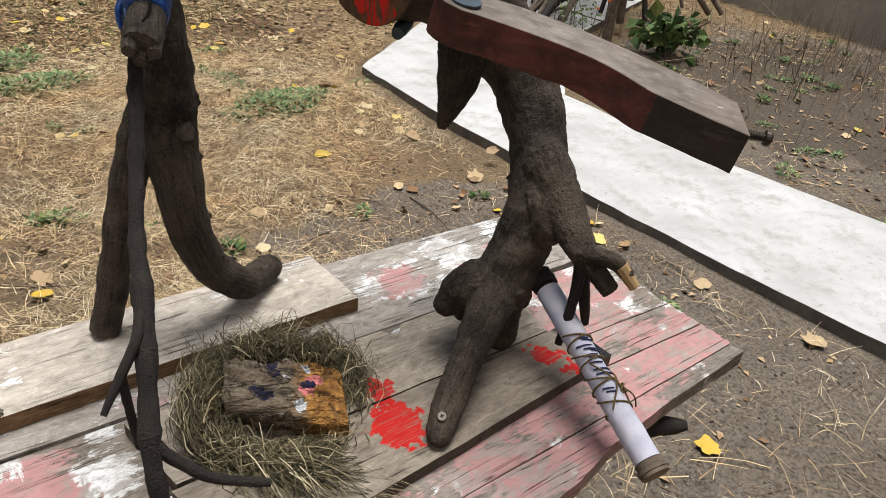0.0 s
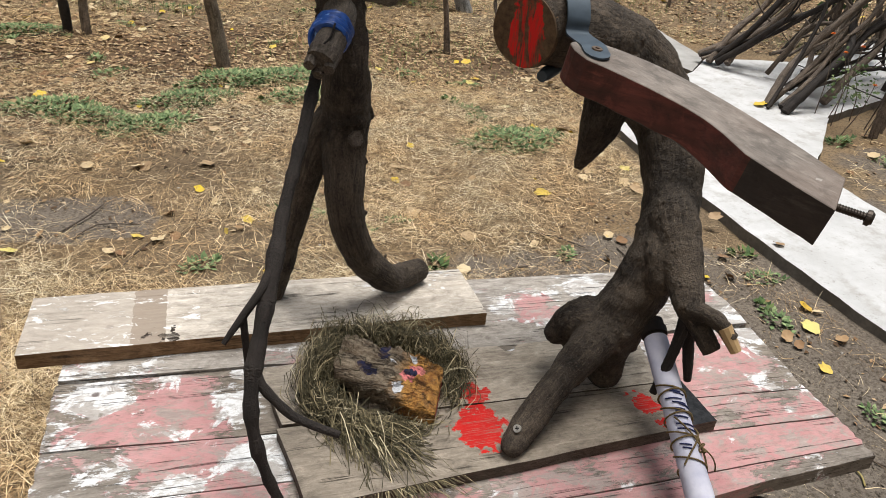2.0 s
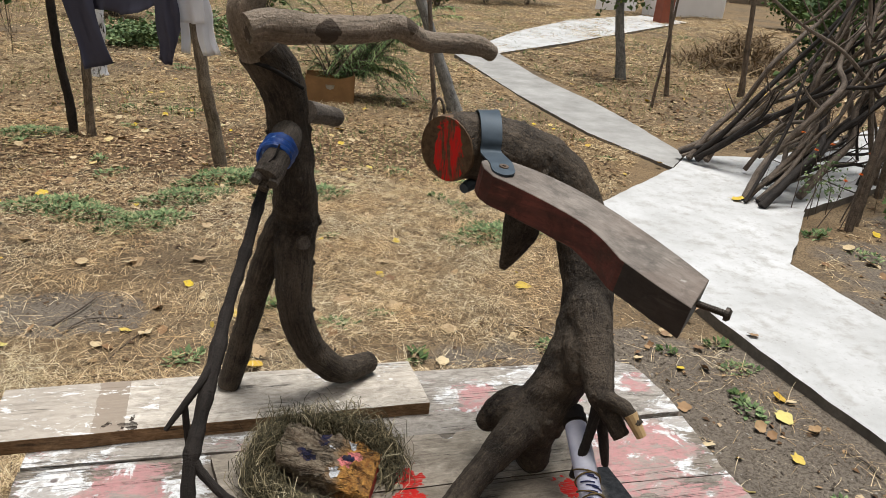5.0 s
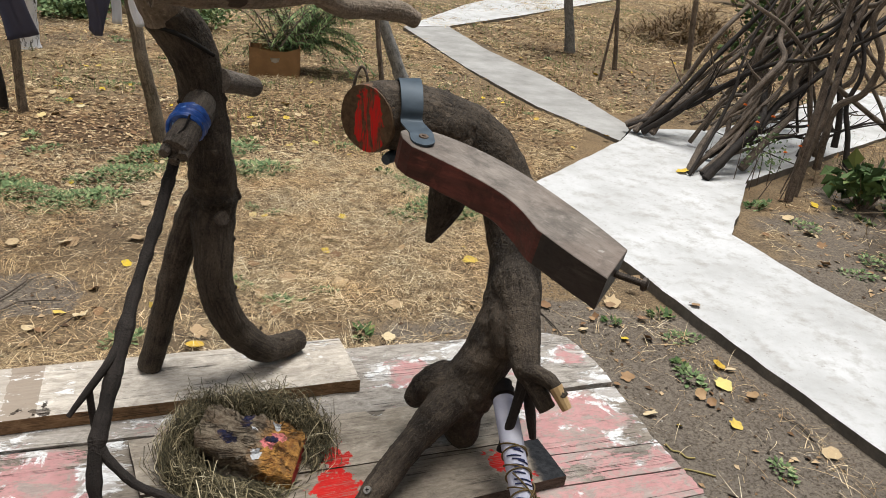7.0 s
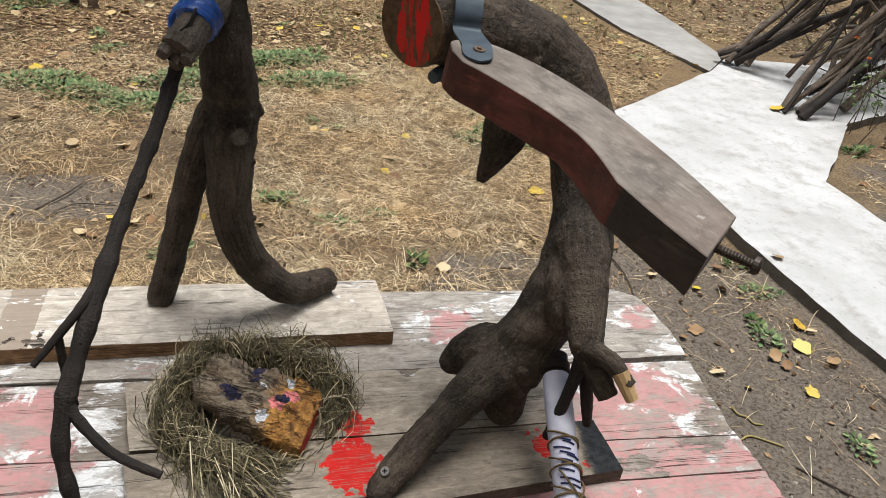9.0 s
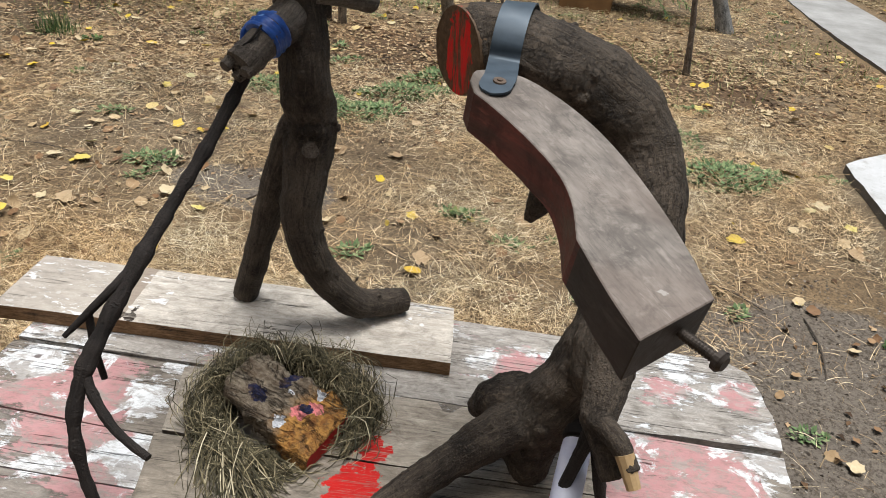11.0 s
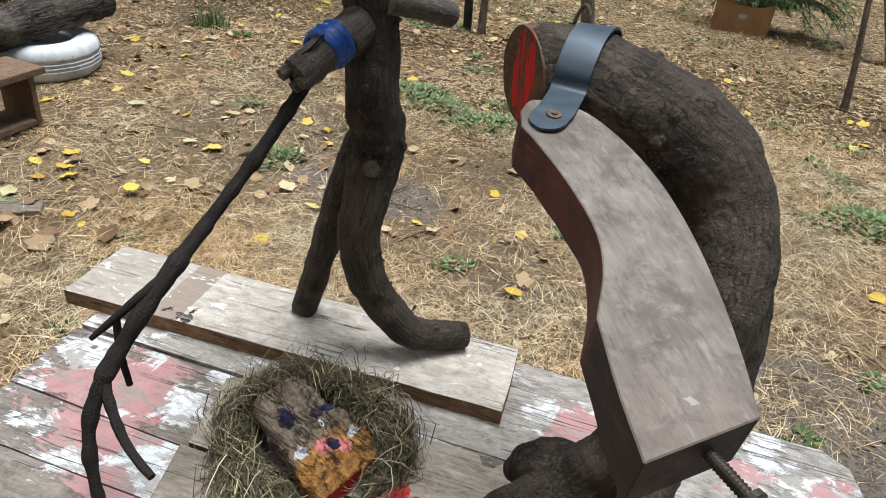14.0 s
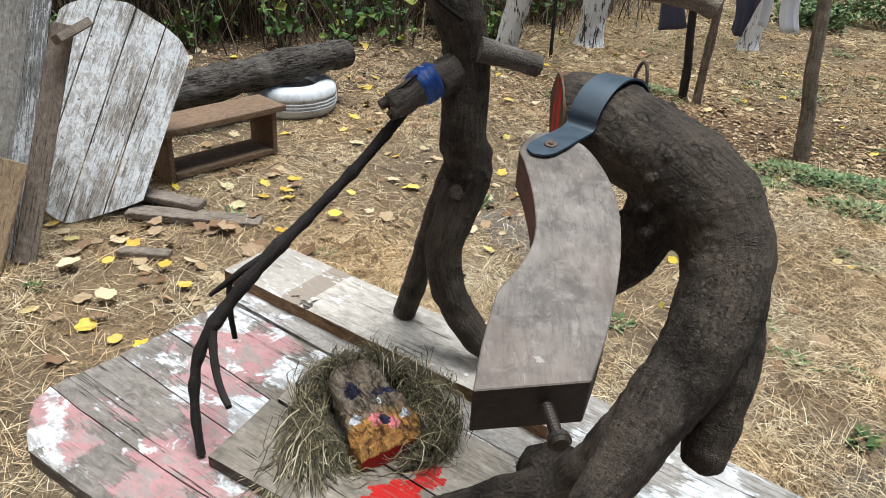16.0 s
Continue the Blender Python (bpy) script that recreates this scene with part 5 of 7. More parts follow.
def nest():
    green = litter_tint("dry_grass_strands", ((0.0, (0.026, 0.023, 0.012)), (0.40, (0.060, 0.051, 0.027)), (0.75, (0.130, 0.107, 0.058)), (0.92, (0.27, 0.225, 0.135)), (1.0, (0.48, 0.42, 0.29))))
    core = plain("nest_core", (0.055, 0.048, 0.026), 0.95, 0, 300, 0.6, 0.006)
    ob = thing("grass_nest", "tangled wreath of dry olive-green grass round the painted log", "nest")
    ring = lambda a: (-0.196 + (0.090 + 0.008 * math.sin(2 * a)) * math.cos(a), -0.119 + 0.079 * math.sin(a))
    low = lambda a: 1 - 0.68 * min(1.0, max(0.0, (math.degrees(a) - 185) / 70))
    angs = np.radians(np.linspace(28, 255, 30))
    pts = [(*ring(a), TOP + 0.006 + (0.030 * math.sin((a - angs[0]) / (angs[-1] - angs[0]) * math.pi) ** 0.6 + 0.008) * low(a), 0.008 + 0.010 * math.sin((a - angs[0]) / (angs[-1] - angs[0]) * math.pi) ** 0.7) for a in angs]
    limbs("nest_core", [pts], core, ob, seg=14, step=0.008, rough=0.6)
    verts, faces = [], []
    for k in range(860):
        # a lock of stalks that run together
        a0 = radians(random.uniform(-2, 275) if random.random() < 0.5 else random.uniform(15, 200))
        span = random.uniform(0.35, 1.15) * random.choice((-1, 1))
        off0, hgt0 = random.gauss(0, 0.009), abs(random.gauss(0.024, 0.011))
        loose = 2.6 if random.random() < 0.28 else 1.0
        wild0, ph0 = random.uniform(0.3, 1.0) * 0.010 * loose, random.uniform(0, 9)
        for _ in range(random.choice((1, 1, 2, 3, 5, 8, 13))):
            off, hgt = off0 + random.gauss(0, 0.0045), max(0.002, hgt0 + random.gauss(0, 0.006))
            wild, ph, start = wild0 * random.uniform(0.6, 1.7), ph0 + random.gauss(0, 0.8), a0 + random.gauss(0, 0.15)
            curl = random.uniform(3, 10)
            pts = []
            for s in np.linspace(0, 1, 12):
                a = start + span * (s - 0.3)
                x, y = ring(a)
                f = off + wild * math.sin(ph + curl * s)
                arch = math.sin(max(0.0, min(1.0, (math.degrees(a) + 5) / 285)) * math.pi)
                z = 0.004 + hgt * (0.45 + 0.95 * arch) * low(a) + wild * 0.8 * math.sin(ph * 1.7 + 1.3 * curl * s)
                over = 0.018 if y < -0.06 and x > -0.355 else 0.0
                pts.append(Vector((x + f * math.cos(a), y + f * math.sin(a), TOP + max(0.002 + over, z + over * 0.6))))
            wd = random.uniform(0.00022, 0.00065)
            base = len(verts)
            for i, p in enumerate(pts):
                t = (pts[min(i + 1, 11)] - pts[max(i - 1, 0)]).normalized()
                sd = t.cross(Vector((random.uniform(-0.3, 0.3), 0.2, 1))).normalized() * wd
                verts += [p + sd, p - sd]
            faces += [(base + 2 * i, base + 2 * i + 1, base + 2 * i + 3, base + 2 * i + 2) for i in range(11)]
    # the frayed tuft that hangs towards the table edge, and stray stalks
    for k in range(620):
        s0 = random.uniform(0, 1)
        p = Vector((-0.245 + random.gauss(0, 0.02) + 0.05 * s0, -0.195 - 0.05 * s0 + random.gauss(0, 0.012), TOP + random.uniform(0.006, 0.045) * (1.1 - s0 * 0.6)))
        h = random.gauss(-0.8, 0.5)
        pts = [p + Vector((math.cos(h), math.sin(h), 0)) * (0.075 * s * random.uniform(0.6, 1.2)) + Vector((0, 0, -0.03 * s * s + 0.01 * math.sin(3 * s + k))) for s in np.linspace(0, 1, 5)]
        wd = random.uniform(0.0003, 0.0007)
        base = len(verts)
        for i, q in enumerate(pts):
            q.z = max(q.z, TOP + 0.017 if q.y < -0.19 else TOP + 0.003)
            t = (pts[min(i + 1, 4)] - pts[max(i - 1, 0)]).normalized()
            sd = t.cross(Vector((0.1, 0.2, 1))).normalized() * wd
            verts += [q + sd, q - sd]
        faces += [(base + 2 * i, base + 2 * i + 1, base + 2 * i + 3, base + 2 * i + 2) for i in range(4)]
    tagged(mesh("strand_mass", verts, faces, green, ob, smooth=False), kind="stuff")
    return ob


nest()

# ---- the garden round it ----
def crooked_post(name, base, top, r0, r1, mat, label, seed, extra=()):
    p0, p1 = np.array(base, float), np.array(top, float)
    pts = []
    for s in np.linspace(0, 1, 7):
        q = p0 + (p1 - p0) * s
        pts.append((q[0] + 0.02 * noise.noise((s * 4, seed, 0)), q[1] + 0.02 * noise.noise((s * 4, seed, 5)), q[2], r0 + (r1 - r0) * s))
    return tagged(limbs(name, [pts, *extra], mat, seg=12, step=0.03, rough=0.12, knots=0.12, seed=seed), label, "post")


POST = bark("post_bark", (0.085, 0.066, 0.048), (0.19, 0.155, 0.12), 0.3)
crooked_post("clothes_post", (-2.0, 4.83, -0.05), (-2.12, 4.8, 1.75), 0.033, 0.026, TWIG, "thin dark crooked clothes-line post", 1)
crooked_post("clothes_post", (-1.87, 4.80, -0.05), (-1.87, 4.82, 1.75), 0.032, 0.028, POST, "straight weathered clothes-line post", 2)
crooked_post("clothes_post", (-0.86, 4.18, -0.05), (-1.12, 4.24, 1.75), 0.045, 0.034, POST, "leaning barked clothes-line post", 3)
tagged(limbs("clothes_line", [[(-3.45, 4.84, 1.62, 0.0025), (-2.03, 3.26, 1.60, 0.0025), (-1.15, 2.80, 1.59, 0.0025), (-0.4, 2.83, 1.59, 0.0025), (0.0, 2.90, 1.60, 0.0025), (0.57, 4.86, 1.64, 0.0025)]], TWIG, seg=6, step=0.1),
       "thin dark washing line strung between the trees", "line")


def fabric(name, color):
    k = Kit(name)
    n = k.noise(300, 4, 0.6)
    c = k.mix(k.ramp(k.noise(5, 3), (0.3, 0), (0.7, 1)), color, tuple(q * 0.90 for q in color))
    mat = k.done(c, 0.9, n, 0.001, 0.4, spec=0.1)
    # thin cloth lets daylight through
    through_light, both = k.n.new("ShaderNodeBsdfTranslucent"), k.n.new("ShaderNodeMixShader")
    k.put(through_light.inputs["Color"], c)
    both.inputs[0].default_value = 0.5
    target = next(q.to_socket for q in k.l if q.from_node == k.b)
    k.l.new(k.b.outputs[0], both.inputs[1])
    k.l.new(through_light.outputs[0], both.inputs[2])
    k.l.new(both.outputs[0], target)
    return mat


def cloth(name, mat, parent, centre, yaw, outline, wave=0.03, seed=0, lean=0.0):
    """Washing on the line: columns of (s along the line, bottom height), top at the line."""
    cx, cy = centre
    ux, uy = math.cos(radians(yaw)), math.sin(radians(yaw))
    ss = np.linspace(outline[0][0], outline[-1][0], 28)
    verts, faces = [], []
    rows = 26
    for i, s in enumerate(ss):
        low = np.interp(s, [p[0] for p in outline], [p[1] for p in outline])
        for j in range(rows + 1):
            v = j / rows
            z = 1.593 + (low - 1.593) * v
            off = wave * (noise.noise((s * 14, v * 2.2, seed)) + 0.5 * noise.noise((s * 40, v * 3, seed + 3))) * (0.35 + v)
            q = s + lean * v * v + 0.013 * noise.noise((v * 5, s * 6, seed + 9))
            verts.append((cx + ux * q - uy * off, cy + uy * q + ux * off, z))
    for i in range(len(ss) - 1):
        for j in range(rows):
            a = i * (rows + 1) + j
            faces.append((a, a + 1, a + rows + 2, a + rows + 1))
    ob = mesh(name, verts, faces, mat, parent)
    so = ob.modifiers.new("thick", "SOLIDIFY")
    so.thickness = 0.002
    return ob


NAVY_CLOTH, WHITE_CLOTH = fabric("navy_knit", (0.120, 0.122, 0.175)), fabric("white_cotton", (0.86, 0.87, 0.92))
sweater = thing("sweater", "dark blue-grey sweater hanging with its sleeves down", "clothing", "washing on the line")
cloth("body", NAVY_CLOTH, sweater, (-1.15, 2.80), 0, [(-0.25, 1.30), (-0.18, 1.15), (-0.10, 1.160), (-0.037, 1.166), (0.025, 1.145), (0.117, 1.166), (0.17, 1.195), (0.225, 1.24)], 0.06, 1)
cloth("sleeve", NAVY_CLOTH, sweater, (-1.15, 2.78), 0, [(-0.245, 0.895), (-0.18, 0.905), (-0.12, 0.922)], 0.04, 2, 0.10)
cloth("sleeve", NAVY_CLOTH, sweater, (-1.15, 2.77), 0, [(0.185, 0.955), (0.215, 0.935), (0.245, 0.935), (0.262, 1.01), (0.292, 1.10)], 0.04, 3)
shirt = thing("shirt", "white shirt hanging on the line", "clothing", "washing on the line")
cloth("body", WHITE_CLOTH, shirt, (-0.81, 2.82), 0, [(-0.065, 1.135), (0.0, 1.125), (0.055, 1.130)], 0.03, 4)
cloth("sleeve", WHITE_CLOTH, shirt, (-0.81, 2.85), 0, [(-0.058, 0.985), (-0.016, 0.978)], 0.02, 5)
cloth("sleeve", WHITE_CLOTH, shirt, (-0.81, 2.86), 0, [(-0.042, 0.972), (0.048, 0.980)], 0.03, 6, 0.083)
shirt = thing("shirt", "white cloth hanging at the end of the line", "clothing", "washing on the line")
cloth("body", WHITE_CLOTH, shirt, (-2.03, 3.26), -36, [(-0.15, 1.06), (0.02, 1.00), (0.12, 0.99)], 0.03, 7)
skirt = thing("skirt", "dark blue-grey skirt hanging on the line", "clothing", "washing on the line")
cloth("body", NAVY_CLOTH, skirt, (-0.39, 2.83), 0, [(-0.18, 1.265), (-0.05, 1.262), (0.08, 1.275), (0.18, 1.288)], 0.035, 8)
towel = thing("towel", "maroon cloth hanging on the line", "clothing", "washing on the line")
cloth("body", fabric("maroon_cotton", (0.085, 0.022, 0.034)), towel, (-0.08, 2.85), 0, [(-0.125, 1.352), (-0.03, 1.340), (0.08, 1.355), (0.125, 1.383)], 0.035, 9)


def cardboard_box():
    card = plain("cardboard", (0.235, 0.135, 0.060), 0.85, 0, 60, 0.3, 0.001)
    ob = thing("cardboard_box", "brown cardboard box with a hand hole, holding a plant", "box")
    cx, cy, w, d, h = -0.09, 6.42, 0.46, 0.32, 0.29
    for name, sx, sy, sz, x, y in (("side", 0.008, d, h, cx - w / 2, cy), ("side", 0.008, d, h, cx + w / 2, cy), ("back_side", w, 0.008, h * 0.9, cx, cy + d / 2)):
        bm = bmesh.new()
        box(bm, (sx, sy, sz), (x, y, sz / 2 + 0.01), (0, 0, 0), 0.002)
        part(name, bm, card, ob)
    # front with its hand hole, dished top edge
    bm = bmesh.new()
    y0 = cy - d / 2
    hole = [(cx - 0.045, 0.20), (cx + 0.045, 0.20), (cx + 0.035, 0.165), (cx, 0.150), (cx - 0.035, 0.165)]
    outer = [(cx - w / 2, 0.29), (cx - 0.1, 0.265), (cx + 0.1, 0.26), (cx + w / 2, 0.30), (cx + w / 2, 0.01), (cx, 0.01), (cx - w / 2, 0.01)]
    for y in (y0, y0 + 0.006):
        o = [bm.verts.new((x, y, z)) for x, z in outer]
        i = [bm.verts.new((x, y, z)) for x, z in hole]
        for f in ((o[0], o[1], i[0]), (o[1], o[2], i[1], i[0]), (o[2], o[3], i[1]), (o[3], o[4], i[2], i[1]), (o[4], o[5], i[3], i[2]), (o[5], o[6], i[4], i[3]), (o[6], o[0], i[0], i[4])):
            bm.faces.new(f)
    part("front_side", bm, card, ob)
    bm = bmesh.new()
    box(bm, (0.16, 0.003, 0.075), (cx, y0 + 0.03, 0.18), (12, 0, 0))
    part("paper_liner", bm, plain("pale_paper", (0.72, 0.70, 0.64), 0.8), ob, "pale paper behind the hand hole")
    bm = bmesh.new()
    box(bm, (w - 0.02, d - 0.02, 0.02), (cx, cy, 0.13))
    part("filling", bm, SOIL, ob, "dark earth filling")
    return ob


cardboard_box()

LEAF_GREEN = litter_tint("green_leaves", ((0.0, (0.028, 0.055, 0.018)), (0.5, (0.060, 0.105, 0.034)), (0.9, (0.10, 0.155, 0.05)), (1.0, (0.20, 0.21, 0.06))))
LEAF_DULL = litter_tint("dull_weed_leaves", ((0.0, (0.050, 0.088, 0.034)), (0.6, (0.125, 0.185, 0.078)), (1.0, (0.25, 0.31, 0.145))))
LEAF_BROAD = litter_tint("broad_leaves", ((0.0, (0.030, 0.066, 0.019)), (0.5, (0.080, 0.150, 0.040)), (0.90, (0.15, 0.235, 0.06)), (1.0, (0.40, 0.34, 0.055))))
NEEDLE = litter_tint("needle_foliage", ((0.0, (0.060, 0.110, 0.045)), (0.6, (0.15, 0.24, 0.095)), (1.0, (0.27, 0.36, 0.15))))


def foliage(name, centre, size, n, leaf, mat, parent=None, seed=0, hollow=0.35, droop=0.0, label=""):
    """A cloud of small folded leaves with an uneven outline."""
    r = np.random.default_rng(seed)
    p = r.normal(size=(n, 3))
    p /= np.linalg.norm(p, axis=1)[:, None]
    rad = hollow + (1 - hollow) * r.random(n) ** 0.6
    lump = np.array([0.72 + 0.5 * noise.noise((a[0] * 2.3 + seed, a[1] * 2.3, a[2] * 2.3)) for a in p])
    p *= (rad * lump)[:, None]
    p = np.array(centre) + p * np.array(size)
    p[:, 2] = np.maximum(p[:, 2], 0.02)
    d = r.normal(size=(n, 3))
    d[:, 2] = d[:, 2] * 0.5 - droop
    d /= np.linalg.norm(d, axis=1)[:, None]
    s = np.cross(d, r.normal(size=(n, 3)))
    s /= np.linalg.norm(s, axis=1)[:, None]
    ln = leaf * r.uniform(0.5, 1.2, n)[:, None]
    wd = ln * (0.10 if mat is NEEDLE else 0.36)
    up_ = np.cross(s, d) * ln * 0.14
    verts = np.stack([p, p + d * ln * 0.5 + s * wd + up_, p + d * ln, p + d * ln * 0.5 - s * wd + up_], 1).reshape(-1, 3)
    k = np.arange(n)[:, None] * 4
    faces = np.concatenate([k + [0, 1, 2], k + [0, 2, 3]]).tolist()
    return mesh(name, verts.tolist(), faces, mat, parent, label, smooth=False)


def leafy_bush(centre, size, n, leaf, mat, label, seed, stems=7, droop=0.0, name="bush"):
    ob = thing(name, label, "bush")
    x, y, z = centre
    many = []
    for k in range(stems):
        a = 2.4 * k + seed
        e = (x + 0.75 * size[0] * math.cos(a), y + 0.75 * size[1] * math.sin(a), z + size[2] * 0.75)
        many.append([(x + 0.04 * math.cos(a), y + 0.04 * math.sin(a), 0.0, 0.012), ((x + e[0]) / 2, (y + e[1]) / 2, z + 0.1 * size[2], 0.009), (*e, 0.004)])
    limbs("stem", many, STICK, ob, seg=6, step=0.08)
    foliage("leaves", centre, size, n, leaf, mat, ob, seed, droop=droop)
    return ob


def fir_branch_bush():
    ob = thing("fir_boughs", "cut green fir boughs standing in and beside the cardboard box", "plant")
    r = random.Random(4)
    many, roots, heads, lens, rises = [], [], [], [], []
    for k in range(70):
        a = r.uniform(-0.6, 2.4)
        ln = r.uniform(0.4, 1.05)
        x0, y0 = -0.02 + r.uniform(-0.12, 0.25), 6.45 + r.uniform(-0.05, 0.25)
        rise = r.uniform(0.5, 1.9)
        pts = []
        for s in np.linspace(0, 1, 6):
            pts.append((x0 + math.cos(a) * ln * s, y0 + 0.3 * math.sin(a) * ln * s, 0.26 + rise * s * ln - 0.85 * s * s * ln, 0.006 * (1 - 0.7 * s)))
        many.append(pts)
        for q in spline(pts, 0.012):
            for sgn in (-1, 1):
                roots.append(q[:3])
                heads.append(a + sgn * r.uniform(0.5, 1.4))
                lens.append(r.uniform(0.04, 0.11))
                rises.append(r.uniform(-0.9, 0.1))
    limbs("bough", many, STICK, ob, seg=6, step=0.03)
    n = len(roots)
    tagged(ribbons("needles", np.array(roots), np.array(heads), np.array(lens), RNG.uniform(0.006, 0.012, n), np.zeros(n), RNG.uniform(-0.4, 0.4, n), NEEDLE, ob, rise=np.array(rises), segs=2), kind="stuff")
    return ob


fir_branch_bush()


# ---- young trees ----
def sapling(base, top, r0, label, seed, mat=None, height=2.6):
    p0, p1 = np.array(base, float), np.array(top, float)
    d = (p1 - p0) / (p1[2] - p0[2])
    pts = []
    for s in np.linspace(0, 1, 9):
        q = p0 + d * height * s
        pts.append((q[0] + 0.014 * noise.noise((s * 5, seed, 0)), q[1] + 0.014 * noise.noise((s * 5, seed, 4)), q[2], r0 * (1.15 - 0.6 * s) * (1.25 if s == 0 else 1)))
    ob = thing("tree", label, "tree")
    limbs("trunk", [pts], mat or STICK, ob, seg=12, step=0.04, rough=0.10, knots=0.1, seed=seed)
    r = random.Random(seed)
    many = []
    for k in range(4):
        q = pts[6 + k % 3]
        a = r.uniform(0, 6.3)
        many.append([(q[0], q[1], q[2], r0 * 0.4), (q[0] + 0.25 * math.cos(a), q[1] + 0.25 * math.sin(a), q[2] + 0.3, r0 * 0.28), (q[0] + 0.5 * math.cos(a), q[1] + 0.5 * math.sin(a), q[2] + 0.75, r0 * 0.12)])
    limbs("limb", many, mat or STICK, ob, seg=8, step=0.06)
    return ob


GREY_TRUNK = bark("lichen_trunk", (0.10, 0.10, 0.098), (0.22, 0.22, 0.215), 0.25)
sapling((1.16, 6.22, -0.03), (0.73, 6.3, 1.03), 0.055, "leaning grey young tree trunk", 11, GREY_TRUNK)
sapling((0.75, 4.78, -0.03), (0.62, 4.85, 1.05), 0.019, "thin brown sapling stem", 12)
fruit = sapling((3.93, 8.92, -0.03), (3.72, 8.9, 1.02), 0.060, "slender grey fruit tree with hanging dark leaves", 13, GREY_TRUNK)
foliage("leaves", (3.70, 8.9, 1.38), (0.85, 0.6, 0.62), 900, 0.085, LEAF_GREEN, fruit, 17, droop=0.5)
sapling((3.60, 7.10, -0.03), (3.67, 7.1, 1.18), 0.015, "thin brown sapling stem", 14)
sapling((4.15, 7.90, -0.03), (3.98, 7.9, 1.13), 0.024, "reddish brown young tree trunk", 15)
sapling((5.22, 7.98, -0.03), (5.10, 8.0, 1.20), 0.033, "brown young tree trunk", 16)


def whitewash():
    k = Kit("whitewashed_bark")
    n = k.noise(1, 5, 0.7, k.map(scale=(26, 26, 7)), 0.6)
    c = k.mix(k.ramp(n, (0.53, 0), (0.60, 1)), (0.66, 0.67, 0.70), (0.05, 0.045, 0.043))
    return k.done(c, 0.85, n, 0.012, 0.8, spec=0.2)


LIME = whitewash()
for base, top, r0, seed in (((-3.74, 4.78, -0.03), (-3.55, 4.86, 1.0), 0.105, 31), ((-3.50, 5.84, -0.03), (-3.49, 5.86, 1.0), 0.125, 32), ((-2.42, 7.1, -0.03), (-2.40, 7.1, 1.0), 0.10, 33)):
    p0, p1 = np.array(base), np.array(top)
    d = (p1 - p0) / (p1[2] - p0[2])
    tree = thing("tree", "fruit tree with a whitewashed trunk", "tree", "whitewashed trees")
    limbs("trunk", [[(*(p0 + d * s), r0 * f) for s, f in ((0, 1.35), (0.12, 1.02), (0.5, 1.05), (1.0, 1.1), (1.5, 1.15))]], LIME, tree, "whitewashed trunk", seg=18, step=0.04, rough=0.12, seed=seed)
    e = p0 + d * 1.5
    limbs("limb", [[(*e, r0 * 0.8), (e[0] + 0.5 * math.cos(a), e[1] + 0.5 * math.sin(a), e[2] + 0.6, r0 * 0.5), (e[0] + 0.9 * math.cos(a), e[1] + 0.9 * math.sin(a), e[2] + 1.5, r0 * 0.25)] for a in (0.4, 2.5, 4.6)],
          LOG, tree, seg=10, step=0.08)
    if seed == 31:
        limbs("limb", [[(*e, r0 * 0.5), (-2.95, 4.60, 1.66, 0.02), (-2.45, 4.38, 1.45, 0.010), (-2.12, 4.18, 1.22, 0.006)]], LOG, tree, seg=8, step=0.06)
        foliage("leaves", (-2.18, 4.20, 1.17), (0.32, 0.26, 0.24), 130, 0.10, LEAF_BROAD, tree, 71, 0.2, 0.5)
crooked_post("stake", (-3.37, 5.0, -0.03), (-3.42, 5.0, 1.3), 0.016, 0.012, TWIG, "thin dark wooden stake", 40)


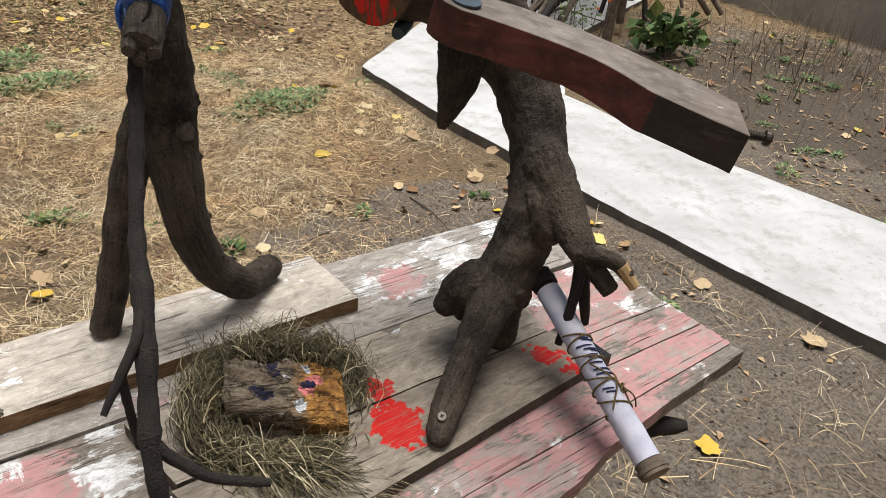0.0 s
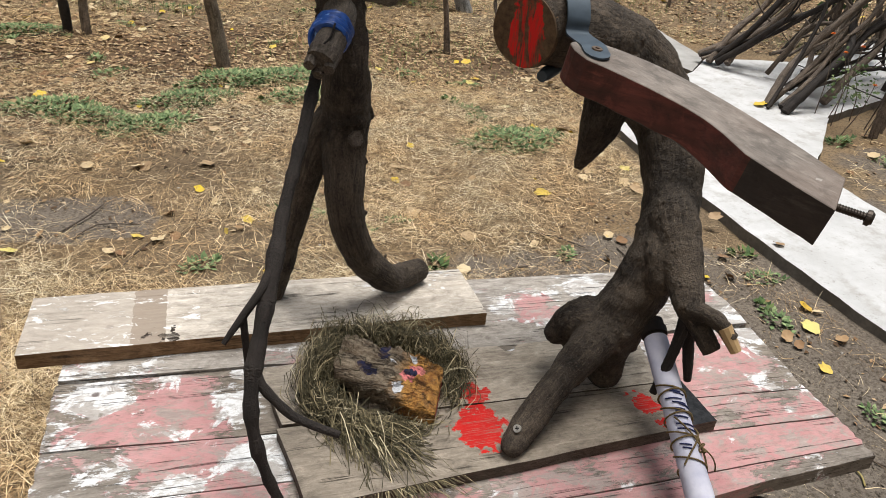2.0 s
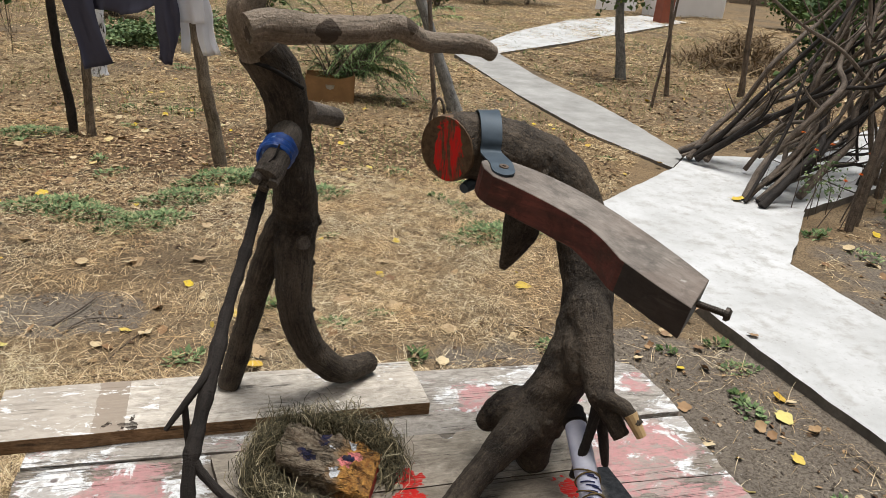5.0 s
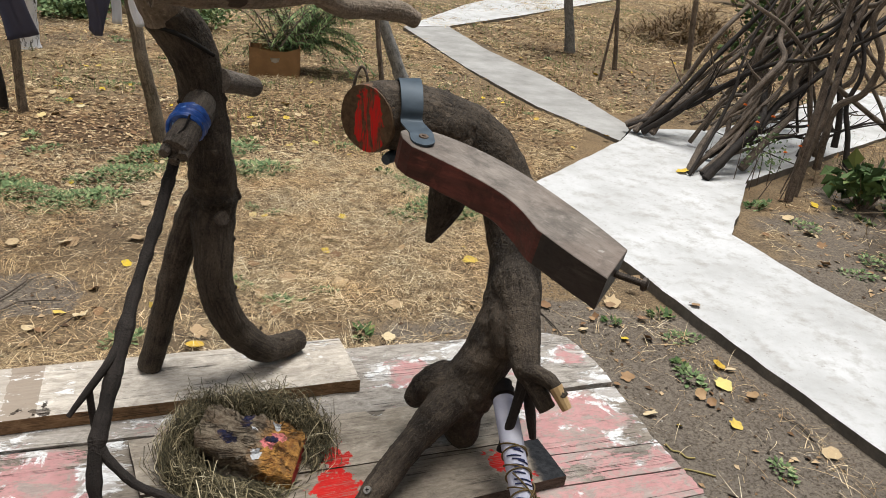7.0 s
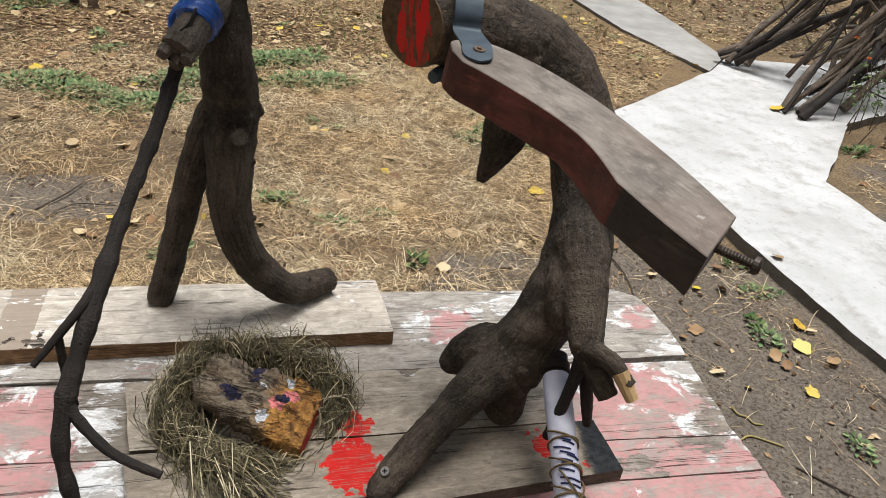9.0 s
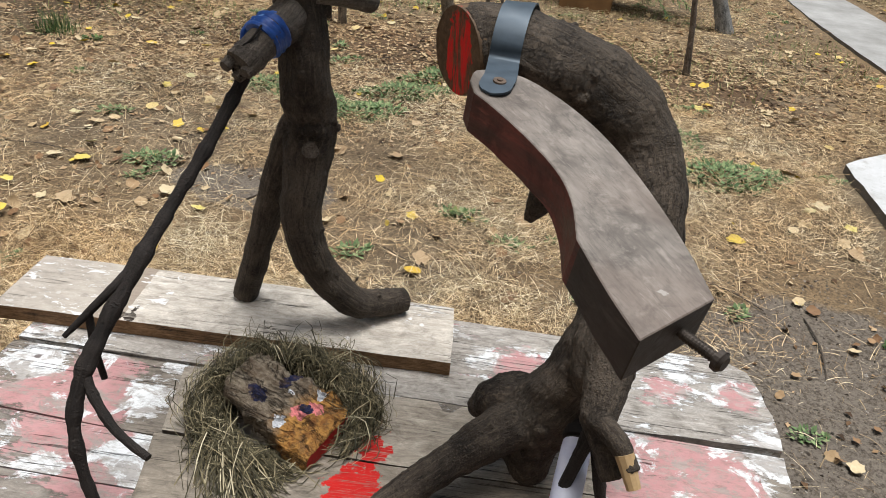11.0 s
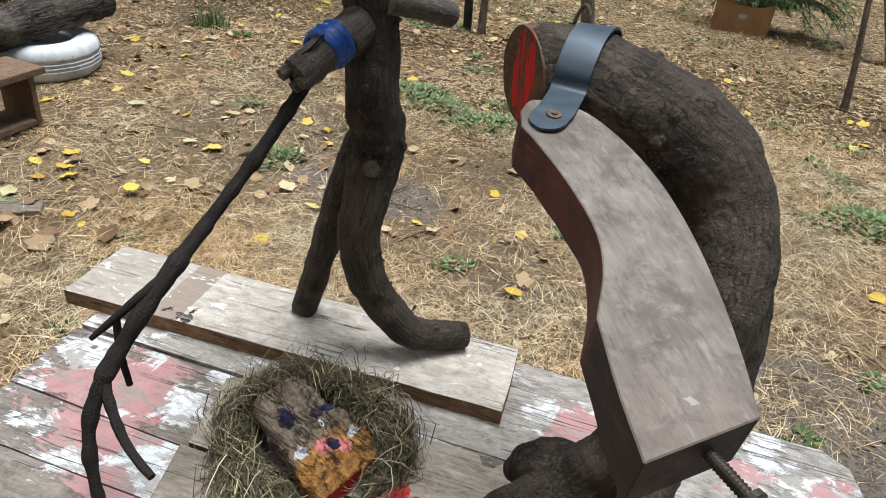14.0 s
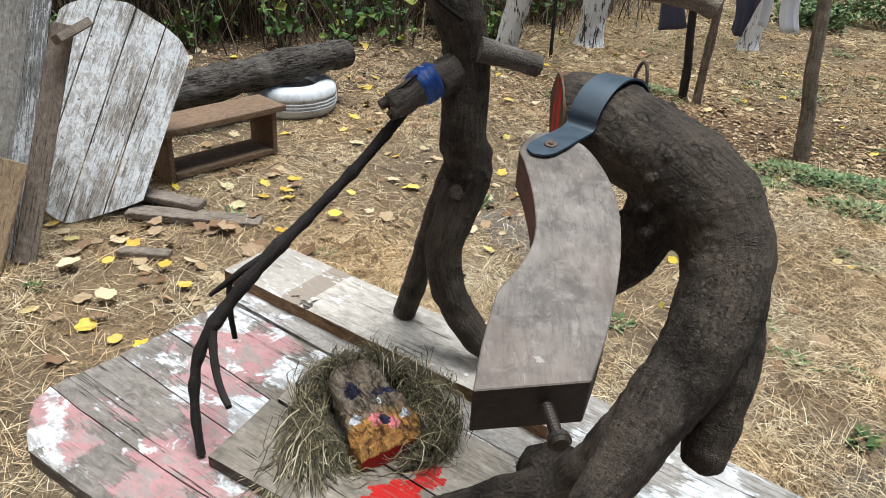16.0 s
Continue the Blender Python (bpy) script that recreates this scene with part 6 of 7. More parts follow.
# ---- heap of stacked branches ----
def branch_heap():
    r = random.Random(9)
    group = "stacked branches"

    def stick(foot, head, r0, k, bend=0.10):
        pts = []
        for s in np.linspace(0, 1, 9):
            q = foot + (head - foot) * s
            q = q + np.array((noise.noise((s * 3.4, k, 0)), noise.noise((s * 3.4, k, 3)), noise.noise((s * 3.4, k, 6)))) * bend * math.sin(math.pi * min(1, s * 1.1))
            pts.append((*q, r0 * (1.1 - 0.65 * s)))
        many = [pts]
        for _ in range(r.randint(0, 4)):
            b = pts[r.randint(2, 7)]
            a = r.uniform(0, 6.3)
            many.append([(b[0], b[1], b[2], r0 * 0.4), (b[0] + 0.12 * math.cos(a), b[1] + 0.12 * math.sin(a), b[2] + 0.10, r0 * 0.28), (b[0] + 0.24 * math.cos(a), b[1] + 0.24 * math.sin(a), b[2] + 0.28, r0 * 0.12)])
        tagged(limbs("branch", many, STICK if k % 3 else TWIG, seg=9, step=0.035, rough=0.12, knots=0.16, seed=k), "long dry grey-brown branch leaning on the heap", "branch", group)

    for k in range(42):
        top = np.array((4.25 + r.gauss(0, 0.42), 4.25 + r.gauss(0, 0.40), 1.55 + r.gauss(0, 0.25)))
        if k < 7:
            foot = np.array((2.84 + r.uniform(-0.03, 0.10), 3.58 + r.uniform(-0.06, 0.16), 0.055))
        elif k < 16:
            foot = np.array((2.80 + r.uniform(0, 0.25), 4.80 + r.uniform(-0.30, 0.05), 0.06 + r.uniform(0, 0.05)))
        elif k < 24:
            foot = np.array((3.15 + r.uniform(0, 0.45), 4.05 + r.uniform(-0.35, 0.8), 0.06 + r.uniform(0, 0.08)))
        else:
            foot = np.array((3.7 + r.uniform(0, 1.5), 4.1 + r.uniform(-0.5, 1.3), 0.06 + r.uniform(0, 0.12)))
        stick(foot, top + (top - foot) * r.uniform(-0.05, 0.25), r.uniform(0.011, 0.030), k, 0.24)
    for k in range(11):
        x, y, a = r.uniform(2.95, 4.2), r.uniform(3.9, 4.9), r.uniform(-0.3, 0.8)
        ln, z = r.uniform(0.6, 1.5), 0.07 + r.uniform(0, 0.22)
        foot = np.array((x, y, z))
        stick(foot, foot + np.array((ln * math.cos(a), ln * math.sin(a), r.uniform(0.05, 0.30))), r.uniform(0.008, 0.020), 90 + k, 0.09)


branch_heap()
crooked_post("stake", (3.42, 3.30, -0.02), (3.50, 3.36, 1.6), 0.030, 0.018, STICK, "dark upright stake beside the path", 51)
crooked_post("stake", (3.56, 3.42, -0.02), (3.78, 3.55, 1.7), 0.024, 0.014, STICK, "dark upright stake beside the path", 52)


def marigolds():
    ob = thing("flower_plant", "thin green plant with small orange flowers", "plant")
    r = random.Random(3)
    tips = []
    many = []
    for k in range(9):
        x, y = 3.25 + r.uniform(-0.12, 0.2), 3.42 + r.uniform(-0.15, 0.2)
        tip = (x + r.uniform(-0.18, 0.12), y + r.uniform(-0.1, 0.1), r.uniform(0.28, 0.62))
        many.append([(x, y, 0, 0.004), ((x + tip[0]) / 2 + 0.03, (y + tip[1]) / 2, tip[2] * 0.55, 0.003), (*tip, 0.002)])
        tips.append(tip)
    limbs("stem", many, STICK, ob, seg=6, step=0.03)
    foliage("leaves", (3.24, 3.44, 0.30), (0.26, 0.22, 0.28), 150, 0.032, LEAF_DULL, ob, 5)
    orange = plain("orange_petals", (0.80, 0.20, 0.012), 0.6)
    for t in tips[:6]:
        bm = bmesh.new()
        for k in range(16):
            a = 2.4 * k
            e = 0.2 + 0.9 * (k / 16)
            d = Vector((math.cos(a) * math.cos(e), math.sin(a) * math.cos(e), math.sin(e)))
            s = Vector((-math.sin(a), math.cos(a), 0)) * 0.006
            c = Vector(t)
            bm.faces.new([bm.verts.new(c), bm.verts.new(c + d * 0.012 + s), bm.verts.new(c + d * 0.018), bm.verts.new(c + d * 0.012 - s)])
        part("flower", bm, orange, ob, "orange flower head")
    return ob


marigolds()

# ---- things by the hedge ----

def tyre():
    k = Kit("white_painted_rubber")
    n = k.noise(12, 5, 0.65)
    c = k.mix(k.ramp(n, (0.35, 0), (0.65, 1)), (0.46, 0.48, 0.50), (0.66, 0.67, 0.68))
    c = k.mix(k.ramp(k.noise(45, 5, 0.7), (0.60, 0), (0.70, 0.6)), c, (0.12, 0.115, 0.11))
    coat = k.done(c, 0.7, n, 0.003, 0.4, spec=0.3)
    ob = thing("tyre", "old tyre painted white, lying flat under a log", "tyre")
    cx, cy, R = -3.585, 2.30, 0.295
    prof = [(0.150, 0.020), (0.175, 0.006), (0.230, 0.000), (0.268, 0.012), (0.288, 0.035), (0.294, 0.065)]
    for z in (0.078, 0.100, 0.122):
        prof += [(0.295, z - 0.008), (0.287, z - 0.005), (0.287, z), (0.295, z + 0.003)]
    prof += [(0.294, 0.140), (0.288, 0.168), (0.266, 0.192), (0.228, 0.202), (0.178, 0.196), (0.155, 0.182), (0.150, 0.165), (0.200, 0.165), (0.262, 0.150), (0.270, 0.10), (0.262, 0.05), (0.200, 0.035), (0.150, 0.040)]
    seg = 72
    verts, faces = [], []
    for i in range(seg):
        a = 2 * math.pi * i / seg
        for r, z in prof:
            groove = -0.004 if (i % 4 == 0 and r > 0.289) else 0
            verts.append((cx + (r + groove) * math.cos(a), cy + (r + groove) * math.sin(a), z + 0.004))
    m = len(prof)
    for i in range(seg):
        for j in range(m):
            a, b = i * m + j, i * m + (j + 1) % m
            c_, d = ((i + 1) % seg) * m + (j + 1) % m, ((i + 1) % seg) * m + j
            faces.append((a, d, c_, b))
    mesh("carcass", verts, faces, coat, ob, smooth=True)
    return ob


tyre()
tagged(limbs("log", [[(-3.80, 0.35, 0.135, 0.112), (-3.70, 1.0, 0.185, 0.116), (-3.63, 1.5, 0.235, 0.114), (-3.56, 2.1, 0.298, 0.108), (-3.50, 2.58, 0.338, 0.098), (-3.48, 2.70, 0.345, 0.085)]], OLD_LOG, seg=36, step=0.02, rough=0.16, seed=8),
       "weathered dark log resting on the white tyre", "log")

STAIN = boards("brown_stained_board", (0.165, 0.105, 0.066), (0.275, 0.185, 0.122), turn=90, deep=0.6)


def bench():
    ob = thing("low_bench", "low brown plank bench with end boards and a bottom shelf", "bench")
    y0, y1, x0, x1, h = 1.02, 1.76, -3.19, -2.95, 0.29
    for name, size, at in (("seat", (x1 - x0 + 0.02, y1 - y0 + 0.03, 0.032), ((x0 + x1) / 2, (y0 + y1) / 2, h - 0.016)),
                           ("end_board", (x1 - x0 - 0.02, 0.030, h - 0.034), ((x0 + x1) / 2, y0 + 0.05, (h - 0.034) / 2)),
                           ("end_board", (x1 - x0 - 0.02, 0.030, h - 0.034), ((x0 + x1) / 2, y1 - 0.055, (h - 0.034) / 2)),
                           ("shelf", (x1 - x0 - 0.02, y1 - y0 - 0.14, 0.028), ((x0 + x1) / 2, (y0 + y1) / 2, 0.030))):
        bm = bmesh.new()
        box(bm, size, at, (0, 0, 0), 0.003)
        part(name, bm, STAIN, ob)
    return ob


bench()
WORN_WHITE = boards("worn_white_board", (0.165, 0.132, 0.106), (0.54, 0.49, 0.43), 0.78, 2.0, 0, 0.7, wear=(2.2, 40), deep=1.0)


def leaning_top():
    """An old round-cornered table top leaning back, planks upright."""
    n = Vector((0.83, -0.37, 0.42)).normalized()
    v = (Vector((0, 0, 1)) - n * n.z).normalized()
    u = v.cross(n).normalized()
    v2 = (v * math.cos(radians(LEAN_TURN)) + u * math.sin(radians(LEAN_TURN))).normalized()
    u2 = v2.cross(n).normalized()
    o = Vector(LEAN_AT)
    ob = thing("leaning_table_top", "old plank table top with worn white paint, leaning on its edge", "table top")
    edges = [-0.545, -0.40, -0.255, -0.112, 0.034]
    top = lambda s: np.interp(s, [-0.56, -0.52, -0.45, -0.40, -0.29, -0.112, -0.03, 0.034], [0.70, 0.77, 0.83, 0.85, 0.875, 0.834, 0.80, 0.735])
    bot = lambda s: np.interp(s, [-0.56, -0.45, -0.366, -0.30, -0.244, -0.152, 0.0, 0.034], [0.02, -0.08, -0.130, -0.160, -0.172, -0.115, 0.002, 0.035])
    for k in range(4):
        a, b = edges[k] + 0.003, edges[k + 1] - 0.003
        outline = [(s, bot(s)) for s in np.linspace(a, b, 7)] + [(s, top(s)) for s in np.linspace(b, a, 9)]
        bm = bmesh.new()
        hi = [bm.verts.new(o + u2 * s + v2 * t + n * 0.014) for s, t in outline]
        lo = [bm.verts.new(o + u2 * s + v2 * t - n * 0.014) for s, t in outline]
        bm.faces.new(hi)
        bm.faces.new(lo[::-1])
        for i in range(len(hi)):
            bm.faces.new((hi[i - 1], lo[i - 1], lo[i], hi[i]))
        w = part("plank", bm, WORN_WHITE, ob)
        # the grain runs along the plank
        turn = Matrix((v2, u2, n)).transposed().to_4x4()
        w.data.transform(turn.inverted())
        w.matrix_basis = turn
    return ob


LEAN_AT, LEAN_TURN = (-2.75, 0.75, 0.055), 25.0
leaning_top()


def lean_board(name, foot, head, width, thick, mat, label, face=(0.9, -0.38, 0.25)):
    f, h = Vector(foot), Vector(head)
    d = (h - f).normalized()
    n = Vector(face)
    n = (n - d * n.dot(d)).normalized()
    s = n.cross(d)
    bm = bmesh.new()
    box(bm, ((h - f).length, width, thick), ((h - f).length / 2, 0, 0), (0, 0, 0), 0.003)
    ob = part(name, bm, mat)
    ob.matrix_world = Matrix.Translation(f) @ Matrix((d, s, n)).transposed().to_4x4()
    return tagged(ob, label, "board")


BLUE_BOARD = boards("blue_white_board", (0.20, 0.19, 0.18), (0.30, 0.30, 0.29), 0.66, 3.0, 0, 5.5, wear=(5, 70))
OLD_GREY = boards("old_grey_board", (0.28, 0.255, 0.225), (0.46, 0.43, 0.39), turn=0, seed=4.0, deep=0.6)
OLD_BOARD = boards("old_brown_board", (0.17, 0.132, 0.102), (0.29, 0.24, 0.195), turn=0, deep=0.6)
lean_board("plank", (-2.62, 0.20, 0.0), (-2.74, 0.57, 0.90), 0.085, 0.024, OLD_BOARD, "dark brown plank leaning on the old table top")
lean_board("plank", (-2.69, 0.17, 0.0), (-2.80, 0.56, 1.08), 0.070, 0.022, BLUE_BOARD, "narrow plank with blue-white paint leaning on the old table top")
lean_board("plank", (-2.78, 0.12, 0.0), (-2.90, 0.52, 1.15), 0.140, 0.022, OLD_GREY, "grey weathered plank leaning on the old table top")
lean_board("plank", (-2.62, 0.05, 0.0), (-2.67, 0.26, 0.42), 0.11, 0.022, boards("light_brown_board", (0.30, 0.205, 0.12), (0.44, 0.33, 0.215), turn=0, deep=0.5), "light brown plank leaning low")
lean_board("plank", (-2.66, 0.50, 0.86), (-2.72, 0.66, 0.90), 0.035, 0.05, OLD_BOARD, "short batten nailed across the leaning planks")
lean_board("plank", (-2.75, 0.72, 0.03), (-2.28, 1.12, 0.018), 0.10, 0.03, OLD_BOARD, "grey-brown plank lying on the ground", (0, 0, 1))
lean_board("plank", (-2.95, 0.78, 0.06), (-2.55, 0.98, 0.05), 0.09, 0.03, OLD_BOARD, "grey-brown plank lying on the ground", (0, 0, 1))
lean_board("plank", (-2.45, 0.52, 0.015), (-2.28, 0.66, 0.015), 0.06, 0.025, OLD_BOARD, "short piece of plank among the leaves", (0, 0, 1))

# ---- undergrowth and distance ----
STALK = litter_tint("dry_stalk_tint", ((0, (0.022, 0.016, 0.011)), (0.6, (0.085, 0.062, 0.040)), (1, (0.26, 0.195, 0.12))))
HEDGE_SPOTS = [(-6.2, 0.2), (-6.3, 1.4), (-6.2, 2.5), (-6.0, 3.4), (-5.6, 4.4), (-5.3, 5.3), (-5.0, 6.3), (-4.9, 7.5), (-5.2, 9.0), (-5.6, 10.5), (-6.6, -1.2)]
for k, (x, y) in enumerate(HEDGE_SPOTS):
    leafy_bush((x, y, 0.95), (0.85, 0.85, 0.95), 170, 0.10, LEAF_BROAD if k % 3 == 0 else LEAF_GREEN, "dense dark undergrowth with scattered green leaves", 60 + k, 16, name="undergrowth")
n = 15000
pick = RNG.integers(0, len(HEDGE_SPOTS), n)
hx = np.array(HEDGE_SPOTS)[pick] + RNG.normal(0, 0.42, (n, 2))
ribbons("dry_stalks", np.column_stack([hx, np.zeros(n)]), RNG.uniform(0, 6.3, n), RNG.uniform(0.3, 1.3, n), RNG.uniform(0.006, 0.014, n), np.zeros(n), RNG.uniform(-0.6, 0.6, n),
        STALK, None, "dry brown stalks in the undergrowth", "stalks", rise=RNG.uniform(0.7, 1.5, n))
for k, (x, y, s) in enumerate([(-3.3, 11.5, 0.9), (-1.2, 14.0, 0.8), (4.2, 19.5, 1.3), (5.6, 20.5, 1.4), (1.0, 21.0, 1.2), (-4.5, 15.0, 1.4), (-2.2, 18.5, 1.5), (12.6, 18.6, 0.9), (14.2, 19.2, 1.1), (15.8, 18.4, 1.0), (2.6, 17.6, 0.7)]):
    leafy_bush((x, y, s * 0.8), (s, s, s * 0.85), 1500, 0.12, LEAF_GREEN, "dark green garden bush", 90 + k, 8)
leafy_bush((4.6, 5.6, 1.1), (0.55, 0.55, 0.9), 1100, 0.085, LEAF_GREEN, "leafy green climbing shrub behind the branch heap", 104, 9)
leafy_bush((3.95, 3.2, 0.16), (0.35, 0.35, 0.18), 160, 0.13, LEAF_GREEN, "low broad-leaved green plant by the path", 105, 5)
leafy_bush((-2.45, 9.1, 0.14), (0.62, 0.55, 0.20), 1500, 0.07, LEAF_DULL, "low pile of cut green stems", 108, 4)
leafy_bush((-1.9, 9.9, 0.22), (0.8, 0.5, 0.24), 900, 0.07, LEAF_DULL, "low patch of green weeds", 106, 4)
leafy_bush((-1.0, 8.8, 0.18), (0.6, 0.4, 0.2), 700, 0.07, LEAF_DULL, "low patch of green weeds", 107, 4)
n = 2600
hp = np.column_stack([RNG.normal(6.75, 0.50, n), RNG.normal(10.6, 0.5, n), np.zeros(n)])
hp[:, 2] = np.maximum(0, 0.55 * np.exp(-(((hp[:, 0] - 6.75) / 0.8) ** 2 + ((hp[:, 1] - 10.6) / 0.7) ** 2)) * RNG.random(n))
ribbons("brush_heap", hp, RNG.uniform(0, 6.3, n), RNG.uniform(0.2, 0.6, n), RNG.uniform(0.008, 0.02, n), RNG.uniform(0, 0.1, n), RNG.uniform(-1, 1, n),
        litter_tint("brush_tint", ((0, (0.075, 0.05, 0.028)), (0.6, (0.19, 0.128, 0.07)), (1, (0.32, 0.235, 0.13)))), None, "heap of dry brown garden cuttings", "heap", rise=RNG.uniform(-0.2, 0.6, n))

for k, (x, y, s) in enumerate([(-5.0, 3.3, 0.34), (-4.75, 3.75, 0.30), (-4.55, 4.2, 0.34), (-4.45, 4.75, 0.30), (-5.35, 2.6, 0.30), (-5.2, 1.7, 0.36), (-4.9, 0.9, 0.32), (-4.35, 5.4, 0.34), (-4.3, 6.2, 0.3), (-5.1, 4.2, 0.4), (-5.6, 3.2, 0.42), (-4.1, 5.0, 0.22)]):
    leafy_bush((x, y, s * 0.75), (s, s, s * 0.8), 60, 0.10, LEAF_BROAD, "broad-leaved green plant at the foot of the undergrowth", 130 + k, 6, name="plant")
n = 6500
wood = np.column_stack([RNG.uniform(-8.5, -5.6, n), RNG.uniform(-2.5, 12, n), np.zeros(n)])
ribbons("dry_stalks", wood, RNG.uniform(0, 6.3, n), RNG.uniform(0.8, 2.4, n), RNG.uniform(0.012, 0.03, n), np.zeros(n), RNG.uniform(-0.4, 0.4, n), STALK, None, "tall dark stalks behind the undergrowth", "stalks", rise=RNG.uniform(1.1, 1.57, n))
PLASTER = plain("white_plaster", (0.82, 0.83, 0.88), 0.9, 0, 4, 0.12, 0.004)


def white_house():
    ob = thing("house", "low white plastered house at the end of the path", "house")
    bm = bmesh.new()
    box(bm, (3.0, 0.3, 2.6), (10.4, 20.57, 1.3), (0, 0, 20))
    part("wall", bm, PLASTER, ob)
    bm = bmesh.new()
    box(bm, (3.4, 1.2, 0.12), (10.4, 20.77, 2.68), (12, 0, 20))
    part("roof", bm, plain("grey_roof_sheet", (0.22, 0.21, 0.20), 0.8, 0, 5), ob)
    return ob


white_house()
bm = bmesh.new()
box(bm, (1.3, 0.03, 1.5), (7.9, 19.6, 0.85), (0, 0, 12))
tagged(part("hanging_sheet", bm, plain("white_sheet", (0.84, 0.85, 0.90), 0.9, 0, 6, 0.1)), "white sheet hanging near the house", "cloth")
bm = bmesh.new()
box(bm, (0.34, 0.34, 1.4), (8.45, 17.7, 0.70), (0, 0, 12), 0.01)
tagged(part("brick_pillar", bm, plain("red_brick_pillar", (0.30, 0.095, 0.06), 0.85, 0, 14, 0.35, 0.004)), "short red brick pillar by the path", "pillar")
bm = bmesh.new()
box(bm, (0.22, 9.0, 0.75), (6.35, 0.6, 0.30), (0, 0, 4), 0.02)
tagged(part("wall_east", bm, plain("rough_grey_plaster", (0.40, 0.375, 0.34), 0.92, 0, 18, 0.35, 0.01)), "rough grey garden wall", "wall", kind="structure")
# added wall, out of view: keeps south light off the near sides
bm = bmesh.new()
box(bm, (16.0, 0.3, 3.2), (0.0, -4.2, 1.55), (0, 0, 0), 0.02)
tagged(part("wall_south", bm, plain("shade_wall_plaster", (0.15, 0.125, 0.10), 0.92, 0, 18, 0.35, 0.01)), "added plain wall, out of view, that cuts light from the south", "wall", kind="structure")
for k in range(26):
    bm = bmesh.new()
    x = 12 + k * 0.9
    box(bm, (0.82, 0.04, 1.7), (x, 30 + 0.2 * noise.noise((k, 0, 0)), 0.85), (0, 0, 3), 0.01)
    tagged(part("fence_panel", bm, OLD_BOARD), "grey weathered wooden fence panel", "fence", "far fence")
TREELINE = []
for k in range(34):
    a = radians(-60 + k * 9.5)
    R = 34 + 5 * noise.noise((k * 1.3, 2, 0))
    x, y = R * math.cos(a), 4 + R * math.sin(a)
    TREELINE.append((x, y))
for k, (x, y) in enumerate(TREELINE):
    tagged(foliage("far_trees", (x, y, 2.6), (3.2, 3.2, 3.2), 900, 0.5, LEAF_GREEN, None, 200 + k, 0.3), "distant green garden trees", "trees", "far trees", "stuff")

# ---- litter on the ground ----
thatch, bare = field(21, 0.9), field(22, 0.45)
SLAB_BANDS = [(-0.8, 2.15, 3.3), (0.2, 1.95, 3.1), (1.6, 1.65, 2.85), (2.6, 1.5, 2.7), (3.4, 1.45, 3.4), (4.0, 2.05, 4.1), (4.9, 2.55, 4.4), (5.6, 2.2, 3.1), (7.0, 1.95, 2.95), (10.0, 1.7, 2.6)]


def on_slab(x, y):
    b = np.array(SLAB_BANDS)
    return (y < 10) & (x > np.interp(y, b[:, 0], b[:, 1])) & (x < np.interp(y, b[:, 0], b[:, 2]))


def clear(x, y):
    """Trodden earth with little on it."""
    e = lambda cx, cy, rx, ry: np.exp(-(((x - cx) / rx) ** 2 + ((y - cy) / ry) ** 2))
    return np.clip(1.25 * e(1.2, 0.85, 0.85, 1.15) + e(1.25, 2.0, 0.45, 0.3) * 0.8 + e(-1.3, 2.05, 0.4, 0.16) + e(0.15, 1.7, 0.5, 0.16) * 0.8 + e(4.5, 1.6, 1.7, 1.9) * 0.95 + e(-0.75, 2.45, 0.55, 0.2) * 0.7 + e(-2.05, 0.2, 0.5, 0.45) * 0.5, 0, 1)


def brown(x, y):
    """Where dead leaves lie instead of straw."""
    e = lambda cx, cy, rx, ry: np.exp(-(((x - cx) / rx) ** 2 + ((y - cy) / ry) ** 2))
    return np.clip(e(-1.7, 4.0, 1.6, 0.9) + e(-1.5, 3.1, 1.1, 0.5) * 0.45 + e(0.2, 4.7, 1.3, 0.8) * 0.8 + e(-3.2, 2.9, 1.2, 1.0) * 0.5 + e(4.5, 7.0, 2.2, 2.2) * 0.8 + e(-5.0, 3.2, 1.1, 2.6), 0, 1)


def scatter(n, x0, x1, y0, y1, keep):
    """Random places in a stretch of the ground, thinning out towards its borders."""
    x, y = RNG.uniform(x0 - 0.35, x1 + 0.35, n), RNG.uniform(y0 - 0.35, y1 + 0.35, n)
    rim = np.clip(np.minimum(np.minimum(x - x0, x1 - x), np.minimum(y - y0, y1 - y)) / 0.7 + 0.5, 0, 1)
    ok = (RNG.random(n) < keep(x, y) * rim) & ~on_slab(x, y)
    x, y = x[ok], y[ok]
    return np.column_stack([x, y, ground_z(x, y)])


def straw_tint(name, stops, warm):
    """Each stalk its own tone; broad drifts of paler and of browner straw."""
    k = Kit(name)
    c = k.ramp(k.island(), *stops)
    c = k.mix(k.ramp(k.noise(1.4, 3), (0.40, 0), (0.62, warm)), c, (1.0, 0.80, 0.58), "MULTIPLY")
    c = k.mix(k.ramp(k.noise(9, 4, 0.6), (0.50, 0), (0.64, 0.85)), c, (0.42, 0.38, 0.33), "MULTIPLY")
    return k.done(c, 0.7, spec=0.3)


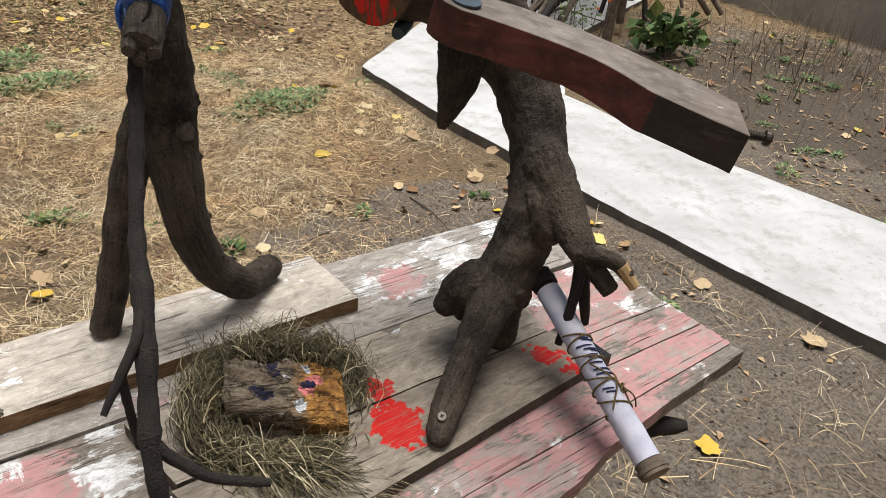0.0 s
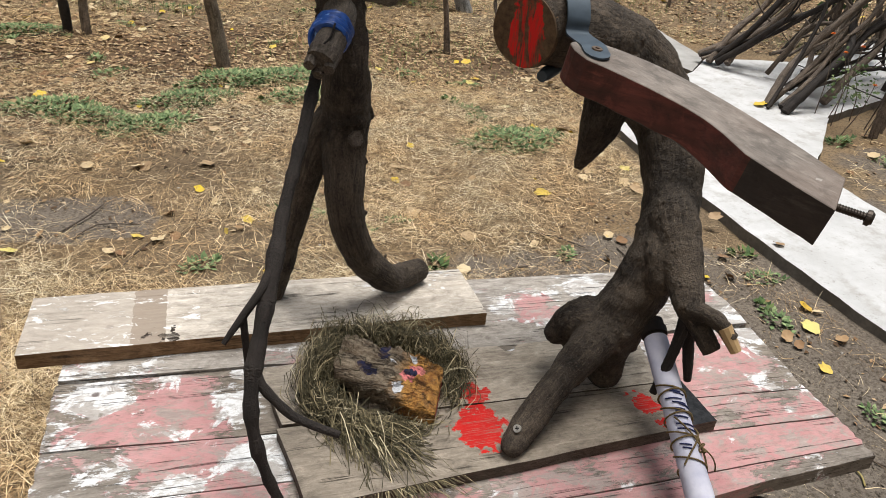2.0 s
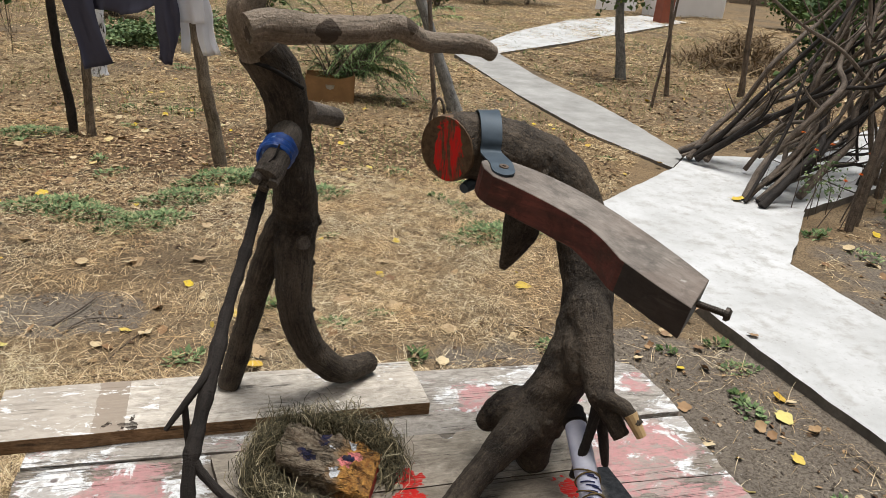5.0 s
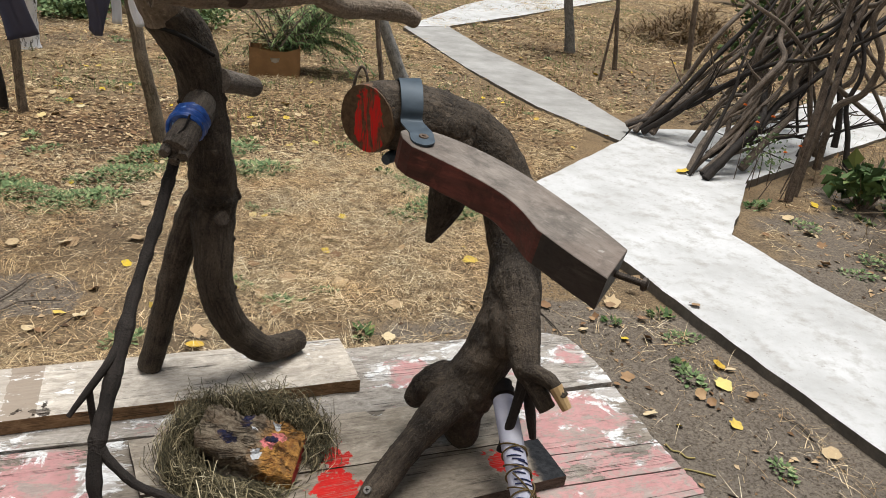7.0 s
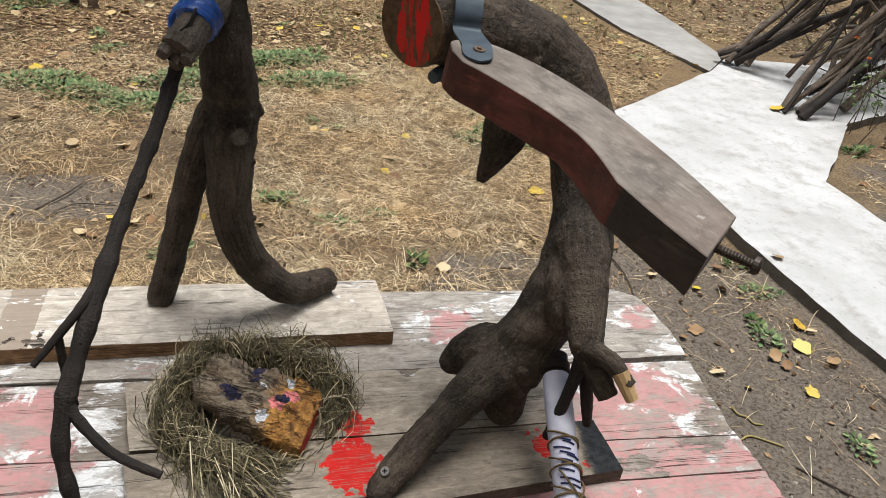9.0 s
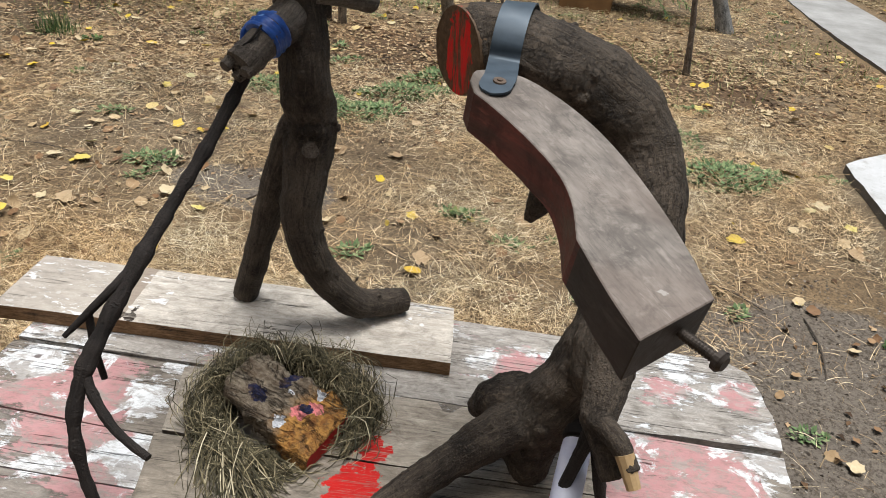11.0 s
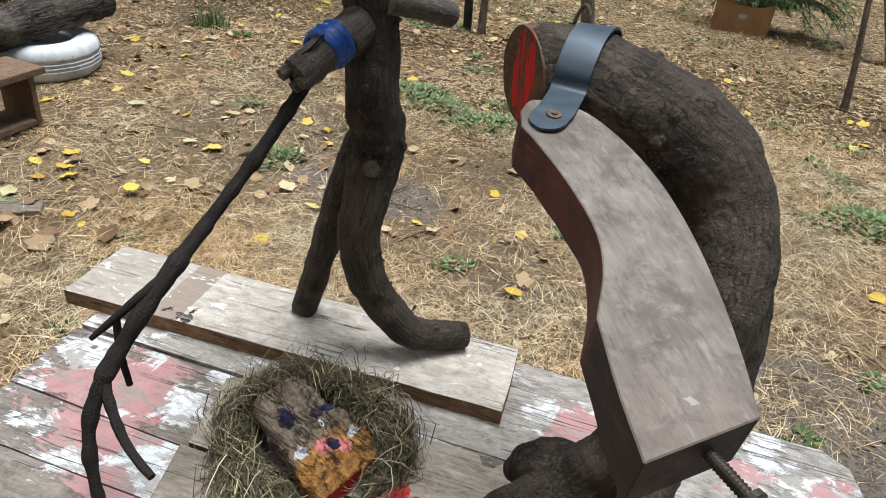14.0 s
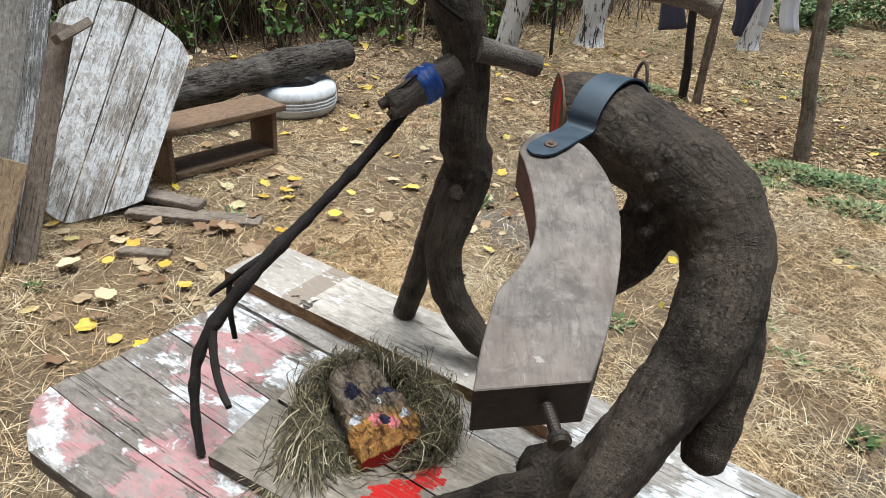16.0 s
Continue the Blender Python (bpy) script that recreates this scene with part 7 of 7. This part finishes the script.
LEAF_GRASS = litter_tint("garden_grass", ((0.0, (0.07, 0.11, 0.035)), (0.5, (0.15, 0.20, 0.07)), (1.0, (0.31, 0.33, 0.14))))
STRAW = straw_tint("straw_tint", ((0.0, (0.060, 0.040, 0.024)), (0.25, (0.23, 0.160, 0.090)), (0.55, (0.54, 0.420, 0.245)), (0.82, (0.76, 0.635, 0.42)), (1.0, (0.88, 0.80, 0.60))), 0.65)
DEAD = litter_tint("dead_leaf_bits", ((0.0, (0.040, 0.024, 0.014)), (0.45, (0.155, 0.088, 0.044)), (0.8, (0.36, 0.24, 0.13)), (1.0, (0.50, 0.39, 0.25))))


PALE_STRAW = straw_tint("far_straw_tint", ((0.0, (0.17, 0.115, 0.060)), (0.4, (0.38, 0.280, 0.150)), (0.8, (0.58, 0.46, 0.27)), (1.0, (0.72, 0.62, 0.40))), 0.5)


def straw(name, n, zone, length, width, lift, dens, label, segs=3, tint=STRAW):
    p = scatter(n, *zone, lambda x, y: np.clip(np.clip(dens * (2.9 * (0.5 * thatch(x, y) + 0.5 * bare(x, y)) - 0.66), 0.20, 1) * (1 - 0.975 * clear(x, y)) * (1 - 0.6 * brown(x, y)), 0.012, 1))
    m = len(p)
    p[:, 2] += RNG.uniform(0.001, lift, m)
    swirl = 2.6 * thatch(p[:, 0] * 0.6 + 3, p[:, 1] * 0.6) * math.pi
    head = swirl + RNG.normal(0, 2.0, m)
    return ribbons(name, p, head, length[0] + (length[1] - length[0]) * RNG.random(m) ** 1.6 * 1.25, RNG.uniform(*width, m), RNG.uniform(0, 0.010, m), RNG.normal(0, 0.28, m), tint, None, label, "straw", rise=RNG.normal(0.04, 0.14, m), segs=segs)


straw("straw_near", 320000, (-2.6, 1.9, 0.3, 4.0), (0.020, 0.12), (0.0008, 0.0024), 0.020, 1.0, "dry golden straw lying thick on the ground")
straw("straw_near", 90000, (-4.8, -2.5, -0.2, 3.9), (0.03, 0.14), (0.0011, 0.0028), 0.014, 0.75, "dry straw among fallen leaves by the bench")
straw("straw_near", 90000, (-3.6, 0.0, -0.8, 1.6), (0.03, 0.14), (0.0009, 0.0025), 0.014, 0.9, "dry straw trodden into the earth beside the table")
straw("straw_near", 9000, (0.7, 2.3, -0.9, 1.4), (0.04, 0.18), (0.0012, 0.0028), 0.012, 0.9, "sparse dry straw on bare earth")
straw("straw_middle", 190000, (-5.2, 3.5, 3.6, 9.0), (0.025, 0.11), (0.002, 0.0045), 0.03, 0.8, "dry straw and cut grass across the garden", 1, PALE_STRAW)
straw("straw_far", 150000, (-8, 12, 8.0, 24.0), (0.05, 0.18), (0.006, 0.012), 0.05, 1.0, "dry yellow grass in the far garden", 1, PALE_STRAW)
straw("straw_side", 70000, (2.5, 8.5, -0.8, 9.5), (0.03, 0.12), (0.002, 0.0045), 0.025, 0.85, "dry straw on the earth beyond the path", 1, PALE_STRAW)
n = 70000
g = scatter(n, -6.0, 8.0, 4.2, 18.0, lambda x, y: np.clip(2.2 * bare(x * 0.7 + 5, y * 0.7) - 0.75, 0, 1))
m = len(g)
ribbons("grass_blades", g, RNG.uniform(0, 6.3, m), RNG.uniform(0.03, 0.10, m), RNG.uniform(0.003, 0.007, m), np.zeros(m), RNG.uniform(-0.5, 0.5, m), LEAF_GRASS, None, "sparse green grass among the straw", "grass", segs=2, rise=RNG.uniform(0.3, 1.4, m))


straw("straw_behind", 40000, (-5.5, 6.0, -4.0, 0.5), (0.05, 0.2), (0.0018, 0.004), 0.02, 0.8, "thin dry straw on the trodden ground")


def bits(name, n, zone, size, dens, label):
    """Crumpled dead leaves, each a folded four-cornered scrap."""
    p = scatter(n, *zone, dens)
    m = len(p)
    a, s = RNG.uniform(0, 6.3, m), RNG.uniform(*size, m)
    up_ = RNG.uniform(0.1, 0.6, m) * s
    c, d = np.cos(a), np.sin(a)
    z = p[:, 2] + 0.003
    v = np.stack([np.column_stack([p[:, 0] - c * s, p[:, 1] - d * s, z]), np.column_stack([p[:, 0] + d * s * 0.6, p[:, 1] - c * s * 0.6, z + up_]),
                  np.column_stack([p[:, 0] + c * s, p[:, 1] + d * s, z + 0.3 * up_]), np.column_stack([p[:, 0] - d * s * 0.6, p[:, 1] + c * s * 0.6, z + up_ * RNG.uniform(0.2, 1, m)])], 1).reshape(-1, 3)
    k = np.arange(m)[:, None] * 4
    return tagged(mesh(name, v.tolist(), np.concatenate([k + [0, 1, 2], k + [0, 2, 3]]).tolist(), DEAD, smooth=False), label, "leaf litter", kind="stuff")


bits("leaf_litter", 26000, (-3.6, 1.8, 2.9, 5.8), (0.007, 0.024), lambda x, y: np.clip(0.12 + 1.0 * brown(x, y), 0, 1), "brown crumbled leaves under the washing line")
bits("leaf_litter", 30000, (-5.0, 2.6, 3.4, 9.0), (0.010, 0.030), lambda x, y: np.clip(0.25 + 1.1 * bare(x, y) - 0.3 * (y < 4), 0, 1), "brown crumbled leaf litter under the trees")
bits("leaf_litter", 14000, (-6.0, -1.4, 0.0, 5.5), (0.007, 0.022), lambda x, y: np.clip(0.1 + 0.35 * (-1.4 - x), 0, 1), "brown crumbled leaf litter by the undergrowth")
bits("leaf_litter", 26000, (2.4, 9.0, 5.2, 13.0), (0.010, 0.034), lambda x, y: 0.8 + 0 * x, "orange-brown leaf litter under the young trees")
bits("leaf_litter", 7000, (2.8, 7.5, -0.5, 10.0), (0.008, 0.026), lambda x, y: 0.8 + 0 * x, "brown leaf litter on dark earth beyond the path")
bits("leaf_litter", 2500, (-2.2, 1.9, 0.2, 3.6), (0.006, 0.018), lambda x, y: 0.8 + 0 * x, "small brown crumbs of leaves among the straw")


def twigs(n):
    p = scatter(n, -3.5, 2.2, 0.2, 5.0, lambda x, y: 1 + 0 * x)
    verts, faces = [], []
    for k, (x, y, z) in enumerate(p):
        a, ln, r = random.uniform(0, 6.3), random.uniform(0.08, 0.42), random.uniform(0.0016, 0.004)
        b = random.gauss(0, 0.25)
        v, f = limb([(x, y, z + 0.006, r), (x + ln / 2 * math.cos(a), y + ln / 2 * math.sin(a), z + 0.012, r), (x + ln * math.cos(a + b), y + ln * math.sin(a + b), z + 0.008, r * 0.5)], 5, 0.05, 0.1, base=len(verts))
        verts += v
        faces += f
    return tagged(mesh("fallen_twigs", verts, faces, plain("dry_twig", (0.10, 0.078, 0.06), 0.85, 0, 60, 0.5)), "thin dry fallen twigs on the ground", "twigs", kind="stuff")


twigs(110)


def crumbs(n, zone):
    """Small clods and grit on the trodden earth: squashed eight-sided lumps."""
    p = scatter(n, *zone, lambda x, y: np.clip(0.15 + clear(x, y), 0, 1))
    m = len(p)
    r = 0.0016 + 0.0065 * RNG.random(m) ** 3
    six = np.array([(1, 0, 0), (0, 1, 0), (-1, 0, 0), (0, -1, 0), (0, 0, 0.7), (0, 0, -0.5)])
    v = p[:, None, :] + six[None] * r[:, None, None] * RNG.uniform(0.6, 1.4, (m, 6, 1)) + RNG.normal(0, 0.25, (m, 6, 3)) * r[:, None, None]
    k = np.arange(m)[:, None] * 6
    faces = np.concatenate([k + [a, (a + 1) % 4, 4] for a in range(4)] + [k + [(a + 1) % 4, a, 5] for a in range(4)])
    tint = litter_tint("earth_crumbs", ((0.0, (0.045, 0.036, 0.028)), (0.6, (0.125, 0.105, 0.085)), (0.95, (0.22, 0.19, 0.155)), (1.0, (0.40, 0.38, 0.35))), rough=0.9)
    return tagged(mesh("earth_crumbs", v.reshape(-1, 3).tolist(), faces.tolist(), tint, smooth=False), "small clods and grit on trodden earth", "grit", kind="stuff")


crumbs(26000, (0.3, 2.2, -0.6, 2.4))
crumbs(9000, (-2.2, 0.6, 1.4, 2.6))
YELLOW_STALK = plain("yellow_stalk", (0.38, 0.31, 0.11), 0.7, 0, 90, 0.4)
for stalk in ([(1.199, 0.884), (1.205, 0.850), (1.228, 0.838), (1.240, 0.808), (1.268, 0.802)], [(1.16, 0.735), (1.20, 0.752), (1.25, 0.730), (1.29, 0.706)], [(1.30, 0.42), (1.315, 0.46), (1.312, 0.50)]):
    tagged(limbs("dry_stalk", [[(x, y, float(ground_z(x, y)) + 0.006, 0.0030) for x, y in stalk]], YELLOW_STALK, seg=8, step=0.006, rough=0.25, knots=0.3), "bent yellow stalk lying on bare earth", "stalk", "yellow stalks")

# ---- weeds ----
def weed_mesh(name, n, reach, leaf, mat, seed):
    r = np.random.default_rng(seed)
    a, d = r.uniform(0, 6.3, n), reach * np.sqrt(r.random(n))
    px, py = d * np.cos(a), 0.62 * d * np.sin(a)
    px, py = px + 0.25 * reach * np.sin(py * 17 / reach * 0.3), py
    pz = 0.004 + 0.045 * r.random(n) * (1 - (d / reach) ** 2) * min(1.0, reach * 5)
    h, e = a + r.normal(0, 1.0, n), r.uniform(-0.1, 0.9, n)
    ln = leaf * r.uniform(0.5, 1.3, n)
    dx, dy, dz = np.cos(h) * np.cos(e), np.sin(h) * np.cos(e), np.sin(e)
    p = np.column_stack([px, py, pz])
    t = np.column_stack([dx, dy, dz]) * ln[:, None]
    s = np.column_stack([-np.sin(h), np.cos(h), 0 * h]) * (ln * 0.26)[:, None]
    v = np.stack([p, p + t * 0.5 + s, p + t, p + t * 0.5 - s], 1).reshape(-1, 3)
    k = np.arange(n)[:, None] * 4
    data = bpy.data.meshes.new(name)
    data.from_pydata([tuple(q) for q in v.tolist()], [], np.concatenate([k + [0, 1, 2], k + [0, 2, 3]]).tolist())
    data.materials.append(mat)
    return data


BIG_WEED = [weed_mesh("weed_patch", 900, 0.34, 0.036, LEAF_DULL, 1), weed_mesh("weed_patch", 720, 0.28, 0.036, LEAF_DULL, 2)]
SMALL_WEED = [weed_mesh("weed", 70, 0.075, 0.034, LEAF_DULL, 3), weed_mesh("weed", 46, 0.055, 0.034, LEAF_GREEN, 4), weed_mesh("weed", 90, 0.10, 0.028, LEAF_DULL, 5)]
BIG_SPOTS = [(-1.50, 3.18), (-1.15, 3.08), (-0.78, 3.88), (-0.50, 3.97), (-1.0, 3.5), (-1.75, 3.28), (0.85, 3.0), (-0.3, 3.6), (-2.3, 4.8)]
SMALL_SPOTS = [(0.95, 1.15), (1.5, 1.35), (1.62, 1.55), (-3.43, 3.56), (-0.36, 2.09), (0.7, 3.34), (-1.71, 0.89), (-1.6, 0.62), (-1.68, 5.14), (-0.71, 1.66), (0.57, 3.63), (-1.87, 2.11), (-0.25, 2.98), (-2.43, 0.16), (-1.82, 5.76), (-0.11, 1.93),
               (0.22, 1.66), (-0.34, 2.1), (0.8, 1.77), (1.35, 1.71), (-0.27, 3.56), (0.7, 3.49), (3.86, 2.2), (4.12, 3.5), (-0.13, 2.92), (0.82, 3.03), (1.42, 3.2), (1.5, 1.25), (1.62, 1.75), (3.3, 2.3), (2.15, 5.3), (1.75, 6.9)]
for k, (x, y) in enumerate(BIG_SPOTS):
    w = new("weed_patch", BIG_WEED[k % 2])
    w.matrix_world = pose(x, y, float(ground_z(x, y)), 0, 0, 47 * k % 50 - 25) @ Matrix.Scale(0.8 + 0.07 * (k % 4), 4)
    tagged(w, "flat patch of grey-green weeds in the straw", "weed", "weed patches")
r = random.Random(77)
for k in range(46):
    x, y = r.uniform(3.0, 5.9), r.uniform(0.5, 3.3)
    w = new("weed", SMALL_WEED[k % 3])
    w.matrix_world = pose(x, y, float(ground_z(x, y)), r.gauss(0, 8), r.gauss(0, 8), r.uniform(0, 360)) @ Matrix.Scale(r.uniform(0.5, 1.3), 4)
    tagged(w, "small green weed on dark earth beyond the slab", "weed", "small weeds")
n = 900
dry = np.column_stack([RNG.normal(4.9, 0.7, n), RNG.normal(2.6, 0.7, n), np.zeros(n)])
ribbons("dry_stalks", dry, RNG.uniform(0, 6.3, n), RNG.uniform(0.08, 0.5, n), RNG.uniform(0.002, 0.006, n), np.zeros(n), RNG.uniform(-0.6, 0.6, n), STALK, None, "sparse dry stems on the dark earth by the wall", "stalks", rise=RNG.uniform(0.2, 1.5, n))
more = [(random.uniform(-3.2, 3.4), random.uniform(0.5, 8.5)) for _ in range(64)]
for k, (x, y) in enumerate(SMALL_SPOTS + [q for q in more if not on_slab(np.array([q[0]]), np.array([q[1]]))[0]]):
    w = new("weed", SMALL_WEED[k % 3])
    w.matrix_world = pose(x, y, float(ground_z(x, y)), 0, 0, 83 * k) @ Matrix.Scale(0.7 + 0.09 * (k % 6), 4)
    tagged(w, "small green weed growing in the dry ground", "weed", "small weeds")
n = 260
tuft = np.column_stack([RNG.normal(-3.43, 0.06, n), RNG.normal(3.56, 0.05, n), np.zeros(n)])
ribbons("grass_tuft", tuft, RNG.uniform(0, 6.3, n), RNG.uniform(0.08, 0.20, n), RNG.uniform(0.003, 0.006, n), np.zeros(n), RNG.uniform(-0.4, 0.4, n), LEAF_GREEN, None, "bright green tuft of grass", "grass", rise=RNG.uniform(0.7, 1.5, n))

# ---- fallen leaves ----
YELLOW = litter_tint("yellow_fallen_leaf", ((0.0, (0.50, 0.33, 0.040)), (0.5, (0.60, 0.45, 0.07)), (1.0, (0.56, 0.50, 0.17))), True, 0.6, 0.35)
PALE = litter_tint("pale_fallen_leaf", ((0.0, (0.34, 0.24, 0.14)), (0.4, (0.48, 0.375, 0.225)), (0.75, (0.60, 0.51, 0.33)), (1.0, (0.44, 0.42, 0.22))), True, 0.7, 0.4)
RUSSET = litter_tint("russet_fallen_leaf", ((0.0, (0.120, 0.066, 0.036)), (0.6, (0.215, 0.135, 0.078)), (1.0, (0.36, 0.26, 0.16))), True, 0.75, 0.4)


def leaf_mesh(name, lobes, curl, mat, seed):
    """A fallen leaf, 1 unit long: toothed or lobed outline, curled, with a stalk."""
    r = random.Random(seed)
    n = 22
    rim = []
    for k in range(n):
        a = 2 * math.pi * k / n
        rad = 0.40 + 0.11 * math.cos(a) + lobes * 0.10 * math.cos(5 * a) + 0.045 * r.uniform(-1, 1)
        rim.append((rad * math.cos(a), rad * 0.86 * math.sin(a)))
    bend = lambda x, y: curl * (0.6 * x * x + 0.9 * y * y) + 0.11 * noise.noise((x * 3.2, y * 3.2, seed)) + 0.03
    verts = [(0, 0, bend(0, 0))] + [(x * 0.55, y * 0.55, bend(x * 0.55, y * 0.55)) for x, y in rim] + [(x, y, bend(x, y)) for x, y in rim]
    faces = [(0, 1 + k, 1 + (k + 1) % n) for k in range(n)] + [(1 + k, 1 + n + k, 1 + n + (k + 1) % n, 1 + (k + 1) % n) for k in range(n)]
    b = len(verts)
    verts += [(-0.28, 0.012, 0.02), (-0.28, -0.012, 0.02), (-0.60, 0.03, 0.07), (-0.60, 0.012, 0.07)]
    faces.append((b, b + 1, b + 3, b + 2))
    data = bpy.data.meshes.new(name)
    data.from_pydata(verts, [], faces)
    data.polygons.foreach_set("use_smooth", [True] * len(data.polygons))
    data.materials.append(mat)
    return data


LEAVES = [[leaf_mesh("fallen_leaf", 0.2 + 0.5 * (k % 2), c, m, 10 * k + j) for k, c in enumerate((0.15, 0.5, 0.85, 0.3))] for j, m in enumerate((YELLOW, PALE, RUSSET))]
LEAF_WORDS = ("bright yellow fallen leaf lying on the straw", "pale dry fallen leaf lying on the straw", "curled brown fallen leaf on the ground")


def drop_leaf(x, y, kind, size, k, z=None):
    ob = new("fallen_leaf", LEAVES[kind][k % 4])
    base = float(ground_z(x, y)) + 0.012 if z is None else z
    ob.matrix_world = pose(x, y, base, random.gauss(0, 11), random.gauss(0, 11), random.uniform(0, 360)) @ Matrix.Scale(size, 4)
    tagged(ob, LEAF_WORDS[kind], "leaf", "fallen leaves")


YELLOW_AT = [(0.86, 4.16), (1.40, 2.64), (1.66, 1.32), (1.14, 0.12), (1.61, 1.20), (0.24, 6.1), (2.13, 5.08), (2.57, 4.56), (0.79, 4.05), (-2.69, 0.43), (-2.42, 0.45), (-2.53, 1.32), (-2.68, 1.42),
             (-3.03, 2.28), (-3.36, 2.77), (-2.92, 2.39), (-3.89, 3.05), (-3.61, 3.0), (-2.12, 1.98), (-2.28, 2.96), (-2.02, 0.19), (-3.35, 2.97), (-2.76, 3.62), (-3.63, 2.97), (-2.52, 2.24), (-2.14, 1.95), (-2.88, 0.42), (-2.6, 1.56), (-3.2, 1.94), (-0.02, 5.29)]
PALE_AT = [(-0.80, 3.04), (-1.08, 2.54), (-1.33, 2.53), (-0.43, 1.68), (1.19, 3.95), (0.97, 3.63), (1.2, 3.16), (1.29, 2.83), (1.38, 2.4), (1.44, 1.9), (0.4, 1.89), (0.39, 1.88), (-0.07, 2.14), (2.33, 4.76), (3.16, 2.95), (0.93, 3.56),
           (1.14, 3.04), (1.23, 4.18), (1.23, 2.76), (-2.15, 1.23), (-2.55, 1.5), (-1.95, 1.6), (-1.1, 2.55), (-0.79, 2.59), (-2.3, 2.94), (-2.48, 2.42), (-2.2, 2.14), (-1.58, 1.31), (-1.79, 2.2), (-2.33, 2.36), (-1.6, 1.84),
           (-2.19, 0.7), (-2.32, 0.55), (-2.56, 0.58), (-2.2, 0.26), (-0.62, 4.81), (-1.54, 5.0), (1.89, 0.34), (-2.74, 3.61), (-3.18, 1.44), (-2.77, 1.25), (0.16, 2.09), (3.18, 2.73), (0.02, 3.82), (1.77, 0.76)]
RUSSET_AT = [(-0.05, 1.56), (1.41, 1.86), (1.59, 2.0), (-0.06, 1.53), (-2.16, 0.13), (-1.9, 0.02), (-2.42, 1.4), (-2.89, 1.47), (0.0, 4.34), (3.3, 1.44), (4.3, 2.69), (5.19, 2.37), (1.79, 1.74), (-0.21, 5.12)]
for kind, spots, lo, hi in ((0, YELLOW_AT, 0.06, 0.10), (1, PALE_AT, 0.06, 0.11), (2, RUSSET_AT, 0.05, 0.09)):
    for k, (x, y) in enumerate(spots):
        drop_leaf(x, y, kind, random.uniform(lo, hi), k, 0.055 if on_slab(np.array([x]), np.array([y]))[0] else None)
for k in range(60):
    x, y = random.uniform(-4.6, 2.4), random.uniform(0.3, 6.0)
    if not on_slab(np.array([x]), np.array([y]))[0]:
        drop_leaf(x, y, random.choice((1, 1, 1, 2, 0)), random.uniform(0.05, 0.10), k)
for k in range(60):
    x, y = random.uniform(-4.7, -1.9), random.uniform(0.3, 5.0)
    drop_leaf(x, y, random.choice((1, 1, 2, 2, 0)), random.uniform(0.05, 0.11), k)
for k in range(40):
    x, y = random.gauss(-2.45, 0.28), random.gauss(0.75, 0.50)
    if x > -2.72:
        drop_leaf(x, y, random.choice((1, 2, 2, 2, 0)), random.uniform(0.06, 0.12), k, float(ground_z(x, y)) + random.uniform(0.012, 0.04))


def leaf_drift(n, zone, size, seed, label):
    """Countless small curled leaves, joined."""
    r = random.Random(seed)
    verts, faces = [], []
    shapes = [LEAVES[1][q] for q in range(4)]
    shapes = [([tuple(v.co) for v in m.vertices], [tuple(p.vertices) for p in m.polygons if len(p.vertices) == 4][:22]) for m in shapes]
    for _ in range(n):
        x, y = r.uniform(zone[0], zone[1]), r.uniform(zone[2], zone[3])
        if on_slab(np.array([x]), np.array([y]))[0]:
            continue
        m = pose(x, y, float(ground_z(x, y)) + 0.010, r.gauss(0, 18), r.gauss(0, 18), r.uniform(0, 360)) @ Matrix.Scale(r.uniform(*size), 4)
        v, f = shapes[r.randrange(4)]
        b = len(verts)
        verts += [m @ Vector(q) for q in v[:45]]
        faces += [tuple(b + q for q in p) for p in f] + [(b, b + 1 + q, b + 1 + (q + 1) % 22) for q in range(22)]
    return tagged(mesh("leaf_litter", verts, faces, DRIFT), label, "leaf litter", kind="stuff")


DRIFT = litter_tint("drifted_leaves", ((0.0, (0.16, 0.085, 0.042)), (0.35, (0.30, 0.19, 0.10)), (0.65, (0.46, 0.35, 0.20)), (0.86, (0.58, 0.48, 0.31)), (0.93, (0.55, 0.40, 0.04)), (1.0, (0.62, 0.46, 0.03))), False, 0.7, 0.3)
leaf_drift(520, (-5.6, -1.6, 0.0, 6.0), (0.04, 0.09), 1, "mixed fallen leaves by the undergrowth")
leaf_drift(700, (-2.2, 2.6, 0.8, 9.0), (0.03, 0.07), 2, "small dry leaves scattered over the straw")
leaf_drift(260, (2.7, 7.0, -0.5, 9.0), (0.04, 0.09), 3, "dry leaves on the earth beyond the path")
drop_leaf(2.78, 3.70, 0, 0.11, 3, 0.056)

# ---- each thing's own origin at its base ----
for ob in [q for q in scene.objects if q.type == "EMPTY" and q.parent is None and q.children]:
    low, high = np.full(3, 1e9), np.full(3, -1e9)
    for child in ob.children:
        if child.type == "MESH" and len(child.data.vertices):
            co = np.empty(len(child.data.vertices) * 3, np.float32)
            child.data.vertices.foreach_get("co", co)
            m = np.array(child.matrix_basis)
            co = co.reshape(-1, 3) @ m[:3, :3].T + m[:3, 3]
            low, high = np.minimum(low, co.min(0)), np.maximum(high, co.max(0))
    base = Vector(((low[0] + high[0]) / 2, (low[1] + high[1]) / 2, low[2]))
    for child in ob.children:
        child.matrix_parent_inverse = Matrix.Translation(-base)
    ob.location = base
